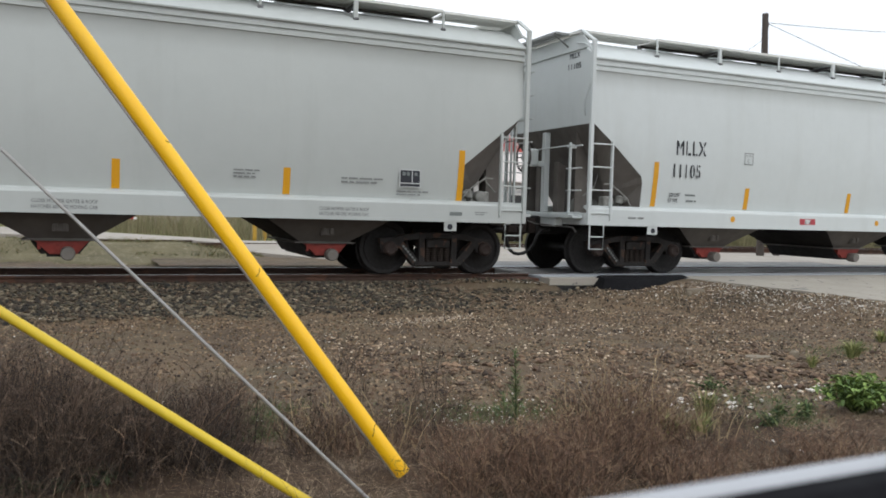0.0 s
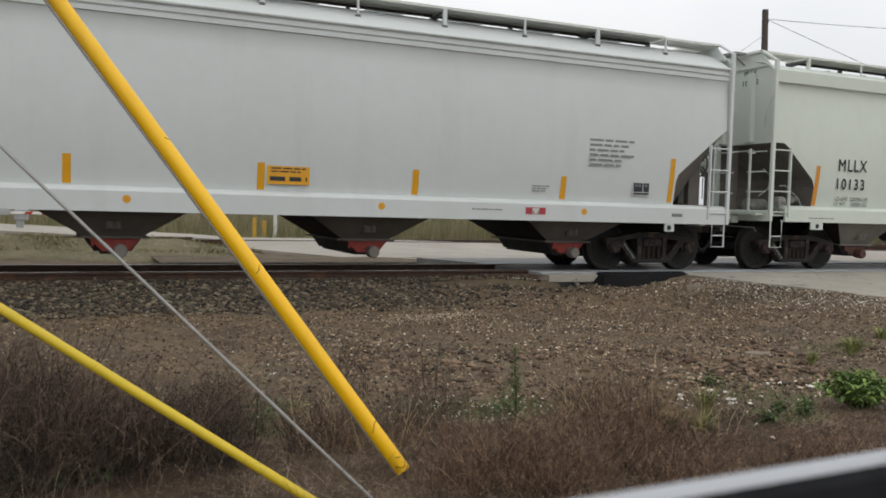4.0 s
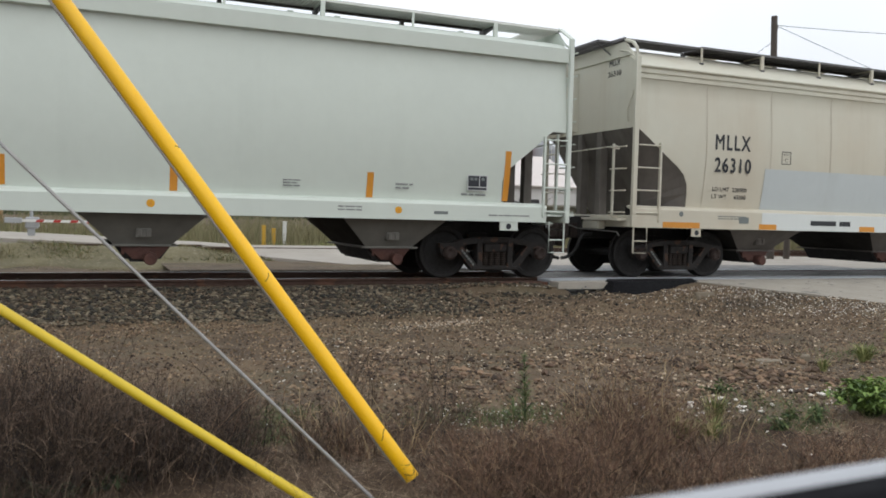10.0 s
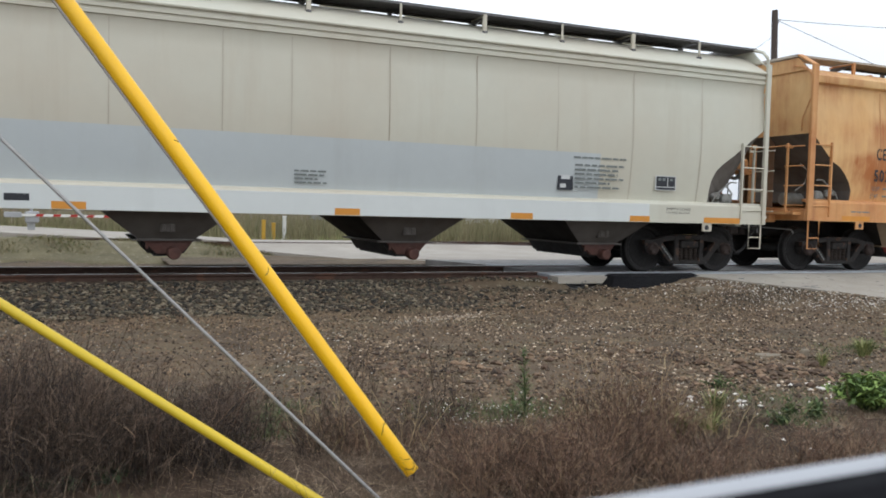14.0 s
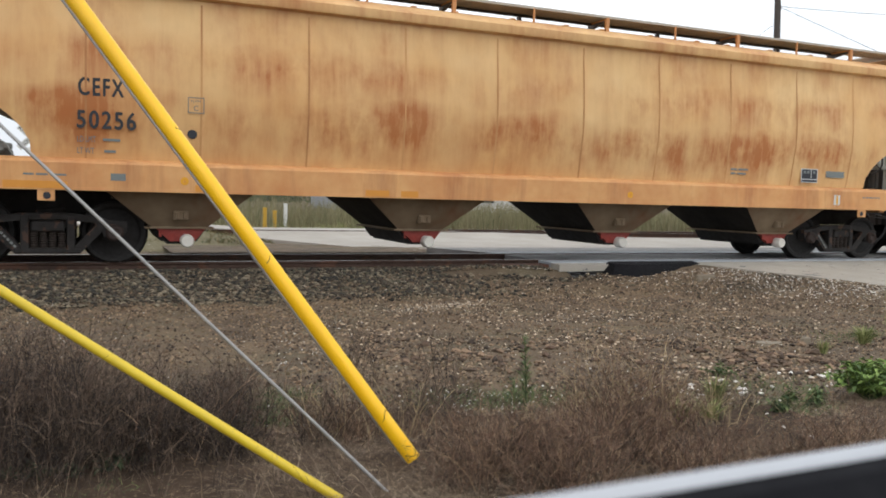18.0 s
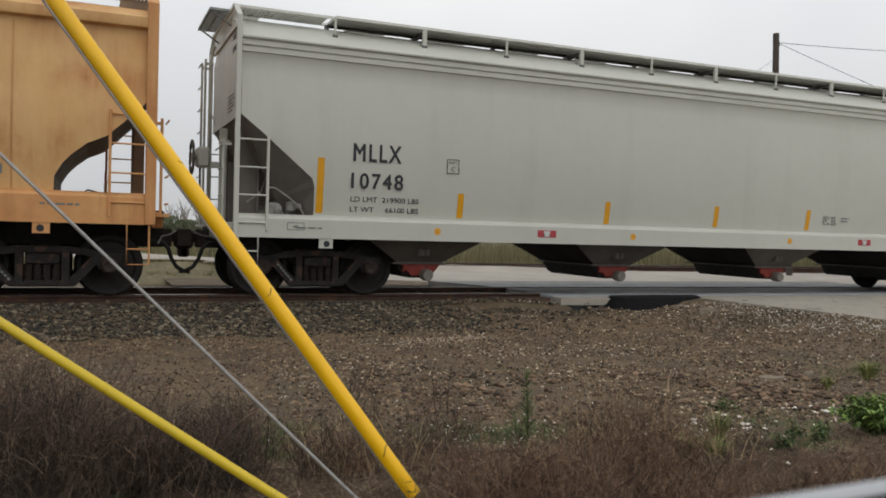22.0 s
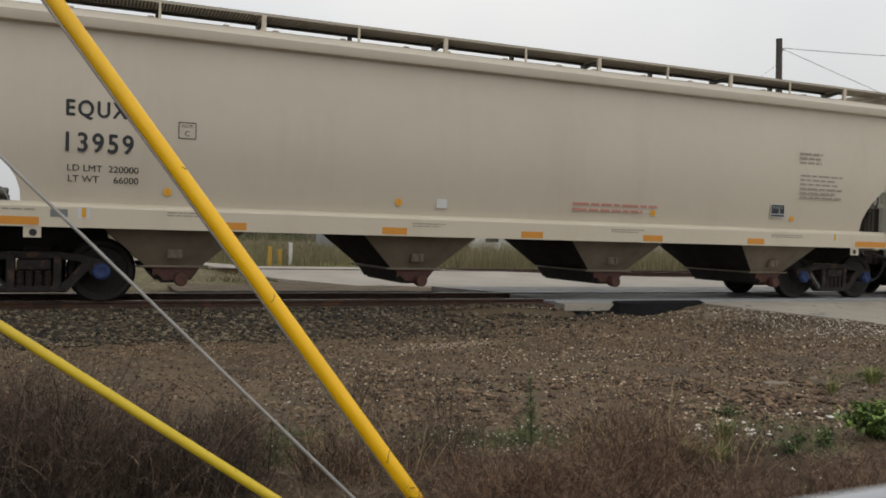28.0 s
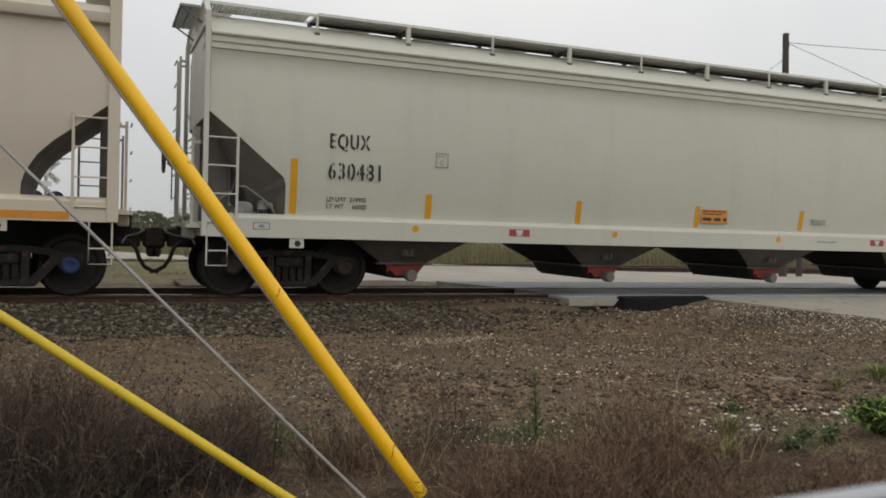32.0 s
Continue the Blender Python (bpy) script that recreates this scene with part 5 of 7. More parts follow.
P_WHITEB = paint("white_touch_up_paint", srgb(213, 217, 214), srgb(203, 207, 204), srgb(176, 178, 174), 0.2)
P_RUST = material("rusting_orange_car_paint", srgb(224, 188, 132), srgb(210, 156, 96), rough=0.65, scale=0.35, contrast=1.1, streak=srgb(170, 106, 62), streak_amount=0.4,
                  streak_scale=(1.3, 1.3, 0.2), streak_edge=(0.5, 0.80), bump=0.12, bump_scale=1.6, grain=0.05, rust=srgb(168, 98, 46))
P_RUSTF = material("rusty_orange_frame", srgb(216, 166, 108), srgb(192, 130, 78), rough=0.65, scale=1.6, contrast=1.0, streak=srgb(140, 80, 46), streak_amount=0.6, bump=0.1, bump_scale=6, grain=0.06)
P_SEAM = material("rusted_weld_seam", srgb(206, 156, 102), srgb(166, 112, 68), rough=0.8, scale=1.5, contrast=1.2, stretch=(1, 1, 0.6), grain=0.1)
P_SEAMD = material("stained_weld_seam", srgb(194, 189, 172), srgb(160, 148, 128), rough=0.7, scale=0.9, contrast=1.4, stretch=(1, 1, 0.5), grain=0.06)
P_DKRUST = material("dark_rusty_sheet", srgb(120, 92, 66), srgb(92, 68, 50), rough=0.8, scale=1.2, contrast=0.9, grain=0.1)
P_WARM = paint("warm_grey_car_paint", srgb(195, 196, 187), srgb(185, 186, 177), srgb(160, 160, 149), 0.25)
P_TAN = paint("tan_car_paint", srgb(200, 191, 175), srgb(190, 181, 165), srgb(166, 154, 134), 0.25, sscale=(0.9, 0.9, 0.1))
P_TANF = paint("tan_frame_paint", srgb(206, 197, 178), srgb(194, 184, 166), srgb(170, 156, 138), 0.25)
P_STONE = paint("stone_grey_car_paint", srgb(201, 200, 187), srgb(191, 190, 178), srgb(166, 163, 150), 0.25)
U_GREY = material("mottled_grey_hopper", srgb(104, 98, 92), srgb(78, 73, 69), rough=0.75, scale=1.4, contrast=0.9, grain=0.12, streak=srgb(80, 74, 68), streak_amount=0.4)
U_TAN = material("mottled_tan_hopper", srgb(138, 127, 110), srgb(106, 96, 83), rough=0.75, scale=1.4, contrast=0.9, grain=0.12, streak=srgb(90, 80, 68), streak_amount=0.4)
U_PALE = material("mottled_pale_hopper", srgb(134, 131, 123), srgb(104, 102, 96), rough=0.75, scale=1.4, contrast=0.9, grain=0.12, streak=srgb(96, 92, 86), streak_amount=0.4)
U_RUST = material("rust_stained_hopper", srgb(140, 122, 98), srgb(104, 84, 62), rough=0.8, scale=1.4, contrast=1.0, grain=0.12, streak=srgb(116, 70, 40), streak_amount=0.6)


def ribbed(body, label, brake_end=0, under=None, **more):
    r = rungs(body, 0.5)
    return dict(label=label, body=body, frame=body, under=under or U_GREY, sill=(0.93, 1.27), chord=RIBS, cut=STRAIGHT, post=0.075, truck=None, brake_end=brake_end, hopper=1.12,
                gate=(M_GATER, M_CAPG), pitch=3.92, grate=M_GRATEG, rung=r[0], rung_end=r[1], funnel=0.95, **more)


CARS = []
# first car: only its trailing part passes by
g = ribbed(P_GREY, "light grey covered hopper rail car with red outlet gates", brake_end=1, brake_out=0.05)
g["truck"] = (1.44, 18.57 - 1.41)
carA, sec = hopper_car("hopper_car", -22.69, 18.57, g)
strips(carA, sec, [(11.96, 1.30, 1.72), (14.41, 1.30, 1.71), (17.35, 1.29, 2.13)])
for x0, x1 in ((10.89, 11.73), (14.91, 15.72)):
    for words, z in (("CLOSE HOPPER GATES & ROOF", 1.075), ("HATCHES BEFORE MOVING CAR", 0.995)):
        lettering(words, M_INKL, carA, x0, -1.602, z, 0.05, x1 - x0, bold=0.03)
print_block(carA, sec, [(3, 13.6, 13.99, 1.52, 1.67), (2, 15.28, 15.97, 1.50, 1.62), (2, 16.22, 16.78, 1.34, 1.44), (2, 17.6, 17.83, 1.05, 1.12)])
placard(carA, sec, 16.25, 16.62, 1.48, 1.77)
sill_label(carA, 17.13, 17.36, 1.04, 1.10, M_DECALG)
CARS.append((carA, -22.69))

g = ribbed(P_PALE, "pale grey covered hopper rail car with yellow reflective strips", end_mark=(("MLLX", -0.72, 4.02), ("11105", -0.68, 3.82)))
g["truck"] = (1.47, 16.97)
carB, sec = hopper_car("hopper_car", -2.86, 18.37, g)
strips(carB, sec, [(1.53, 1.31, 2.14), (3.79, 1.31, 1.73), (6.60, 1.31, 1.72), (9.29, 1.31, 1.72), (11.82, 1.31, 1.72), (14.65, 1.32, 1.73), (17.02, 1.33, 2.15)])
wording(carB, sec, [("MLLX", 1.97, 2.67, 2.30, 2.56), ("11105", 1.93, 2.56, 1.88, 2.12), ("LD LMT", 1.88, 2.14, 1.51, 1.58), ("LT WT", 1.88, 2.10, 1.40, 1.47)], bold=0.03)
print_block(carB, sec, [(1, 2.26, 2.54, 1.51, 1.58), (1, 2.30, 2.54, 1.40, 1.47)], M_DECALG)
stencil_gaps(carB, sec, 4, 1.97, 2.67, 2.30, 2.56, P_PALE)
stencil_gaps(carB, sec, 5, 1.93, 2.56, 1.88, 2.12, P_PALE)
boxed_letter(carB, sec, 3.64, 3.86, 2.19, 2.42, M_INKL)
dots(carB, (3.38, 7.38, 11.21, 15.05), -1.601, 1.11)
sill_label(carB, 5.15, 5.58, 1.04, 1.16, M_DECALR, M_DECALW)
sill_label(carB, 13.85, 14.25, 1.04, 1.16, M_DECALR, M_DECALW)
y = -side_at(sec, 1.6) - 0.006
sign = part("emergency_sign", Build().box(9.38, 10.04, y - 0.004, y, 1.40, 1.68), M_STRIP, carB, "yellow emergency contact sign")
bars(2, M_INK, sign, 9.44, 9.98, y - 0.005, 1.57, 1.67)
bars(1, M_INK, sign, 9.42, 10.0, y - 0.005, 1.41, 1.56, seed=4)
print_block(carB, sec, [(6, 15.14, 16.1, 1.92, 2.45), (3, 14.02, 14.38, 1.43, 1.56), (1, 12.82, 13.39, 1.08, 1.13), (1, 0.9, 1.25, 1.04, 1.12)])
placard(carB, sec, 16.14, 16.52, 1.44, 1.68)
sill_label(carB, 17.0, 17.25, 1.06, 1.12, M_DECALG)
CARS.append((carB, -2.86))

r = rungs(P_MINT, 0.52)
g = dict(end_mark=(("MLLX", -0.68, 4.02), ("10133", -0.64, 3.82)), end_ribs=(-0.9, -0.1, 0.9), label="smooth greenish-white covered hopper rail car", body=P_MINT, frame=P_MINT, under=U_PALE, sill=(1.02, 1.33), chord=BAND, post=0.085, truck=(1.35, 16.80), brake_end=0,
         cut=[(0.05, 2.60), (0.36, 2.60), (0.46, 2.53), (0.60, 2.40), (1.2, 1.90), (1.28, 1.75), (1.29, 1.3)], hopper=0.97, gate=(M_GATEB, M_GATEB), pitch=3.90, grate=M_GRATEG, rung=r[0], rung_end=r[1], ladder=0.52, sill_in=0.45)
carC, sec = hopper_car("hopper_car", 16.55, 17.97, g)
strips(carC, sec, [(1.335, 1.37, 2.19), (3.80, 1.38, 1.77), (6.78, 1.38, 1.78), (9.08, 1.37, 1.78), (11.32, 1.36, 1.76), (14.32, 1.36, 1.76), (16.76, 1.37, 2.22)], M_STRIPO)
wording(carC, sec, [("MLLX", 1.90, 2.72, 2.11, 2.35), ("10133", 1.905, 2.70, 1.73, 1.95)], bold=0.03)
wording(carC, sec, [("LD LMT  220200 LBS", 1.92, 2.9, 1.49, 1.57), ("LT WT     65800 LBS", 1.93, 2.89, 1.38, 1.46)], M_DECALG)
boxed_letter(carC, sec, 3.52, 3.75, 1.88, 2.11, M_INKL)
dots(carC, (3.45, 7.22, 11.0, 14.78), -1.601, 1.17)
print_block(carC, sec, [(3, 12.92, 13.22, 1.48, 1.61), (2, 14.75, 15.05, 1.50, 1.62), (2, 13.77, 14.17, 1.13, 1.23), (1, 15.93, 16.4, 1.43, 1.50), (1, 1.1, 1.8, 1.08, 1.13), (1, 16.4, 17.2, 1.1, 1.15)])
placard(carC, sec, 16.02, 16.39, 1.53, 1.79)
sill_label(carC, 15.4, 15.65, 1.12, 1.17, M_DECALG)
CARS.append((carC, 16.55))

r = rungs(P_BEIGE, 0.62)
g = dict(end_mark=(("MLLX", -0.64, 4.03), ("26310", -0.60, 3.83)), funnel=0.76, open_end=True, brake_out=0.08, brake_y=-0.5, end_ribs=(0.55, 1.1), label="weathered beige covered hopper rail car with blue-grey touch-up paint", body=P_BEIGE, frame=P_BEIGE, under=U_GREY, sill=(0.97, 1.36), chord=RIBS, post=0.10, curved_post=True, bars=M_GRATED, truck=(1.52, 17.15),
         brake_end=1, cut=[(0.05, 2.84), (0.42, 2.58), (0.78, 2.31), (1.07, 2.11), (1.21, 1.98), (1.30, 1.80), (1.325, 1.64), (1.34, 1.3)], hopper=1.02, gate=(M_GATEB, M_GATEB), pitch=3.86, grate=M_GRATED, rung=r[0], rung_end=r[1], ladder=0.62,
         seams=(1.70, 3.31, 4.91, 6.51, 8.07, 9.10, 10.68, 12.22, 13.79, 15.38, 16.94), seam_mat=P_SEAMD)
carD, sec = hopper_car("hopper_car", 35.84, 18.56, g)
part("touch_up_paint", sheet(sec, 3.16, 14.72, 1.35, 2.18, 0.0075, slant=0.02), P_BLUE, carD, "blue-grey repainted lower side")
part("touch_up_paint", Build().box(3.12, 15.78, -1.603, -1.6005, 0.975, 1.31), P_WHITEB, carD, "white repainted side sill")
wording(carD, sec, [("MLLX", 1.92, 2.77, 2.50, 2.78), ("26310", 1.92, 2.8, 2.07, 2.34)], bold=0.034)
wording(carD, sec, [("LD LMT  220500", 1.92, 2.77, 1.70, 1.78), ("LT WT     65500", 1.92, 2.77, 1.56, 1.64)])
boxed_letter(carD, sec, 3.59, 3.83, 2.29, 2.54, M_INK)
bars(1, M_INK, carD, 4.41, 5.52, -1.605, 1.02, 1.24, name="maker_mark")
for x0, x1 in ((0.72, 1.58), (3.05, 3.5), (5.79, 6.23), (9.8, 10.21), (12.9, 13.33), (15.35, 15.79), (17.05, 17.93)):
    sill_label(carD, x0, x1, 0.98, 1.085, M_STRIPO)
placard(carD, sec, 15.94, 16.41, 1.57, 1.84)
print_block(carD, sec, [(6, 14.18, 15.21, 1.53, 2.0), (1, 14.14, 15.27, 2.06, 2.13), (4, 9.17, 9.68, 1.44, 1.68), (2, 2.02, 2.72, 1.15, 1.24)], M_DECALG, 0.009)
y = -side_at(sec, 1.7) - 0.0115
p = part("worn_emblem", Build().box(13.85, 14.16, y - 0.003, y, 1.51, 1.89), M_DECALK, carD, "worn black and white emblem")
part("mark", Build().box(13.92, 14.10, y - 0.005, y - 0.003, 1.70, 1.80), M_DECALW, p)
part("mark", Build().box(13.90, 14.02, y - 0.005, y - 0.003, 1.55, 1.62), M_DECALW, p)
for x, z, w in ((5.02, 2.22, 0.1), (6.87, 2.20, 0.14), (8.72, 2.25, 0.06), (10.02, 2.21, 0.22), (10.67, 2.20, 0.14), (12.52, 2.19, 0.1)):
    b = Build().prism([(x, z), (x + w * 0.7, z - 0.005), (x + w * 0.6, z + 0.02), (x + w * 0.2, z + 0.028)], "y", -1.562, -1.556)
    part("peeled_paint", b, M_DARKG, carD, "dark flake where a sticker was torn away")
p = part("maker_plate", Build().box(2.54, 2.78, -1.606, -1.601, 1.09, 1.21), M_DECALG, carD)
for words, z in (("EMPTY LOAD", 1.20), ("1/4 ADJ. BLOCK", 1.13)):
    lettering(words, M_INK, carD, 16.17, -1.602, z, 0.05, 0.55)
part("oval_plate", Build().lathe([(0.05, -1.604), (0.05, -1.602)], "y", (1.14, 0, 1.24), 14), M_DECALG, carD, "grey oval plate")
CARS.append((carD, 35.84))

r = rungs(P_RUSTF, 0.62)
g = dict(label="rusty orange covered hopper rail car with stained sides", body=P_RUST, frame=P_RUSTF, under=U_RUST, upright=P_DKRUST, sill=(1.07, 1.50), chord=LIP, bars=M_BARST, post=0.15, truck=(1.53, 17.02), brake_end=0,
         cut=[(0.05, 2.88), (0.15, 2.81), (0.45, 2.51), (0.66, 2.31), (0.92, 2.19), (1.10, 2.04), (1.23, 1.90), (1.33, 1.72), (1.34, 1.45)], hopper=1.12, gate=(M_GATER, M_CAPW), pitch=3.94, grate=M_GRATEG, rung=r[0], rung_end=r[1], ladder=0.62,
         seams=(2.03, 3.58, 5.17, 6.75, 8.4, 10.1, 11.73, 13.41, 15.09, 16.64), seam_mat=P_SEAM, seam_half=0.014)
carE, sec = hopper_car("hopper_car", 55.495, 18.50, g)
wording(carE, sec, [("CEFX", 1.94, 2.52, 2.39, 2.63), ("50256", 1.92, 2.68, 1.94, 2.18)], bold=0.03)
wording(carE, sec, [("LD LMT", 1.92, 2.16, 1.75, 1.83), ("LT WT", 1.92, 2.14, 1.59, 1.67)], M_DECALG)
print_block(carE, sec, [(1, 2.25, 2.48, 1.75, 1.83), (1, 2.27, 2.46, 1.59, 1.67), (2, 13.52, 13.95, 1.68, 1.84), (1, 1.25, 1.8, 1.25, 1.31), (1, 17.0, 17.5, 1.3, 1.36)], M_DECALG)
boxed_letter(carE, sec, 3.39, 3.62, 2.23, 2.46, M_DECALG)
y = -side_at(sec, 1.93) - 0.004
part("inspection_port", Build().lathe([(0.07, y), (0.06, y - 0.01)], "y", (3.46, 0, 1.93), 16), M_DECALK, carE, "round black port cover")
placard(carE, sec, 15.33, 15.78, 1.60, 1.88)
y = -side_at(sec, 1.8) - 0.004
part("label_plate", Build().box(16.02, 16.53, y - 0.003, y, 1.72, 1.85), M_DECALG, carE, "grey metal label plate")
sill_label(carE, 16.19, 16.35, 1.16, 1.36, M_DECALW, M_STRIP)
sill_label(carE, 2.35, 2.55, 1.22, 1.32, M_DECALG)
dots(carE, (3.35, 11.14), -1.601, 1.24)
for x0, x1 in ((1.0, 1.8), (3.5, 3.9), (6.1, 6.5), (6.7, 7.0)):
    sill_label(carE, x0, x1, 1.09, 1.19, M_STRIPO)
CARS.append((carE, 55.495))

g = ribbed(P_WARM, "warm grey covered hopper rail car with dark lettering", end_mark=(("MLLX", -0.68, 4.02), ("10748", -0.64, 3.82)), end_print=((5, 0.25, 0.9, 2.9, 3.2),))
g["truck"] = (1.43, 16.81)
carF, sec = hopper_car("hopper_car", 75.09, 18.21, g)
strips(carF, sec, [(1.33, 1.33, 2.19), (3.74, 1.32, 1.73), (6.66, 1.31, 1.71), (9.15, 1.32, 1.72), (11.51, 1.32, 1.73), (14.26, 1.32, 1.72), (16.93, 1.32, 2.14)])
wording(carF, sec, [("MLLX", 1.85, 2.64, 2.17, 2.44), ("10748", 1.83, 2.69, 1.74, 1.98)], bold=0.03)
wording(carF, sec, [("LD LMT  219900 LBS", 1.83, 2.99, 1.53, 1.61), ("LT WT     66100 LBS", 1.83, 2.99, 1.37, 1.45)])
boxed_letter(carF, sec, 3.45, 3.67, 2.05, 2.29, M_INK)
dots(carF, (3.3, 7.17, 10.95, 14.87), -1.601, 1.09)
sill_label(carF, 5.18, 5.55, 1.04, 1.16, M_DECALR, M_DECALW)
sill_label(carF, 12.84, 13.2, 1.04, 1.16, M_DECALR, M_DECALW)
wording(carF, sec, [("EXW 10/3", 11.92, 12.26, 1.57, 1.62), ("EW    8-8", 11.92, 12.26, 1.505, 1.555), ("CU FT 6220", 11.92, 12.32, 1.44, 1.49)])
print_block(carF, sec, [(2, 12.42, 12.66, 1.5, 1.62), (3, 15.52, 16.12, 1.8, 1.96), (3, 15.52, 15.96, 1.62, 1.77), (2, 14.46, 14.7, 1.44, 1.50), (1, 0.96, 1.36, 1.06, 1.12), (1, 17.16, 17.66, 1.08, 1.13)], M_DECALG)
placard(carF, sec, 14.88, 15.28, 1.42, 1.67)
outline_plate(carF, 0.81, 1.08, 1.05, 1.17)
sill_label(carF, 16.81, 17.06, 1.06, 1.12, M_DECALG)
CARS.append((carF, 75.09))

r = rungs(P_TANF, 0.62)
g = dict(end_mark=(("EQUX", -0.40, 4.02), ("13959", -0.36, 3.82)), end_print=((5, 0.06, 0.83, 2.91, 3.27),), label="tan covered hopper rail car with orange reflectors along its sill", body=P_TAN, frame=P_TANF, under=U_TAN, sill=(1.09, 1.42), chord=LIP, bars=M_BARST, post=0.16, truck=(1.42, 16.8), brake_end=0, caps="blue",
         cut=[(0.05, 2.82), (0.55, 2.43), (0.85, 2.20), (1.05, 2.0), (1.2, 1.76), (1.25, 1.6), (1.26, 1.35)], hopper=1.06, gate=(M_GATEB, M_GATEB), pitch=3.89, grate=M_GRATED, rung=r[0], rung_end=r[1], ladder=0.60,
         seam_lift=0.0022, seams=(3.45, 5.1, 6.7, 8.3, 9.9, 11.5, 13.2, 14.9, 16.6))
carG, sec = hopper_car("hopper_car", 94.525, 18.31, g)
wording(carG, sec, [("EQUX", 1.82, 2.60, 2.60, 2.86), ("13959", 1.82, 2.69, 2.15, 2.41)], bold=0.03)
wording(carG, sec, [("LD LMT  220000", 1.84, 2.77, 1.88, 1.97), ("LT WT     66000", 1.85, 2.77, 1.73, 1.82)])
boxed_letter(carG, sec, 3.30, 3.55, 2.42, 2.66, M_INK)
dots(carG, (3.17, 6.74, 11.74, 15.12), -side_at(sec, 1.7) - 0.004, 1.64)
for x0, x1 in ((0.70, 1.50), (3.90, 4.30), (6.44, 6.86), (8.95, 9.37), (11.47, 11.90), (13.92, 14.34), (16.80, 17.67)):
    sill_label(carG, x0, x1, 1.115, 1.225, M_STRIPO)
print_block(carG, sec, [(2, 10.0, 11.82, 1.60, 1.80)], M_INKR)
print_block(carG, sec, [(2, 3.17, 3.64, 1.28, 1.36), (2, 6.96, 7.56, 1.24, 1.32), (2, 10.78, 11.49, 1.25, 1.33), (2, 14.52, 15.33, 1.25, 1.33), (3, 15.21, 15.82, 2.73, 3.0), (6, 15.24, 16.39, 2.04, 2.56), (1, 1.05, 1.45, 1.3, 1.35)], M_INKT)
y = -side_at(sec, 1.7) - 0.004
part("label_plate", Build().box(7.40, 7.59, y - 0.003, y, 1.57, 1.72), M_DECALW, carG, "small white label")
placard(carG, sec, 14.54, 14.90, 1.66, 1.92)
sill_label(carG, 1.98, 2.15, 1.22, 1.38, M_DECALW, M_STRIP)
sill_label(carG, 16.13, 16.29, 1.22, 1.38, M_DECALW, M_STRIP)
sill_label(carG, 1.64, 1.86, 1.23, 1.34, M_DECALG)
CARS.append((carG, 94.525))

g = ribbed(P_STONE, "stone-grey covered hopper rail car with stencilled lettering", end_mark=(("EQUX", -0.62, 4.02), ("630481", -0.55, 3.84)))
g["truck"] = (1.42, 17.1)
carH, sec = hopper_car("hopper_car", 113.97, 18.5, g)
strips(carH, sec, [(1.36, 1.31, 2.15), (3.60, 1.30, 1.70), (6.46, 1.30, 1.71), (9.06, 1.31, 1.71), (11.65, 1.32, 1.71), (14.5, 1.32, 1.72), (16.95, 1.32, 2.14)])
wording(carH, sec, [("EQUX", 1.91, 2.55, 2.30, 2.57), ("630481", 1.90, 2.74, 1.87, 2.12)], bold=0.03)
wording(carH, sec, [("LD LMT  219900", 1.89, 2.53, 1.52, 1.59), ("LT WT     66000", 1.89, 2.54, 1.41, 1.48)])
stencil_gaps(carH, sec, 4, 1.91, 2.55, 2.30, 2.57, P_STONE)
stencil_gaps(carH, sec, 6, 1.90, 2.74, 1.87, 2.12, P_STONE)
boxed_letter(carH, sec, 3.68, 3.90, 2.14, 2.38, M_INKL)
dots(carH, (3.35, 7.17, 10.98, 14.8), -1.601, 1.13)
y = -side_at(sec, 1.6) - 0.006
sign = part("emergency_sign", Build().box(9.14, 9.77, y - 0.004, y, 1.40, 1.66), M_STRIPO, carH, "orange emergency contact sign")
bars(2, M_INK, sign, 9.18, 9.72, y - 0.005, 1.55, 1.65)
bars(1, M_INK, sign, 9.18, 9.74, y - 0.005, 1.41, 1.54, seed=4)
sill_label(carH, 5.05, 5.44, 1.05, 1.17, M_DECALR, M_DECALW)
sill_label(carH, 13.47, 13.85, 1.05, 1.17, M_DECALR, M_DECALW)
outline_plate(carH, 0.75, 1.0, 1.05, 1.16)
print_block(carH, sec, [(3, 11.9, 12.3, 1.43, 1.56), (1, 12.0, 12.5, 1.08, 1.13), (6, 14.9, 15.9, 1.92, 2.45)])
CARS.append((carH, 113.97))

# ---- guy wires beside the parked vehicle ----


def ray_point(a, c, depth):
    """A place depth metres towards the track from the eye; a: sideways per metre, c: upwards per metre."""
    return EYE + Vector((a, 1, c)) * depth


def guy(name, label, foot, head, r, mat, scuffs=(), strand=True):
    t = thing(name, label, "guy wire guard")
    d = (head - foot).normalized()
    n = d.cross(Vector((0, -1, 0))).normalized()
    b = Build().tube([foot + d * 0.0, foot + d * 0.012, foot + d * 0.03, head], r, 20)
    g = part("guard_tube", b, mat, t)
    if strand:
        part("strand", Build().tube([foot - d * 0.45 - n * r * 1.0, head + d * 2.2 - n * r * 1.35], 0.007, 6), M_CABLE, t, "grey galvanised steel strand")
    part("anchor_rod", Build().tube([foot - d * 0.6, foot + d * 0.08], 0.011, 6), M_STEELD, t)
    for k, (w, a0, a1) in enumerate(scuffs):
        side = d.cross(n)
        c = foot + d * w
        pts = [c + d * (0.02 * math.sin(q * 2.1 + k)) + (n * math.cos(q) - side * math.sin(q)) * (r + 0.0005) for q in [a0 + (a1 - a0) * j / 8 for j in range(9)]]
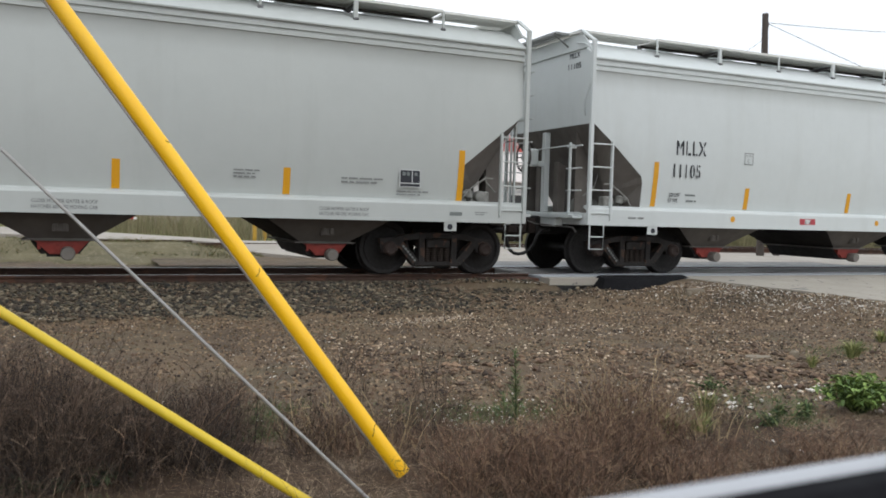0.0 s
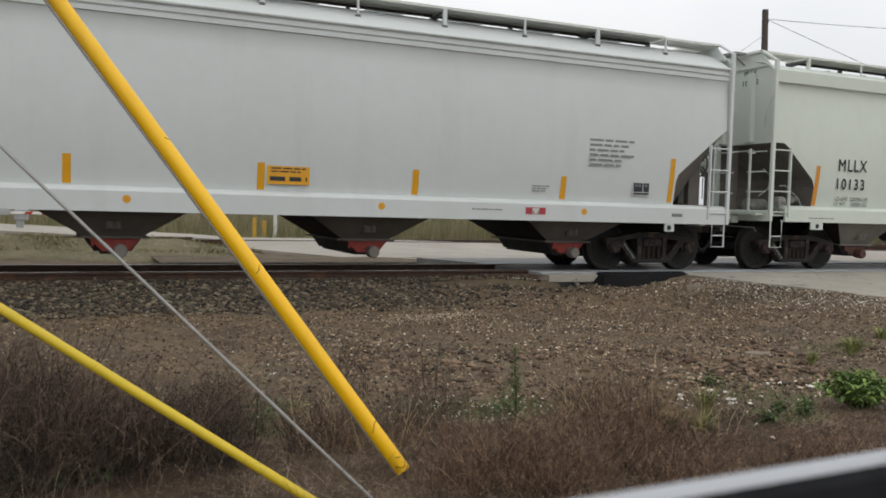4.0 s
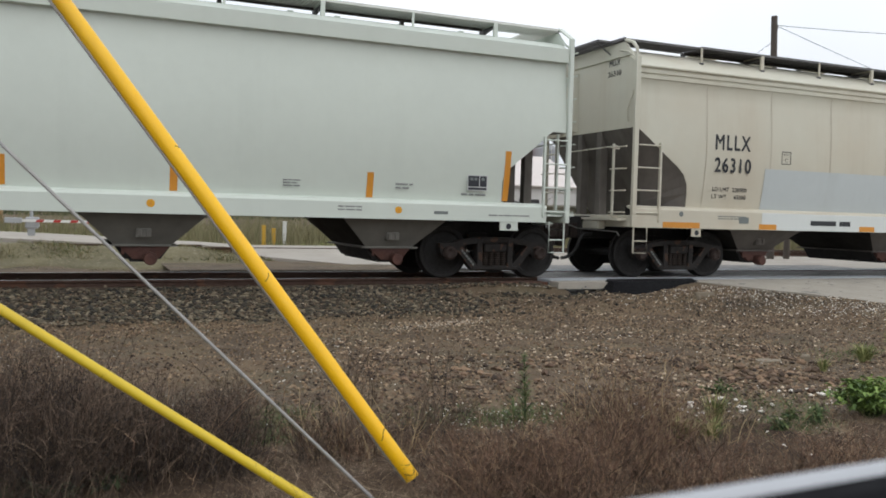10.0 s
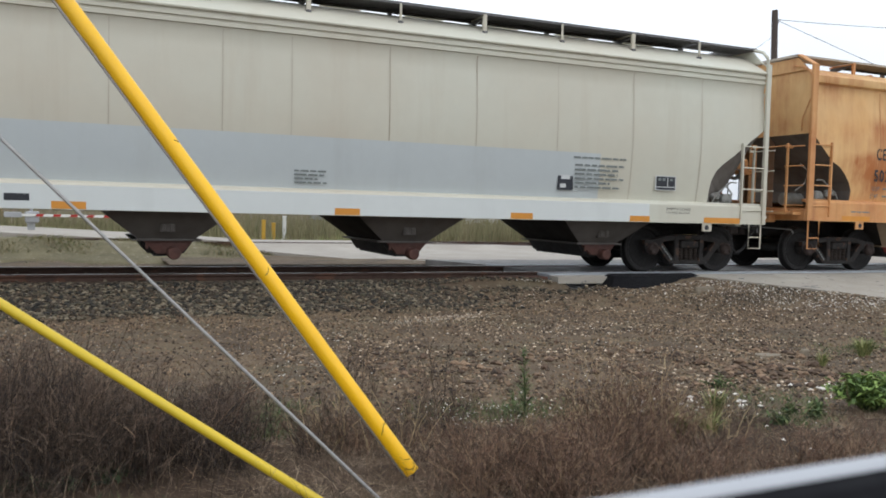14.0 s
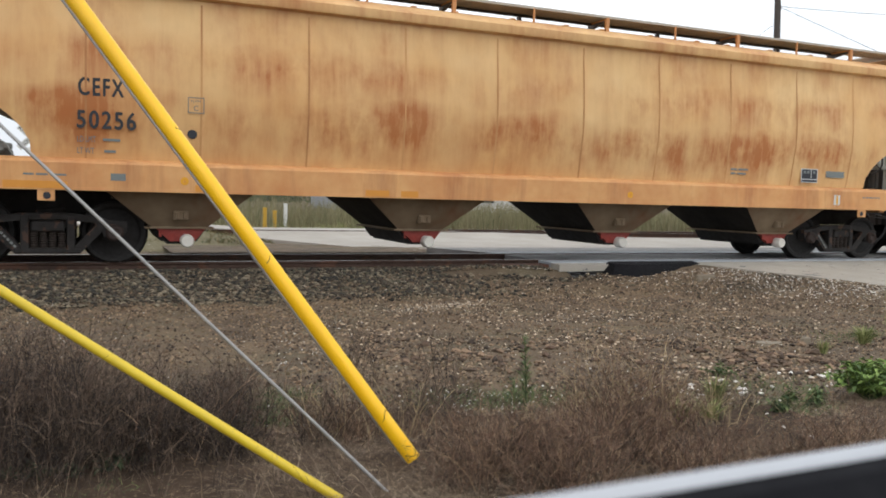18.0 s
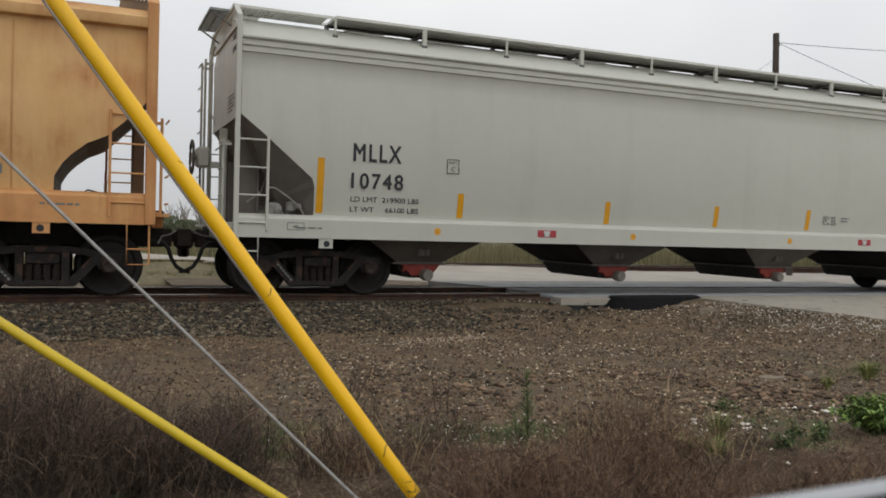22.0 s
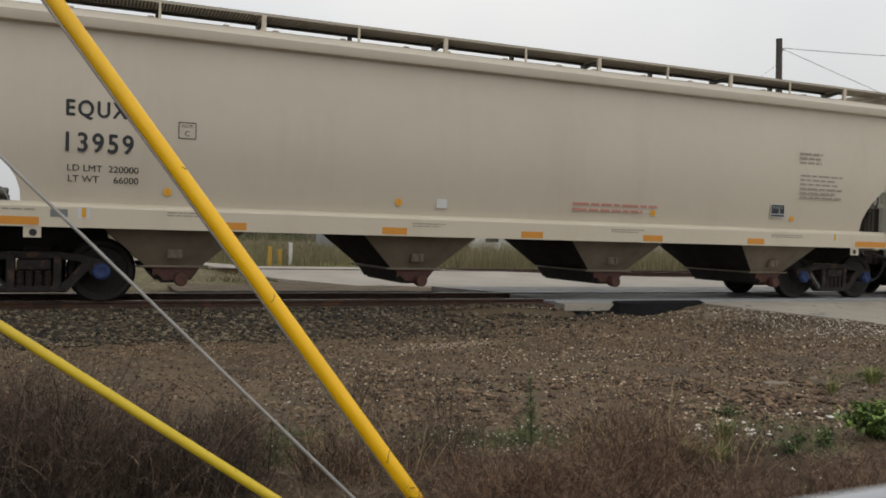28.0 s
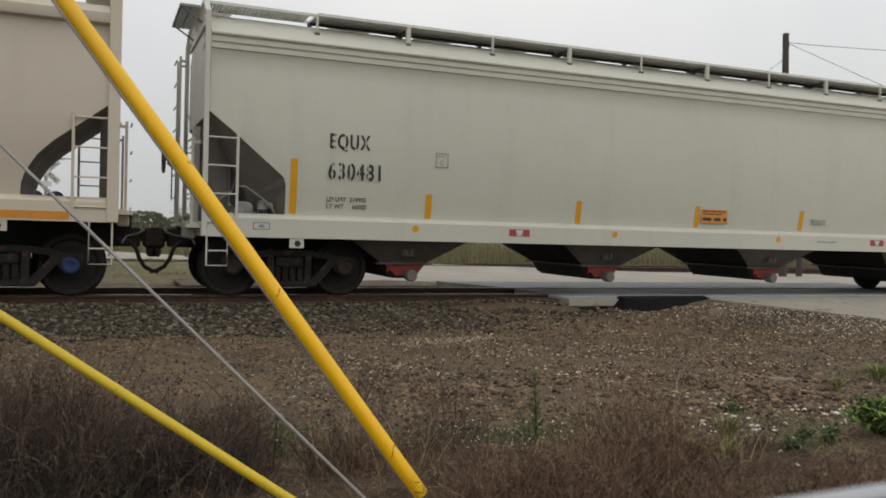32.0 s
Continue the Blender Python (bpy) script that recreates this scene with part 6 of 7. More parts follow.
        part("scuff_mark", Build().tube(pts, 0.0022, 5), M_SCUFF, g, "black scuff mark")
    return t


foot1, head1 = ray_point(0.393, -0.346, 4.0), ray_point(-0.0832, 0.2944, 4.7)
guy("guy_guard", "bright yellow plastic guard over a slanting guy wire", foot1, head1, 0.0405, M_YELLOW, [(0.28, 0.2, 2.0), (1.3, 0.9, 1.9), (0.04, 0.5, 2.2), (0.09, 0.9, 1.5), (2.1, 0.4, 1.0)])
foot2, head2 = ray_point(0.4216, -0.4811, 3.43), ray_point(-0.2061, -0.027, 4.4)
guy("guy_guard", "faded yellow plastic guard on a low slanting guy wire", foot2, head2, 0.0225, M_YELLOWP, strand=False)
foot3, head3 = ray_point(0.3846, -0.4135, 3.6), ray_point(-0.2054, 0.1837, 4.6)
t = thing("guy_wire", "bare grey galvanised guy wire slanting to the ground", "guy wire")
part("strand", Build().tube([foot3, head3], 0.0085, 8), M_CABLE, t)
part("anchor_eye", Build().tube([foot3 + Vector((0.03 * math.cos(k), 0, 0.03 * math.sin(k) - 0.02)) for k in [j * math.tau / 10 for j in range(11)]], 0.008, 6), M_STEELD, t)

# ---- window sill of the parked vehicle ----
M_CARPAINT = material("silver_car_paint", srgb(180, 182, 186), srgb(168, 170, 174), rough=0.5, metal=0.4, scale=2, grain=0.02, coat=0.2)
M_RUBBER = material("black_window_rubber", srgb(16, 16, 20), srgb(11, 11, 14), rough=0.9, scale=5, grain=0.05, gloss=0.15)
door = thing("car_door", "silver car door with a black rubber window seal", "car door")
da, db = Vector((0.381, 0.528, 0.004)), Vector((0.709, 0.544, 0.004))
dd = (db - da).normalized()
dn = Vector((-dd.y, dd.x, 0))
DT = Matrix(((dd.x, dn.x, 0, da.x), (dd.y, dn.y, 0, da.y), (0, 0, 1, da.z), (0, 0, 0, 1)))
for nm, b, m, lab in (
        ("outer_panel", Build().prism([(0.0, 0.885), (0.022, 0.878), (0.06, 0.82), (0.085, 0.6), (0.08, 0.25), (0.03, 0.02), (0.0, 0.02), (0.05, 0.25), (0.055, 0.6), (0.03, 0.8), (-0.01, 0.86)], "x", -0.75, 0.62), M_CARPAINT, "silver painted door skin"),
        ("belt_trim", Build().prism([(-0.015 + 0.015 * math.cos(math.pi * k / 14), 0.882 + 0.020 * math.sin(math.pi * k / 14)) for k in range(15)], "x", -0.76, 0.63), M_CARPAINT, "bright belt moulding"),
        ("window_seal", Build().prism([(-0.030, 0.88), (-0.030, 0.896), (-0.05, 0.893), (-0.075, 0.875), (-0.10, 0.84), (-0.10, 0.1), (0.0, 0.1), (0.0, 0.84)], "x", -0.75, 0.62), M_RUBBER, "black rubber seal and inner door")):
    q = part(nm, b, m, door, lab)
    q.matrix_basis = DT

# ---- beyond the tracks ----
# crossing signal with crossbuck, flashing lamps and a lowered gate
SX, SYY = -2.0, 35.6
sig = thing("crossing_signal", "railroad crossing signal with crossbuck, red lamps and lowered gate", "crossing signal", (SX, SYY, -0.25))
part("mast", Build().tube([(0, 0, 0.6), (0, 0, 4.15)], 0.06, 12).lathe([(0.075, 4.1), (0.09, 4.14), (0.09, 4.35), (0.05, 4.42)], "z", n=12), M_SILVER, sig)
part("pedestal", Build().box(-0.28, 0.28, -0.28, 0.28, 0, 0.10, 0.02).box(-0.13, 0.13, -0.13, 0.13, 0.1, 0.55, 0.02).box(-0.2, 0.28, -0.28, 0.05, 0.42, 0.85, 0.04), M_SILVER, sig)
for a, words in ((42, "RAILROAD"), (-42, "CROSSING")):
    T = Matrix.Translation((0, -0.09 - (0.02 if a > 0 else 0), 3.20)) @ Matrix.Rotation(radians(a), 4, "Y")
    blade = part("crossbuck_blade", Build().box(-0.62, 0.62, -0.006, 0.006, -0.115, 0.115, 0.004), M_WHITE, sig, "white crossbuck blade")
    blade.matrix_basis = T
    for half, x0 in ((words[:4], -0.56), (words[4:], 0.14)):
        lettering(half, M_BLACK, blade, x0, -0.008, -0.07, 0.14, 0.42, bold=0.02)
part("sign_plate", Build().box(-0.2, 0.2, -0.085, -0.075, 2.62, 2.82), M_WHITE, sig)
part("lamp_arm", Build().tube([(-0.42, -0.03, 2.15), (0.42, -0.03, 2.15)], 0.03, 8).box(-0.32, 0.32, -0.06, -0.05, 1.55, 1.78), M_SILVER, sig)
part("bell", Build().tube([(0, 0, 3.6), (0.7, -0.05, 3.72)], 0.025, 6).box(0.45, 0.9, -0.1, 0.0, 3.70, 3.74), M_SILVER, sig)
for s, m in ((-1, M_LAMP), (1, M_LENS)):
    disc = part("lamp_hood", Build().lathe([(0.30, -0.10), (0.30, -0.07), (0.16, -0.07), (0.16, -0.0)], "y", (s * 0.36, 0, 2.15), 24).tube([(s * 0.36, -0.1, 2.30), (s * 0.36, -0.3, 2.28)], 0.06, 8), M_BLACK, sig, "black lamp background")
    part("lens", Build().lathe([(0.11, -0.13), (0.09, -0.15)], "y", (s * 0.36, 0, 2.15), 18), m, disc, "red signal lens")
arm = part("gate_arm", Build().box(-0.4, 4.16, -0.36, -0.31, 0.66, 0.76, 0.006), M_WHITE, sig, "white gate arm with red stripes")
for i in range(7):
    x = 0.15 + i * 0.6
    part("stripe", Build().prism([(x, 0.662), (x + 0.26, 0.662), (x + 0.32, 0.758), (x + 0.06, 0.758)], "y", -0.364, -0.361), M_RED, arm)
part("counterweight", Build().box(-0.9, -0.3, -0.42, -0.26, 0.62, 0.82, 0.02), M_SILVER, sig)

# low posts at the pale road's edge
for x, y, h, m, lab in ((5.55, 28.6, 0.82, M_POSTY, "short faded yellow marker post in dry grass"), (5.95, 28.9, 0.72, M_POSTY, "short faded yellow marker post in dry grass"), (6.55, 29.9, 0.95, M_WHITE, "slim white marker post in dry grass")):
    tagged(part("marker_post", Build().box(-0.06, 0.06, -0.05, 0.05, -0.1, h, 0.01).box(-0.07, 0.07, -0.06, 0.06, h - 0.06, h, 0.01), m, None, at=(x, y, -0.24)), lab, "post", "marker posts")

# utility pole with wires and a stub post
px, py = 22.1, 22.3
pole = thing("utility_pole", "tall weathered wooden utility pole carrying wires", "utility pole", (px, py, -0.28))
part("shaft", Build().tube([(0, 0, 0), (-0.12, 0, 4), (-0.27, 0, 8.56)], 0.135, 14, r_end=0.105), M_WOODPOLE, pole)
part("insulator", Build().lathe([(0.03, 0), (0.05, 0.04), (0.03, 0.08), (0.05, 0.12), (0.02, 0.15)], "z", (-0.19, -0.05, 8.10), 10).tube([(-0.26, -0.05, 8.1), (-0.19, -0.05, 8.1)], 0.015, 6), M_STEELD, pole)


def wire(a, b, sag, r=0.012):
    a, b = Vector(a), Vector(b)
    return Build().tube([a.lerp(b, i / 16) - Vector((0, 0, sag * 4 * (i / 16) * (1 - i / 16))) for i in range(17)], r, 5)


part("wire", wire((-0.19, -0.05, 8.24), (22.9, 2.95, 11.0), 0.25, 0.010), M_WIRE, pole, "thin dark overhead wire")
part("wire", wire((-0.19, -0.05, 8.22), (18.3, -1.05, 3.9), 0.12, 0.009), M_WIRE, pole, "thin dark overhead wire")
part("wire", wire((-0.25, 0, 7.7), (-7.5, 8.0, 0.1), 0.02, 0.006), M_WIRE, pole, "thin grey guy wire")
tagged(part("stub_post", Build().tube([(0, 0, 0), (0, 0, 2.2)], 0.11, 12), M_WOODPOLE, None, at=(22.95, 22.4, -0.28)), "short weathered wooden stub post beside the utility pole", "post")

# far buildings beyond the pale road
M_WALLW = material("white_metal_siding", srgb(206, 204, 200), srgb(188, 186, 182), rough=0.7, scale=0.5, stretch=(8, 1, 0.5), grain=0.05)
M_WALLG = material("grey_metal_siding", srgb(150, 152, 154), srgb(130, 132, 134), rough=0.7, scale=0.5, stretch=(8, 1, 0.5), grain=0.05)
M_ROOFP = material("pale_metal_roof", srgb(214, 206, 200), srgb(200, 190, 184), rough=0.6, scale=0.4, grain=0.04)
M_OPEN = material("dark_doorway_panel", srgb(66, 66, 66), srgb(50, 50, 50), rough=0.8)


def shed(name, label, x0, x1, y0, y1, eave, ridge, wall, roof, doors, gable="x", group=""):
    h = thing(name, label, "building", (0, 0, -0.45), group)
    if gable == "x":       # ridge runs along x
        ym = (y0 + y1) / 2
        w = part("wall", Build().prism([(y0, 0), (y1, 0), (y1, eave), (ym, ridge - 0.1), (y0, eave)], "x", x0, x1), wall, h)
        r = Build().prism([(y0 - 0.5, eave - 0.16), (ym, ridge), (y1 + 0.5, eave - 0.16), (y1 + 0.5, eave - 0.02), (ym, ridge + 0.14), (y0 - 0.5, eave - 0.02)], "x", x0 - 0.5, x1 + 0.5)
    else:
        xm = (x0 + x1) / 2
        w = part("wall", Build().prism([(x0, 0), (x1, 0), (x1, eave), (xm, ridge - 0.1), (x0, eave)], "y", y0, y1), wall, h)
        r = Build().prism([(x0 - 0.4, eave - 0.16), (xm, ridge), (x1 + 0.4, eave - 0.16), (x1 + 0.4, eave - 0.02), (xm, ridge + 0.14), (x0 - 0.4, eave - 0.02)], "y", y0 - 0.4, y1 + 0.4)
    part("roof", r, roof, h)
    for a, b, z0, z1 in doors:
        # Solid dark panel stands in for the unlit inside of a doorway.
        d = part("door", Build().box(a, b, y0 - 0.06, y0 - 0.01, z0, z1, 0.02), M_OPEN, w, "solid dark panel in place of an open doorway")
        part("door_frame", Build().box(a - 0.1, a, y0 - 0.1, y0 - 0.01, z0, z1 + 0.1).box(b, b + 0.1, y0 - 0.1, y0 - 0.01, z0, z1 + 0.1).box(a, b, y0 - 0.1, y0 - 0.01, z1, z1 + 0.1), M_WALLW, d)
    return h


shed("warehouse", "long white warehouse with a pale metal roof", 31.5, 50, 78, 96, 4.9, 8.6, M_WALLW, M_ROOFP, ((33, 35.5, 0, 3.2), (37.5, 39, 1, 2.6), (42, 44.5, 0, 3.4)))
shed("storage_shed", "grey gabled storage shed among bushes", 22.0, 27.6, 76, 88, 5.0, 7.3, M_WALLG, M_ROOFP, ((23.2, 24.6, 0, 2.4),), "y")
M_BRICKR = material("faded_red_tank_paint", srgb(186, 84, 76), srgb(160, 70, 64), rough=0.7, scale=0.6, contrast=0.8)
for i, (x, m, lab) in enumerate(((55.5, M_BRICKR, "tall faded red storage tank behind the warehouse"), (59.5, M_WALLG, "tall grey storage silo behind the warehouse"))):
    tk = thing("storage_tank", lab, "storage tank", (x, 104, -0.45))
    part("tank_shell", Build().lathe([(2.2, 0), (2.2, 11), (1.9, 11.6), (0.3, 12.4)], "z", n=28), m, tk)
    part("ladder", Build().box(-0.25, -0.2, -2.42, -2.36, 0, 11.4).box(0.2, 0.25, -2.42, -2.36, 0, 11.4).box(-0.25, 0.25, -2.3, -2.2, 10.9, 11.0), M_WHITE, tk)
# yellow machinery and a parked load far to the left of the signal
M_MACH = material("yellow_machine_paint", srgb(178, 140, 84), srgb(140, 104, 66), rough=0.6, scale=1.2, contrast=0.9)
stack = thing("stacked_pipe_rack", "yellow-brown stacked steel pipes on a far yard", "pipe stack", (-9.0, 70, -0.45))
for i in range(4):
    for j in range(4 - i % 2):
        part("pipe", Build().tube([(-3.5, j * 0.6 + 0.3 * (i % 2), 0.3 + i * 0.5), (3.0, j * 0.6 + 0.3 * (i % 2), 0.3 + i * 0.5)], 0.28, 12), M_MACH, stack)


# ---- vegetation ----
def blades(name, count, place, height, width, mat, label, seed, bend=0.5, category="grass", segs=2):
    """Thin bent blades in one mesh of kind stuff. place(rng) gives x, y and a height factor."""
    rng = np.random.default_rng(seed)
    vs, fs, o = [], [], 0
    for _ in range(count):
        x, y, k = place(rng)
        if k <= 0:
            continue
        h = k * rng.uniform(*height)
        w = rng.uniform(*width)
        a, t = rng.uniform(0, math.tau), rng.uniform(0, math.tau)
        lean = bend * h * rng.uniform(0.1, 1.0)
        z = ground_height(x, y) - 0.02
        dx, dy = math.cos(a) * w / 2, math.sin(a) * w / 2
        for i in range(segs + 1):
            f = i / segs
            cx, cy = x + math.cos(t) * lean * f * f, y + math.sin(t) * lean * f * f
            q = 1 - 0.85 * f
            vs += [(cx - dx * q, cy - dy * q, z + h * f * (1 - 0.25 * bend * f)), (cx + dx * q, cy + dy * q, z + h * f * (1 - 0.25 * bend * f))]
        for i in range(segs):
            fs.append((o + 2 * i, o + 2 * i + 1, o + 2 * i + 3, o + 2 * i + 2))
        o += 2 * (segs + 1)
    me = bpy.data.meshes.new(name)
    me.from_pydata(vs, [], fs)
    me.materials.append(mat)
    return tagged(new(name, me), label, category, kind="stuff")


M_DRY = islands("dry_brown_grass", [srgb(86, 72, 60), srgb(107, 90, 75), srgb(68, 57, 47), srgb(125, 107, 87), srgb(94, 77, 64), srgb(55, 47, 40), srgb(78, 64, 53), srgb(144, 125, 100)], rough=0.9, bump=0)
M_TWIG = islands("dead_weed_stems", [srgb(70, 55, 46), srgb(92, 72, 61), srgb(56, 45, 38)], rough=0.9, bump=0)
M_GREEN = islands("green_weeds", [srgb(84, 101, 57), srgb(66, 86, 47), srgb(106, 115, 69), srgb(57, 76, 43)], rough=0.8, bump=0)
M_LEAF = islands("bright_green_leaf", [srgb(112, 138, 62), srgb(94, 118, 54), srgb(130, 152, 76), srgb(76, 98, 46)], rough=0.6, bump=0)
M_TALL = islands("tall_dry_reed", [srgb(128, 122, 90), srgb(116, 113, 80), srgb(138, 131, 99), srgb(104, 104, 72), srgb(120, 111, 83)], rough=0.9, bump=0)
M_TALLG = islands("half_green_grass", [srgb(128, 138, 84), srgb(150, 150, 104), srgb(108, 122, 72), srgb(164, 158, 116)], rough=0.9, bump=0)


def weed_edge(x):
    """How far towards the track the dry weeds reach."""
    e = ((-9, 7.0), (-0.3, 6.5), (0.15, 5.9), (0.6, 5.6), (1.0, 5.5), (1.35, 5.3), (1.5, 5.7), (1.9, 5.7), (2.3, 5.2), (3.0, 4.9), (3.4, 5.0), (3.9, 5.0), (4.3, 4.6), (12, 4.2))
    for (p, q), (r, w) in zip(e, e[1:]):
        if x < r:
            break
    return q + (w - q) * max(0, (x - p) / (r - p)) + 0.3 * noise.noise(Vector((x * 0.9, 3, 0))) + 0.3 * noise.noise(Vector((x * 2.2, 5, 0)))


def weed_height(x, y):
    """Weed height by bearing from the eye, set so the tops fit the camera's view: tall and dark beside the guy wires,
    low around their feet, tall again further along; lower towards the gravel.
    """
    fall = ((-0.6, 0.150), (-0.08, 0.164), (0.01, 0.190), (0.064, 0.210), (0.107, 0.224), (0.158, 0.200), (0.2, 0.240), (0.24, 0.245), (0.265, 0.228), (0.31, 0.240), (0.38, 0.268), (0.43, 0.225), (0.5, 0.25),
            (0.56, 0.262), (0.62, 0.255), (0.70, 0.222), (0.75, 0.24), (0.79, 0.285), (0.86, 0.305), (0.95, 0.31), (1.05, 0.305), (1.2, 0.296), (2.5, 0.285))
    a, c = x / max(y, 0.5), 0.27
    for (p, q), (r, w) in zip(fall, fall[1:]):
        if a < r:
            c = q + (w - q) * max(0, (a - p) / (r - p))
            break
    return max(0.05, min(0.72, 1.43 - c * y))


# dead leaf litter under the weeds; its dark tone also stands in for deep shade
M_LITTER = material("dead_leaf_litter", srgb(92, 76, 62), srgb(47, 39, 33), rough=1.0, gloss=0.1, scale=4, contrast=1.2, bump=1.0, bump_scale=45, grain=0.3, spot=srgb(142, 124, 100), spot_scale=50, spot_at=0.64)
lx, ly = steps(-6 , 10.5, 0.14), steps(0.6, 8.0, 0.14)
lb, ln = Build(), len(lx)
lb.v = [(x, y, ground_height(x, y) + (0.035 if 2.0 + 0.8 * noise.noise(Vector((x * 0.8, 9, y))) < y < weed_edge(x) - 0.45 + 0.5 * noise.noise(Vector((x * 2.6, y * 2.6, 4))) else -0.05) + 0.03 * noise.noise(Vector((x * 5, y * 5, 2)))) for y in ly for x in lx]
lb.f = [(j * ln + i, j * ln + i + 1, (j + 1) * ln + i + 1, (j + 1) * ln + i) for j in range(len(ly) - 1) for i in range(ln - 1)]
lb.smooth = [True] * len(lb.f)
tagged(part("leaf_litter", lb, M_LITTER), "brown dead leaf litter under the verge weeds", "leaf litter", kind="stuff")

M_STRAW = islands("grey_straw", [srgb(136, 118, 96), srgb(109, 93, 77), srgb(160, 141, 115), srgb(88, 74, 62), srgb(123, 103, 86), srgb(176, 156, 129)], rough=0.9, bump=0)
M_THICK = islands("dark_dead_stems", [srgb(57, 47, 40), srgb(78, 64, 55), srgb(42, 36, 32), srgb(101, 85, 72), srgb(65, 54, 45), srgb(128, 109, 91)], rough=0.95, bump=0)
M_REDDY = islands("reddish_dead_stems", [srgb(105, 82, 67), srgb(80, 62, 52), srgb(129, 105, 85), srgb(58, 48, 39), srgb(111, 84, 68), srgb(152, 127, 100)], rough=0.95, bump=0)
# Darker stem tones that stand in for deep shade at the thicket's foot.
M_DARKSTEM = islands("shade_toned_stems", [srgb(46, 38, 33), srgb(61, 51, 43), srgb(36, 31, 27), srgb(74, 61, 52)], rough=0.95, bump=0)
M_STALK = islands("pale_dead_stalk", [srgb(158, 139, 106), srgb(134, 115, 88), srgb(178, 158, 122)], rough=0.9, bump=0)


def straw_mat(rng):
    """Flattened straw in front of the weeds, thickest round the feet of the guy wires."""
    x, y = -0.6 + 7.6 * rng.random() ** 1.35, 3.3 + 1.5 * rng.random() ** 1.2
    d = 0.75 + 0.6 * noise.noise(Vector((x * 1.4, y * 1.4, 16))) - (0.75 if x < 0.25 * y - 0.35 else 0.4 if x > 0.77 * y else 0)
    return x, y, (1 if rng.random() < d and y < weed_edge(x) else 0)


blades("dry_grass", 46000, straw_mat, (0.08, 0.22), (0.0025, 0.005), M_STRAW, "flattened grey straw on the verge", 12, bend=2.7, segs=4)


def near_weeds(rng):
    x = rng.uniform(-2.6, 8.8)
    y = 3.0 + (weed_edge(x) - 3.0) * rng.random() ** 0.8
    d = 0.4 + 1.3 * noise.noise(Vector((x * 1.1, y * 1.1, 6))) + (0.1 if x < 0.9 else -0.6 if x > 0.78 * y else 0)
    return x, y, (0 if rng.random() > d else weed_height(x, y) * rng.uniform(0.3, 0.9))


blades("dry_grass", 13000, near_weeds, (0.7, 1.0), (0.0022, 0.0048), M_DRY, "tangled dry brown grass on the verge", 11, bend=1.1, segs=4)


def tangle(name, bushes, label, seed, mat, stems=40, twigs_each=5, width=(0.0018, 0.0042), lean=(0.05, 0.75), curl=0.2, drift=0.0):
    """Wiry dead bushes: wandering stems and side twigs as thin ribbons, in one mesh of kind stuff. Bushes: x, y, height, spread."""
    rng = np.random.default_rng(seed)
    vs, fs, o = [], [], 0

    def wander(start, way, step, k, bend_):
        pts, p, d = [start], start, way
        for _ in range(k - 1):
            d = d + rng.normal(0, bend_, d.shape)
            d[:, 2] -= 0.04
            d = d / np.linalg.norm(d, axis=1, keepdims=True)
            p = p + d * step[:, None]
            pts.append(p)
        return np.stack(pts, 1)

    for x, y, h, spread in bushes:
        z = ground_height(x, y) - 0.02
        st = np.stack([x + rng.normal(0, spread * 0.45, stems), y + rng.normal(0, spread * 0.45, stems), np.full(stems, z)], 1)
        a = rng.uniform(0, math.tau, stems)
        tip = rng.uniform(*lean, stems)
        main = wander(st, np.stack([np.cos(a) * tip + drift, np.sin(a) * tip, np.ones(stems)], 1), h * rng.uniform(0.5, 1.08, stems) / 5.4, 7, curl)
        n = stems * twigs_each
        i, k = rng.integers(0, stems, n), rng.integers(1, 7, n)
        a = rng.uniform(0, math.tau, n)
        side = wander(main[i, k], np.stack([np.cos(a), np.sin(a), rng.uniform(0.1, 1.8, n)], 1), h * rng.uniform(0.03, 0.10, n), 5, curl * 1.7)
        for pts, w in ((main, rng.uniform(*width, stems) * 1.25), (side, rng.uniform(*width, n) * 0.8)):
            m, kk = pts.shape[:2]
            d = np.gradient(pts, axis=1)
            e = np.cross(d, rng.normal(0, 1, (m, 1, 3)))
            e = e / (np.linalg.norm(e, axis=2, keepdims=True) + 1e-9) * w[:, None, None] * np.linspace(0.5, 0.2, kk)[None, :, None]
            vs.append(np.stack([pts - e, pts + e], 2).reshape(-1, 3))
            base = o + np.arange(m)[:, None] * kk * 2 + np.arange(kk - 1)[None, :] * 2
            fs.append(np.stack([base, base + 1, base + 3, base + 2], 2).reshape(-1, 4))
            o += m * kk * 2
    me = bpy.data.meshes.new(name)
    me.from_pydata(np.concatenate(vs).tolist(), [], np.concatenate(fs).tolist())
    me.materials.append(mat)
    return tagged(new(name, me), label, "dead weeds", kind="stuff")


rnd = random.Random(5)
thicket = []
while len(thicket) < 150:
    x, y = rnd.uniform(-2.6, 0.95), 4.4 + 2.2 * rnd.random() ** 1.5
    h = weed_height(x, y)
    if y < weed_edge(x) - 0.1 and h > 0.14 and noise.noise(Vector((x * 1.3, y * 1.3, 2))) > -0.25:
        thicket.append((x, y, h * rnd.uniform(0.7, 1.12), rnd.uniform(0.18, 0.32)))
tangle("dead_weeds", thicket, "dark thicket of wiry dead weeds", 61, M_THICK, 46, 6, lean=(0.02, 0.3), curl=0.14, drift=0.12)
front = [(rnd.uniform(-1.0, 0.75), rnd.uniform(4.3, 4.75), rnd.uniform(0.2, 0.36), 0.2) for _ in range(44)]
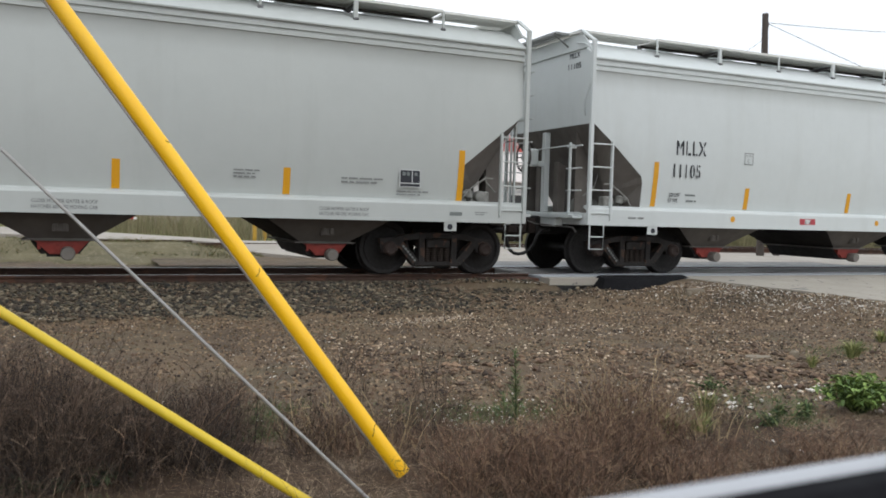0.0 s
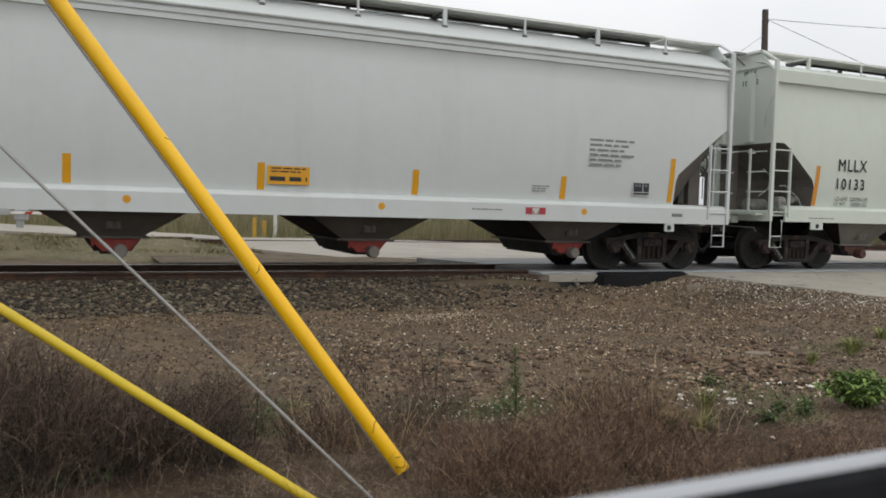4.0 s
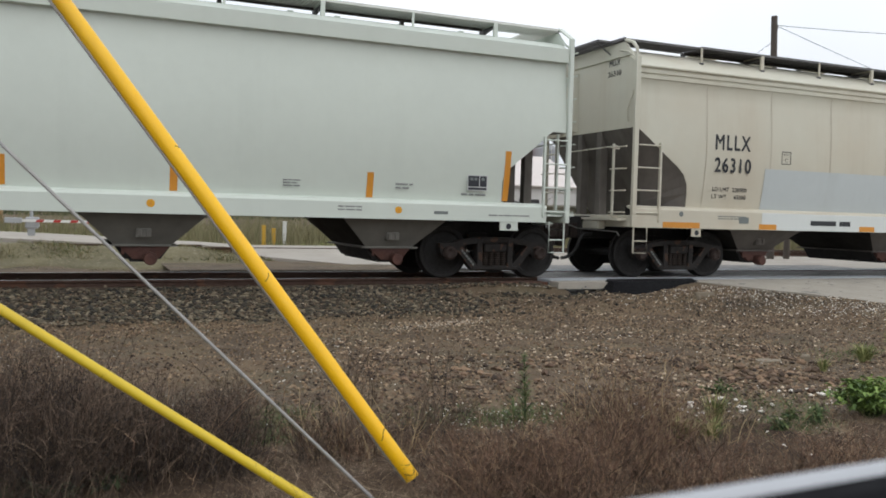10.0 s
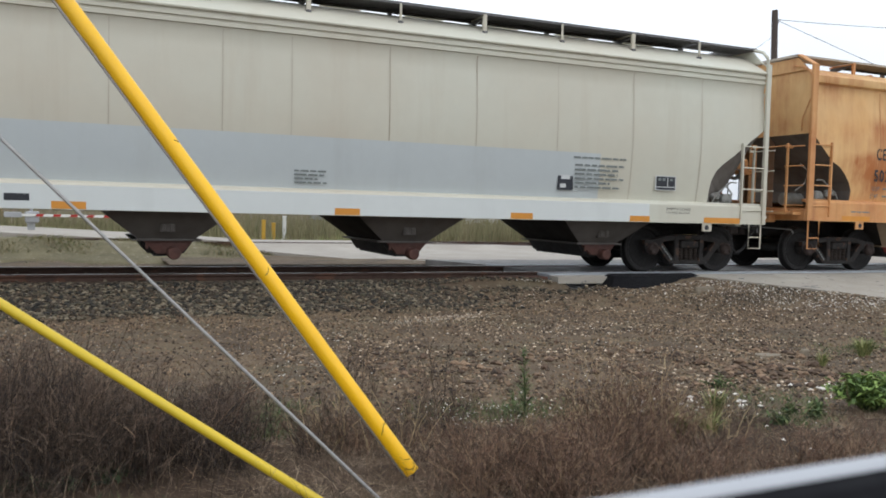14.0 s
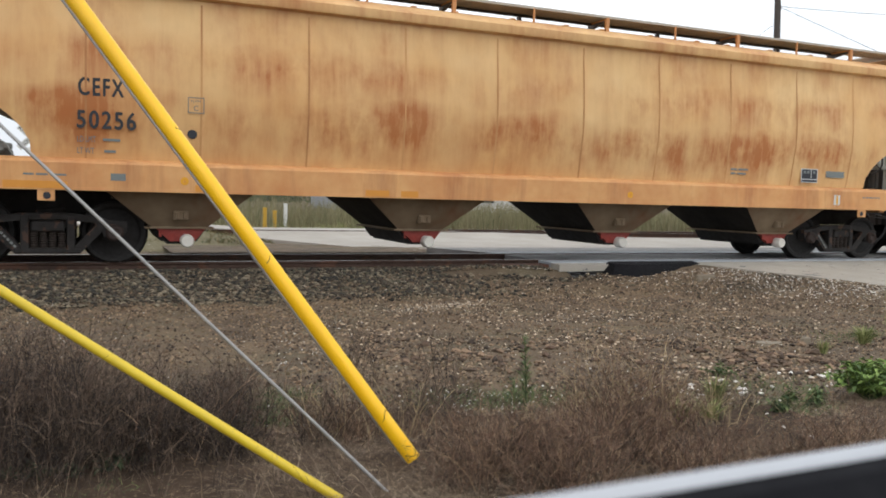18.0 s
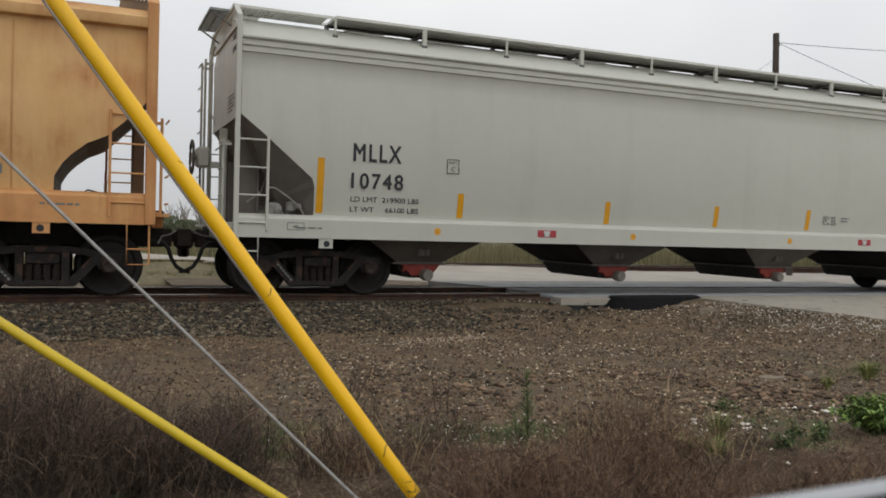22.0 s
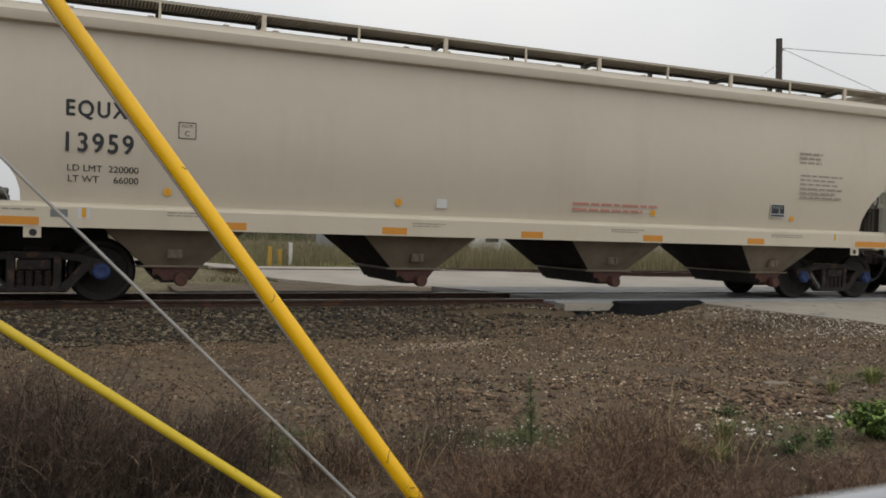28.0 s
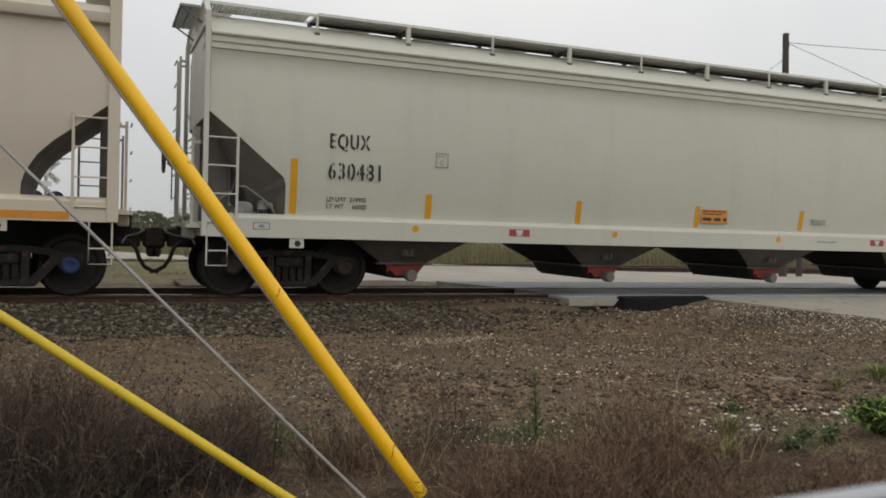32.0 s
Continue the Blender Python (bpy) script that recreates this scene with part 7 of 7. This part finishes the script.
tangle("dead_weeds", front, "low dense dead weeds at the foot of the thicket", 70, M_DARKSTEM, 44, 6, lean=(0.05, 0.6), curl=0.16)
standing = [(rnd.uniform(-1.3, 0.9), rnd.uniform(4.5, 6.0), 0, 0.3) for _ in range(70)]
standing = [(x, y, weed_height(x, y) * rnd.uniform(0.95, 1.3), s) for x, y, _, s in standing]
tangle("dead_weeds", standing[::2], "dark upright dead stems in the thicket", 67, M_THICK, 10, 5, (0.003, 0.006), lean=(0.0, 0.25), curl=0.09, drift=0.14)
tangle("dead_weeds", standing[1::2], "grey-brown upright dead stems in the thicket", 68, M_REDDY, 7, 4, (0.003, 0.0055), lean=(0.0, 0.25), curl=0.09, drift=0.14)
# clumps along the verge: two darker ones behind, the large reddish one and its neighbours
dark = [(0.80, 5.2, 0.43, 0.10), (0.88, 5.35, 0.38, 0.10), (0.95, 5.1, 0.34, 0.10), (1.2, 4.75, 0.36, 0.14), (1.35, 4.7, 0.38, 0.14), (1.5, 4.9, 0.34, 0.16), (1.15, 4.5, 0.28, 0.16), (1.7, 4.7, 0.26, 0.18), (1.95, 5.0, 0.26, 0.18), (2.2, 4.8, 0.3, 0.2),
        (4.05, 4.5, 0.26, 0.12), (4.2, 4.35, 0.22, 0.12), (3.75, 4.75, 0.2, 0.12), (2.5, 4.4, 0.2, 0.16)]
tangle("dead_weeds", dark, "dark clumps of dead weeds on the verge", 64, M_THICK, 46, 6, lean=(0.02, 0.45), curl=0.15)
reddish = [(2.85, 4.05, 0.56, 0.12), (2.95, 4.15, 0.58, 0.12), (2.78, 4.2, 0.46, 0.12), (3.05, 3.95, 0.52, 0.13), (2.68, 4.1, 0.38, 0.14), (3.2, 4.1, 0.46, 0.12), (3.32, 4.0, 0.42, 0.13), (3.1, 4.3, 0.44, 0.14), (2.6, 3.9, 0.33, 0.16), (3.45, 4.25, 0.34, 0.14), (2.45, 4.05, 0.28, 0.16),
           (1.25, 4.6, 0.36, 0.16), (1.42, 4.55, 0.34, 0.14), (1.6, 4.6, 0.28, 0.18), (1.85, 4.5, 0.25, 0.2), (2.1, 4.4, 0.25, 0.2), (3.3, 3.6, 0.3, 0.2)]
while len(reddish) < 75:
    x, y = rnd.uniform(1.5, 6.0), rnd.uniform(3.2, 4.6)
    if y < weed_edge(x) - 0.35 and not (y < 4.3 and x / y < 0.44) and (x / y < 0.80 or y < 3.4) and noise.noise(Vector((x * 1.5, y * 1.5, 22))) > 0.0:
        reddish.append((x, y, weed_height(x, y) * rnd.uniform(0.5, 0.85), rnd.uniform(0.12, 0.26)))
tangle("dead_weeds", reddish, "reddish brown tangle of dead weeds", 62, M_REDDY, 44, 6, lean=(0.02, 0.5), curl=0.17)
tangle("dead_weeds", [(2.88, 4.1, 0.6, 0.22), (3.05, 4.0, 0.55, 0.2), (3.3, 4.1, 0.45, 0.2), (1.3, 4.65, 0.42, 0.2), (1.7, 4.6, 0.34, 0.25), (2.7, 4.0, 0.45, 0.2), (3.7, 4.1, 0.34, 0.2), (2.3, 4.1, 0.3, 0.25)],
       "pale bent dead stalks in the tangle", 65, M_STALK, 16, 4, (0.003, 0.0055), lean=(0.02, 0.45), curl=0.13)
# open brush: thin stems that stand alone at the edge of the gravel
brush = [(2.15, 5.2, 0.58, 0.12), (2.28, 5.1, 0.5, 0.10), (2.2, 5.35, 0.46, 0.14), (2.05, 5.15, 0.42, 0.12), (1.95, 6.2, 0.46, 0.06), (1.82, 6.1, 0.42, 0.06), (2.02, 6.0, 0.36, 0.07), (0.86, 5.5, 0.4, 0.08), (0.3, 5.9, 0.4, 0.12), (-0.1, 6.1, 0.42, 0.15), (-0.5, 6.2, 0.45, 0.2), (2.5, 5.3, 0.34, 0.12), (3.55, 4.9, 0.3, 0.12)]
tangle("dead_weeds", brush, "thin open brush of dead stems at the edge of the gravel", 63, M_THICK, 8, 8, (0.003, 0.006), lean=(0.0, 0.3), curl=0.09)
# bare black twigs lying across the foreground straw
twigs = [(3.0, 3.55, 0.42, 0.15), (2.3, 3.75, 0.34, 0.12), (2.75, 3.5, 0.36, 0.1), (1.75, 4.25, 0.2, 0.1)]
tangle("dead_weeds", twigs, "bare dark twigs leaning over the straw", 69, M_TWIG, 4, 5, (0.005, 0.009), lean=(0.5, 1.2), curl=0.07, drift=-0.4)


def green_low(rng):
    c = ((2.62, 5.3, 0.30), (2.85, 5.25, 0.25), (2.45, 5.5, 0.3), (3.1, 5.3, 0.25), (1.25, 5.9, 0.2), (1.1, 5.6, 0.16), (1.05, 5.2, 0.12), (4.32, 4.2, 0.14), (4.5, 4.35, 0.16), (4.75, 4.4, 0.2), (3.42, 4.15, 0.10), (5.0, 5.0, 0.3), (0.02, 4.0, 0.14), (8.2, 6.9, 0.3), (3.6, 5.0, 0.2))[rng.integers(0, 15)]
    return c[0] + rng.normal() * c[2], c[1] + rng.normal() * c[2] * 0.6, rng.uniform(0.4, 1)


blades("green_weeds", 9500, green_low, (0.04, 0.13), (0.005, 0.011), M_GREEN, "sparse low green weeds between the stones", 31, bend=1.2)


M_SPROUT = islands("low_sprouts", [srgb(104, 106, 74), srgb(112, 98, 80), srgb(92, 94, 66), srgb(120, 102, 84), srgb(110, 110, 80), srgb(98, 84, 70)], rough=0.9, bump=0)


def sprouts(rng):
    x, y = rng.uniform(-1, 12), rng.uniform(5.2, 11.0)
    d = noise.noise(Vector((x * 0.45, y * 0.8, 21))) + 0.5 * noise.noise(Vector((x * 1.6, y * 2.2, 8)))
    return x, y, (0 if d < 0.25 * rng.random() or off_road(x, y) <= 0 else rng.uniform(0.4, 1))


blades("green_weeds", 18000, sprouts, (0.03, 0.09), (0.006, 0.014), M_SPROUT, "low green and reddish sprouts in patches on the gravel", 32, bend=1.8)


def far_reeds(rng):
    x = rng.uniform(-22, 60)
    y = 28.6 + 24 * rng.random() ** 1.5
    l_, r_ = pale_span(y)
    if l_ - 0.4 < x < r_ + 0.3 or x < l_:
        return x, y, 0
    return x, y, 0.7 + 0.5 * noise.noise(Vector((x * 0.25, y * 0.4, 3)))


blades("tall_grass", 36000, far_reeds, (1.1, 2.0), (0.02, 0.05), M_TALL, "tall dry reeds beyond the second track", 41, bend=0.35, category="tall grass")


def far_green(rng):
    y = rng.uniform(26.6, 46)
    l_, r_ = pale_span(y)
    x = r_ + rng.uniform(0.2, 4) if rng.random() < 0.5 else rng.uniform(-30, 60)
    if l_ - 0.3 < x < r_ + 0.3:
        return x, y, 0
    return x, y, 0.6 + 0.5 * noise.noise(Vector((x * 0.5, y * 0.5, 3)))


blades("tall_grass", 14000, far_green, (0.25, 0.7), (0.02, 0.04), M_TALLG, "half-green grass along the second track", 42, bend=0.6, category="grass")


M_MOUND = islands("bank_grass", [srgb(118, 116, 74), srgb(96, 100, 58), srgb(136, 122, 90), srgb(78, 84, 48), srgb(112, 98, 72), srgb(150, 140, 104), srgb(88, 92, 60)], rough=0.9, bump=0)


def mound_grass(rng):
    x = rng.uniform(-14, 4.4)
    y = rng.uniform(18.6, 24)
    l_ = pale_span(y)[0]
    return x, y, (0 if x > l_ - 0.3 else max(0, (0.6 + 0.9 * noise.noise(Vector((x * 0.8, y * 0.9, 9)))) * (1 if 19.8 < y < 23 else 0.35)))


M_SOD = material("thin_olive_sod", srgb(122, 113, 82), srgb(90, 84, 58), rough=0.95, scale=1.1, contrast=1.2, bump=0.8, bump_scale=25, grain=0.25, spot=srgb(150, 140, 118), spot_scale=12, spot_at=0.62)
sx, sy = steps(-18, 5.0, 0.3), steps(18.2, 24.2, 0.25)
sod, ns = Build(), len(sx)
sod.v = [(x, y, ground_height(x, y) + (0.03 if 18.9 + 0.7 * noise.noise(Vector((x * 0.6, 2, 0))) < y < 23.6 and x < pale_span(y)[0] - 0.5 + 0.4 * noise.noise(Vector((x, y, 3))) else -0.08)) for y in sy for x in sx]
sod.f = [(j * ns + i, j * ns + i + 1, (j + 1) * ns + i + 1, (j + 1) * ns + i) for j in range(len(sy) - 1) for i in range(ns - 1)]
sod.smooth = [True] * len(sod.f)
tagged(part("grass_verge", sod, M_SOD), "thin olive sod on the bank between the tracks", "grass verge", kind="structure")
blades("tall_grass", 44000, mound_grass, (0.07, 0.26), (0.010, 0.026), M_MOUND, "short patchy grass on the bank between the tracks", 43, bend=1.0, category="grass")


def behind_road(rng):
    x = rng.uniform(-60, 4)
    y = rng.uniform(30, 62)
    l_, r_ = pale_span(y)
    return x, y, (0 if l_ - 0.5 < x < r_ + 0.5 else 0.8)


blades("tall_grass", 8000, behind_road, (0.15, 0.5), (0.03, 0.07), M_TALLG, "rough grass beside the pale road", 44, bend=0.7, category="grass")


def leafy(name, label, x, y, h, spread, leaves, size, mat, seed, category="plant"):
    """A leafy plant: stems with many small folded leaves."""
    rng = np.random.default_rng(seed)
    z = ground_height(x, y)
    p = thing(name, label, category, (x, y, z - 0.02))
    st, lf = Build(), Build()
    for _ in range(max(5, leaves // 14)):
        a, r = rng.uniform(0, math.tau), spread * rng.uniform(0.15, 1)
        tip = Vector((math.cos(a) * r, math.sin(a) * r, h * rng.uniform(0.55, 1) * (1 - 0.35 * r / spread)))
        st.tube([(0, 0, 0), tip * 0.5 + Vector((0, 0, h * 0.12)), tip], 0.006, 4, False, r_end=0.002)
        for _k in range(14):
            f = rng.uniform(0.3, 1.05)
            c = tip * f + Vector((0, 0, h * 0.24 * f * (1 - f) * 2))
            a2, t = rng.uniform(0, math.tau), rng.uniform(-0.5, 0.7)
            l = size * rng.uniform(0.6, 1.2)
            d = Vector((math.cos(a2) * math.cos(t), math.sin(a2) * math.cos(t), math.sin(t)))
            s = d.cross(Vector((0, 0, 1))).normalized() * l * 0.22
            up = s.cross(d).normalized() * l * 0.08
            lf.add([c, c + d * l * 0.5 + s + up, c + d * l - Vector((0, 0, l * 0.2)), c + d * l * 0.5 - s + up], [(0, 1, 2), (0, 2, 3)])
    part("stem", st, M_GREEN, p)
    me = bpy.data.meshes.new("leaves")
    me.from_pydata(lf.v, [], lf.f)
    me.materials.append(mat)
    put("leaves", me, p)
    return p


def ribbon(b, pts, w, fold=0.25):
    """A folded leaf along a curve: two strips that meet at a midrib."""
    pts = [Vector(p) for p in pts]
    n, v = len(pts), []
    for i, p in enumerate(pts):
        d = (pts[min(i + 1, n - 1)] - pts[max(i - 1, 0)]).normalized()
        s = d.cross(Vector((0, 0, 1)))
        s = s.normalized() if s.length > 1e-4 else Vector((1, 0, 0))
        k = w * (0.35 + 2.6 * (i / (n - 1)) * (1 - i / (n - 1))) * (1 if i < n - 1 else 0.05)
        u = s.cross(d) * k * fold
        v += [p - s * k + u, p, p + s * k + u]
    b.add(v, [q for i in range(n - 1) for q in ((3 * i, 3 * i + 1, 3 * i + 4, 3 * i + 3), (3 * i + 1, 3 * i + 2, 3 * i + 5, 3 * i + 4))])


def leaf_mesh(b, mat, p):
    me = bpy.data.meshes.new("leaves")
    me.from_pydata(b.v, [], b.f)
    me.materials.append(mat)
    return put("leaves", me, p)


def drooping_weed(label, x, y, h, spread, count, mat, seed):
    """A leafy weed whose long narrow leaves arch over and hang at the tips."""
    rng = np.random.default_rng(seed)
    p = thing("weed_plant", label, "plant", (x, y, ground_height(x, y) - 0.02))
    st, lf = Build(), Build()
    for _ in range(7):
        a, r = rng.uniform(0, math.tau), spread * rng.uniform(0.1, 0.45)
        top = Vector((math.cos(a) * r, math.sin(a) * r, h * rng.uniform(0.6, 0.9)))
        st.tube([(0, 0, 0), top * 0.6, top], 0.007, 5, False, r_end=0.003)
        for _k in range(count // 7):
            f = rng.uniform(0.25, 1.0)
            c, a2 = top * f, rng.uniform(0, math.tau)
            l = spread * rng.uniform(0.3, 0.75)
            out, rise = Vector((math.cos(a2), math.sin(a2), 0)), h * rng.uniform(0.1, 0.38)
            ribbon(lf, [c + out * l * q + Vector((0, 0, rise * (2.6 * q - 3.1 * q * q))) for q in (0, 0.22, 0.45, 0.7, 1.0)], rng.uniform(0.005, 0.010))
    part("stem", st, M_GREEN, p)
    leaf_mesh(lf, mat, p)
    return p


def feather_weed(label, x, y, h, seed, mat):
    """An upright weed: one stem with short fine leaves standing out all the way up."""
    rng = np.random.default_rng(seed)
    p = thing("weed_plant", label, "plant", (x, y, ground_height(x, y) - 0.02))
    st, lf = Build(), Build()
    for k in range(3):
        lean = Vector((rng.uniform(-0.05, 0.05), rng.uniform(-0.05, 0.05), h * (1.0, 0.62, 0.45)[k]))
        foot = Vector((rng.uniform(-0.04, 0.04) * k, 0.03 * k, 0))
        st.tube([foot, foot + lean * 0.5, foot + lean], 0.006, 5, False, r_end=0.002)
        for _ in range((120, 70, 50)[k]):
            f = rng.uniform(0.12, 1.0)
            a, l = rng.uniform(0, math.tau), 0.12 * (1.15 - f) * rng.uniform(0.7, 1.3) + 0.018
            c = foot + lean * f
            out = Vector((math.cos(a), math.sin(a), 0))
            ribbon(lf, [c, c + out * l * 0.5 + Vector((0, 0, l * 0.42)), c + out * l + Vector((0, 0, l * 0.5))], 0.0035)
    part("stem", st, M_GREEN, p)
    leaf_mesh(lf, mat, p)
    return p


def grass_tuft(label, x, y, h, spread, count, mat, seed):
    rng = np.random.default_rng(seed)
    p = thing("grass_tuft", label, "grass tuft", (x, y, ground_height(x, y) - 0.02))
    lf = Build()
    for _ in range(count):
        a, r, k = rng.uniform(0, math.tau), rng.uniform(0, 0.3) * spread, rng.uniform(0.5, 1.0)
        foot, out = Vector((math.cos(a) * r, math.sin(a) * r, 0)), Vector((math.cos(a), math.sin(a), 0)) * spread * rng.uniform(0.2, 0.9)
        ribbon(lf, [foot + out * q * q + Vector((0, 0, h * k * q * (1.25 - 0.3 * q))) for q in (0, 0.35, 0.7, 1.0)], rng.uniform(0.003, 0.006))
    leaf_mesh(lf, mat, p)
    return p


M_TUFT = islands("yellow_green_grass", [srgb(142, 146, 92), srgb(112, 122, 68), srgb(164, 160, 110), srgb(90, 104, 56)], rough=0.8, bump=0)
leafy("weed_plant", "bushy bright green weed with pointed drooping leaves", 5.40, 4.40, 0.37, 0.33, 2200, 0.062, M_LEAF, 1)
drooping_weed("low bright green weed beside a taller one", 5.0, 4.5, 0.16, 0.16, 63, M_GREEN, 2)
feather_weed("slender upright green weed with feathery leaves", 2.80, 5.0, 0.55, 3, M_GREEN)
grass_tuft("yellow-green grass tuft on gravel", 7.8, 6.45, 0.25, 0.2, 150, M_TUFT, 4)
grass_tuft("small yellow-green grass tuft on gravel", 6.92, 6.2, 0.17, 0.12, 80, M_TUFT, 5)
grass_tuft("small yellow-green grass tuft on gravel", 9.34, 7.32, 0.2, 0.2, 90, M_TUFT, 6)
grass_tuft("half-dry green grass tuft among dead weeds", 4.02, 4.5, 0.30, 0.14, 90, M_TUFT, 7)
grass_tuft("green grass tuft among dead weeds", 3.72, 4.2, 0.2, 0.16, 90, M_TUFT, 9)
grass_tuft("green grass tuft among dead weeds", 3.42, 4.15, 0.26, 0.14, 110, M_TUFT, 8)
for k, (x, y, h, w) in enumerate(((4.32, 4.2, 0.2, 0.12), (4.6, 4.4, 0.2, 0.14), (4.75, 4.3, 0.16, 0.10))):
    leafy("weed_plant", "small green weed among dry grass", x, y, h, w, 98, 0.045, M_GREEN, 10 + k)
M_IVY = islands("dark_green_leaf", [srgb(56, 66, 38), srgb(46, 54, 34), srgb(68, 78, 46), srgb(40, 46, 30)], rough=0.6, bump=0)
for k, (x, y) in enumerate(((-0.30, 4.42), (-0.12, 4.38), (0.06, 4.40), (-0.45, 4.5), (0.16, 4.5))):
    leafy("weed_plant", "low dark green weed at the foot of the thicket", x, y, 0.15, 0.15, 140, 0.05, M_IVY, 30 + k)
leafy("weed_plant", "small green weed among stones", 4.95, 5.5, 0.14, 0.16, 100, 0.05, M_GREEN, 7)

# far hedge and bare bushes along the skyline
M_HEDGE = islands("dark_hedge_leaves", [srgb(72, 84, 58), srgb(58, 70, 48), srgb(88, 96, 68), srgb(98, 96, 74)], rough=0.9, bump=0)
M_BARE = islands("bare_brush", [srgb(122, 114, 104), srgb(104, 98, 90), srgb(140, 132, 120)], rough=0.9, bump=0)
rng = np.random.default_rng(77)
vs, fs = [], []
for _ in range(30000):
    x = rng.uniform(-110, 40)
    y = 128 + rng.uniform(-4, 4) + 0.1 * x
    h = 2.6 + 1.1 * noise.noise(Vector((x * 0.11, 0, 0))) + 0.8 * noise.noise(Vector((x * 0.5, 0, 3)))
    z = -0.6 + h * rng.random() ** 0.7
    s, a, t = rng.uniform(0.12, 0.32), rng.uniform(0, math.tau), rng.uniform(-1, 1)
    u = Vector((math.cos(a), math.sin(a) * 0.6, t * 0.5)) * s
    w = Vector((-math.sin(a) * 0.4, 0.3, 1.0)) * s * 0.8
    o, c = len(vs), Vector((x, y, z))
    vs += [c - u, c - w * 0.5, c + u * 0.9, c + w]
    fs.append((o, o + 1, o + 2, o + 3))
me = bpy.data.meshes.new("far_hedge")
me.from_pydata(vs, [], fs)
me.materials.append(M_HEDGE)
tagged(new("far_hedge", me), "dark green hedge along the far skyline", "hedge", kind="stuff")
bb = Build()
for _ in range(120):
    x = rng.uniform(-100, 30)
    if noise.noise(Vector((x * 0.09, 9, 0))) < -0.05:
        continue
    y, h = 131 + 0.1 * x + rng.uniform(-2, 2), rng.uniform(3.5, 6.2)
    for _k in range(34):
        a, l = rng.uniform(0, math.tau), rng.uniform(0.5, 1)
        q = Vector((x + math.cos(a) * l * h * 0.33, y + math.sin(a) * l * h * 0.3, -0.6 + h * (1.05 - 0.4 * l * l)))
        bb.tube([(x, y, 0.2), (x + (q.x - x) * 0.35, y, h * 0.5), q], 0.035, 3, False, r_end=0.01)
me = bpy.data.meshes.new("far_brush")
me.from_pydata(bb.v, [], bb.f)
me.materials.append(M_BARE)
tagged(new("far_brush", me), "bare grey brush standing over the far hedge", "brush", kind="stuff")
tagged(part("far_pole", Build().tube([(0, 0, 0), (0, 0, 8.2)], 0.16, 8, r_end=0.11), M_WOODPOLE, None, at=(1.6, 120, -0.6)), "distant slim wooden pole against the sky", "utility pole")


# ---- movement ----
def rolled(t):
    pts = ROLLED
    for (a, p), (b, q) in zip(pts, pts[1:]):
        if t <= b:
            return p + (q - p) * (t - a) / (b - a)
    return pts[-1][1]


def motions():
    """The train rolls by; its wheels turn with it."""
    for car, u0 in CARS:
        walk(car, [(t, pose(u0 - s, TY, 0)) for t, s in ROLLED])
    n = 213
    for w in SPIN:
        x, _, z = w.location
        walk(w, [(32 * i / n, Matrix.Translation((x, 0, z)) @ Matrix.Rotation(-(rolled(32 * i / n) - ROLLED[0][1]) / 0.457, 4, "Y")) for i in range(n + 1)])


motions()
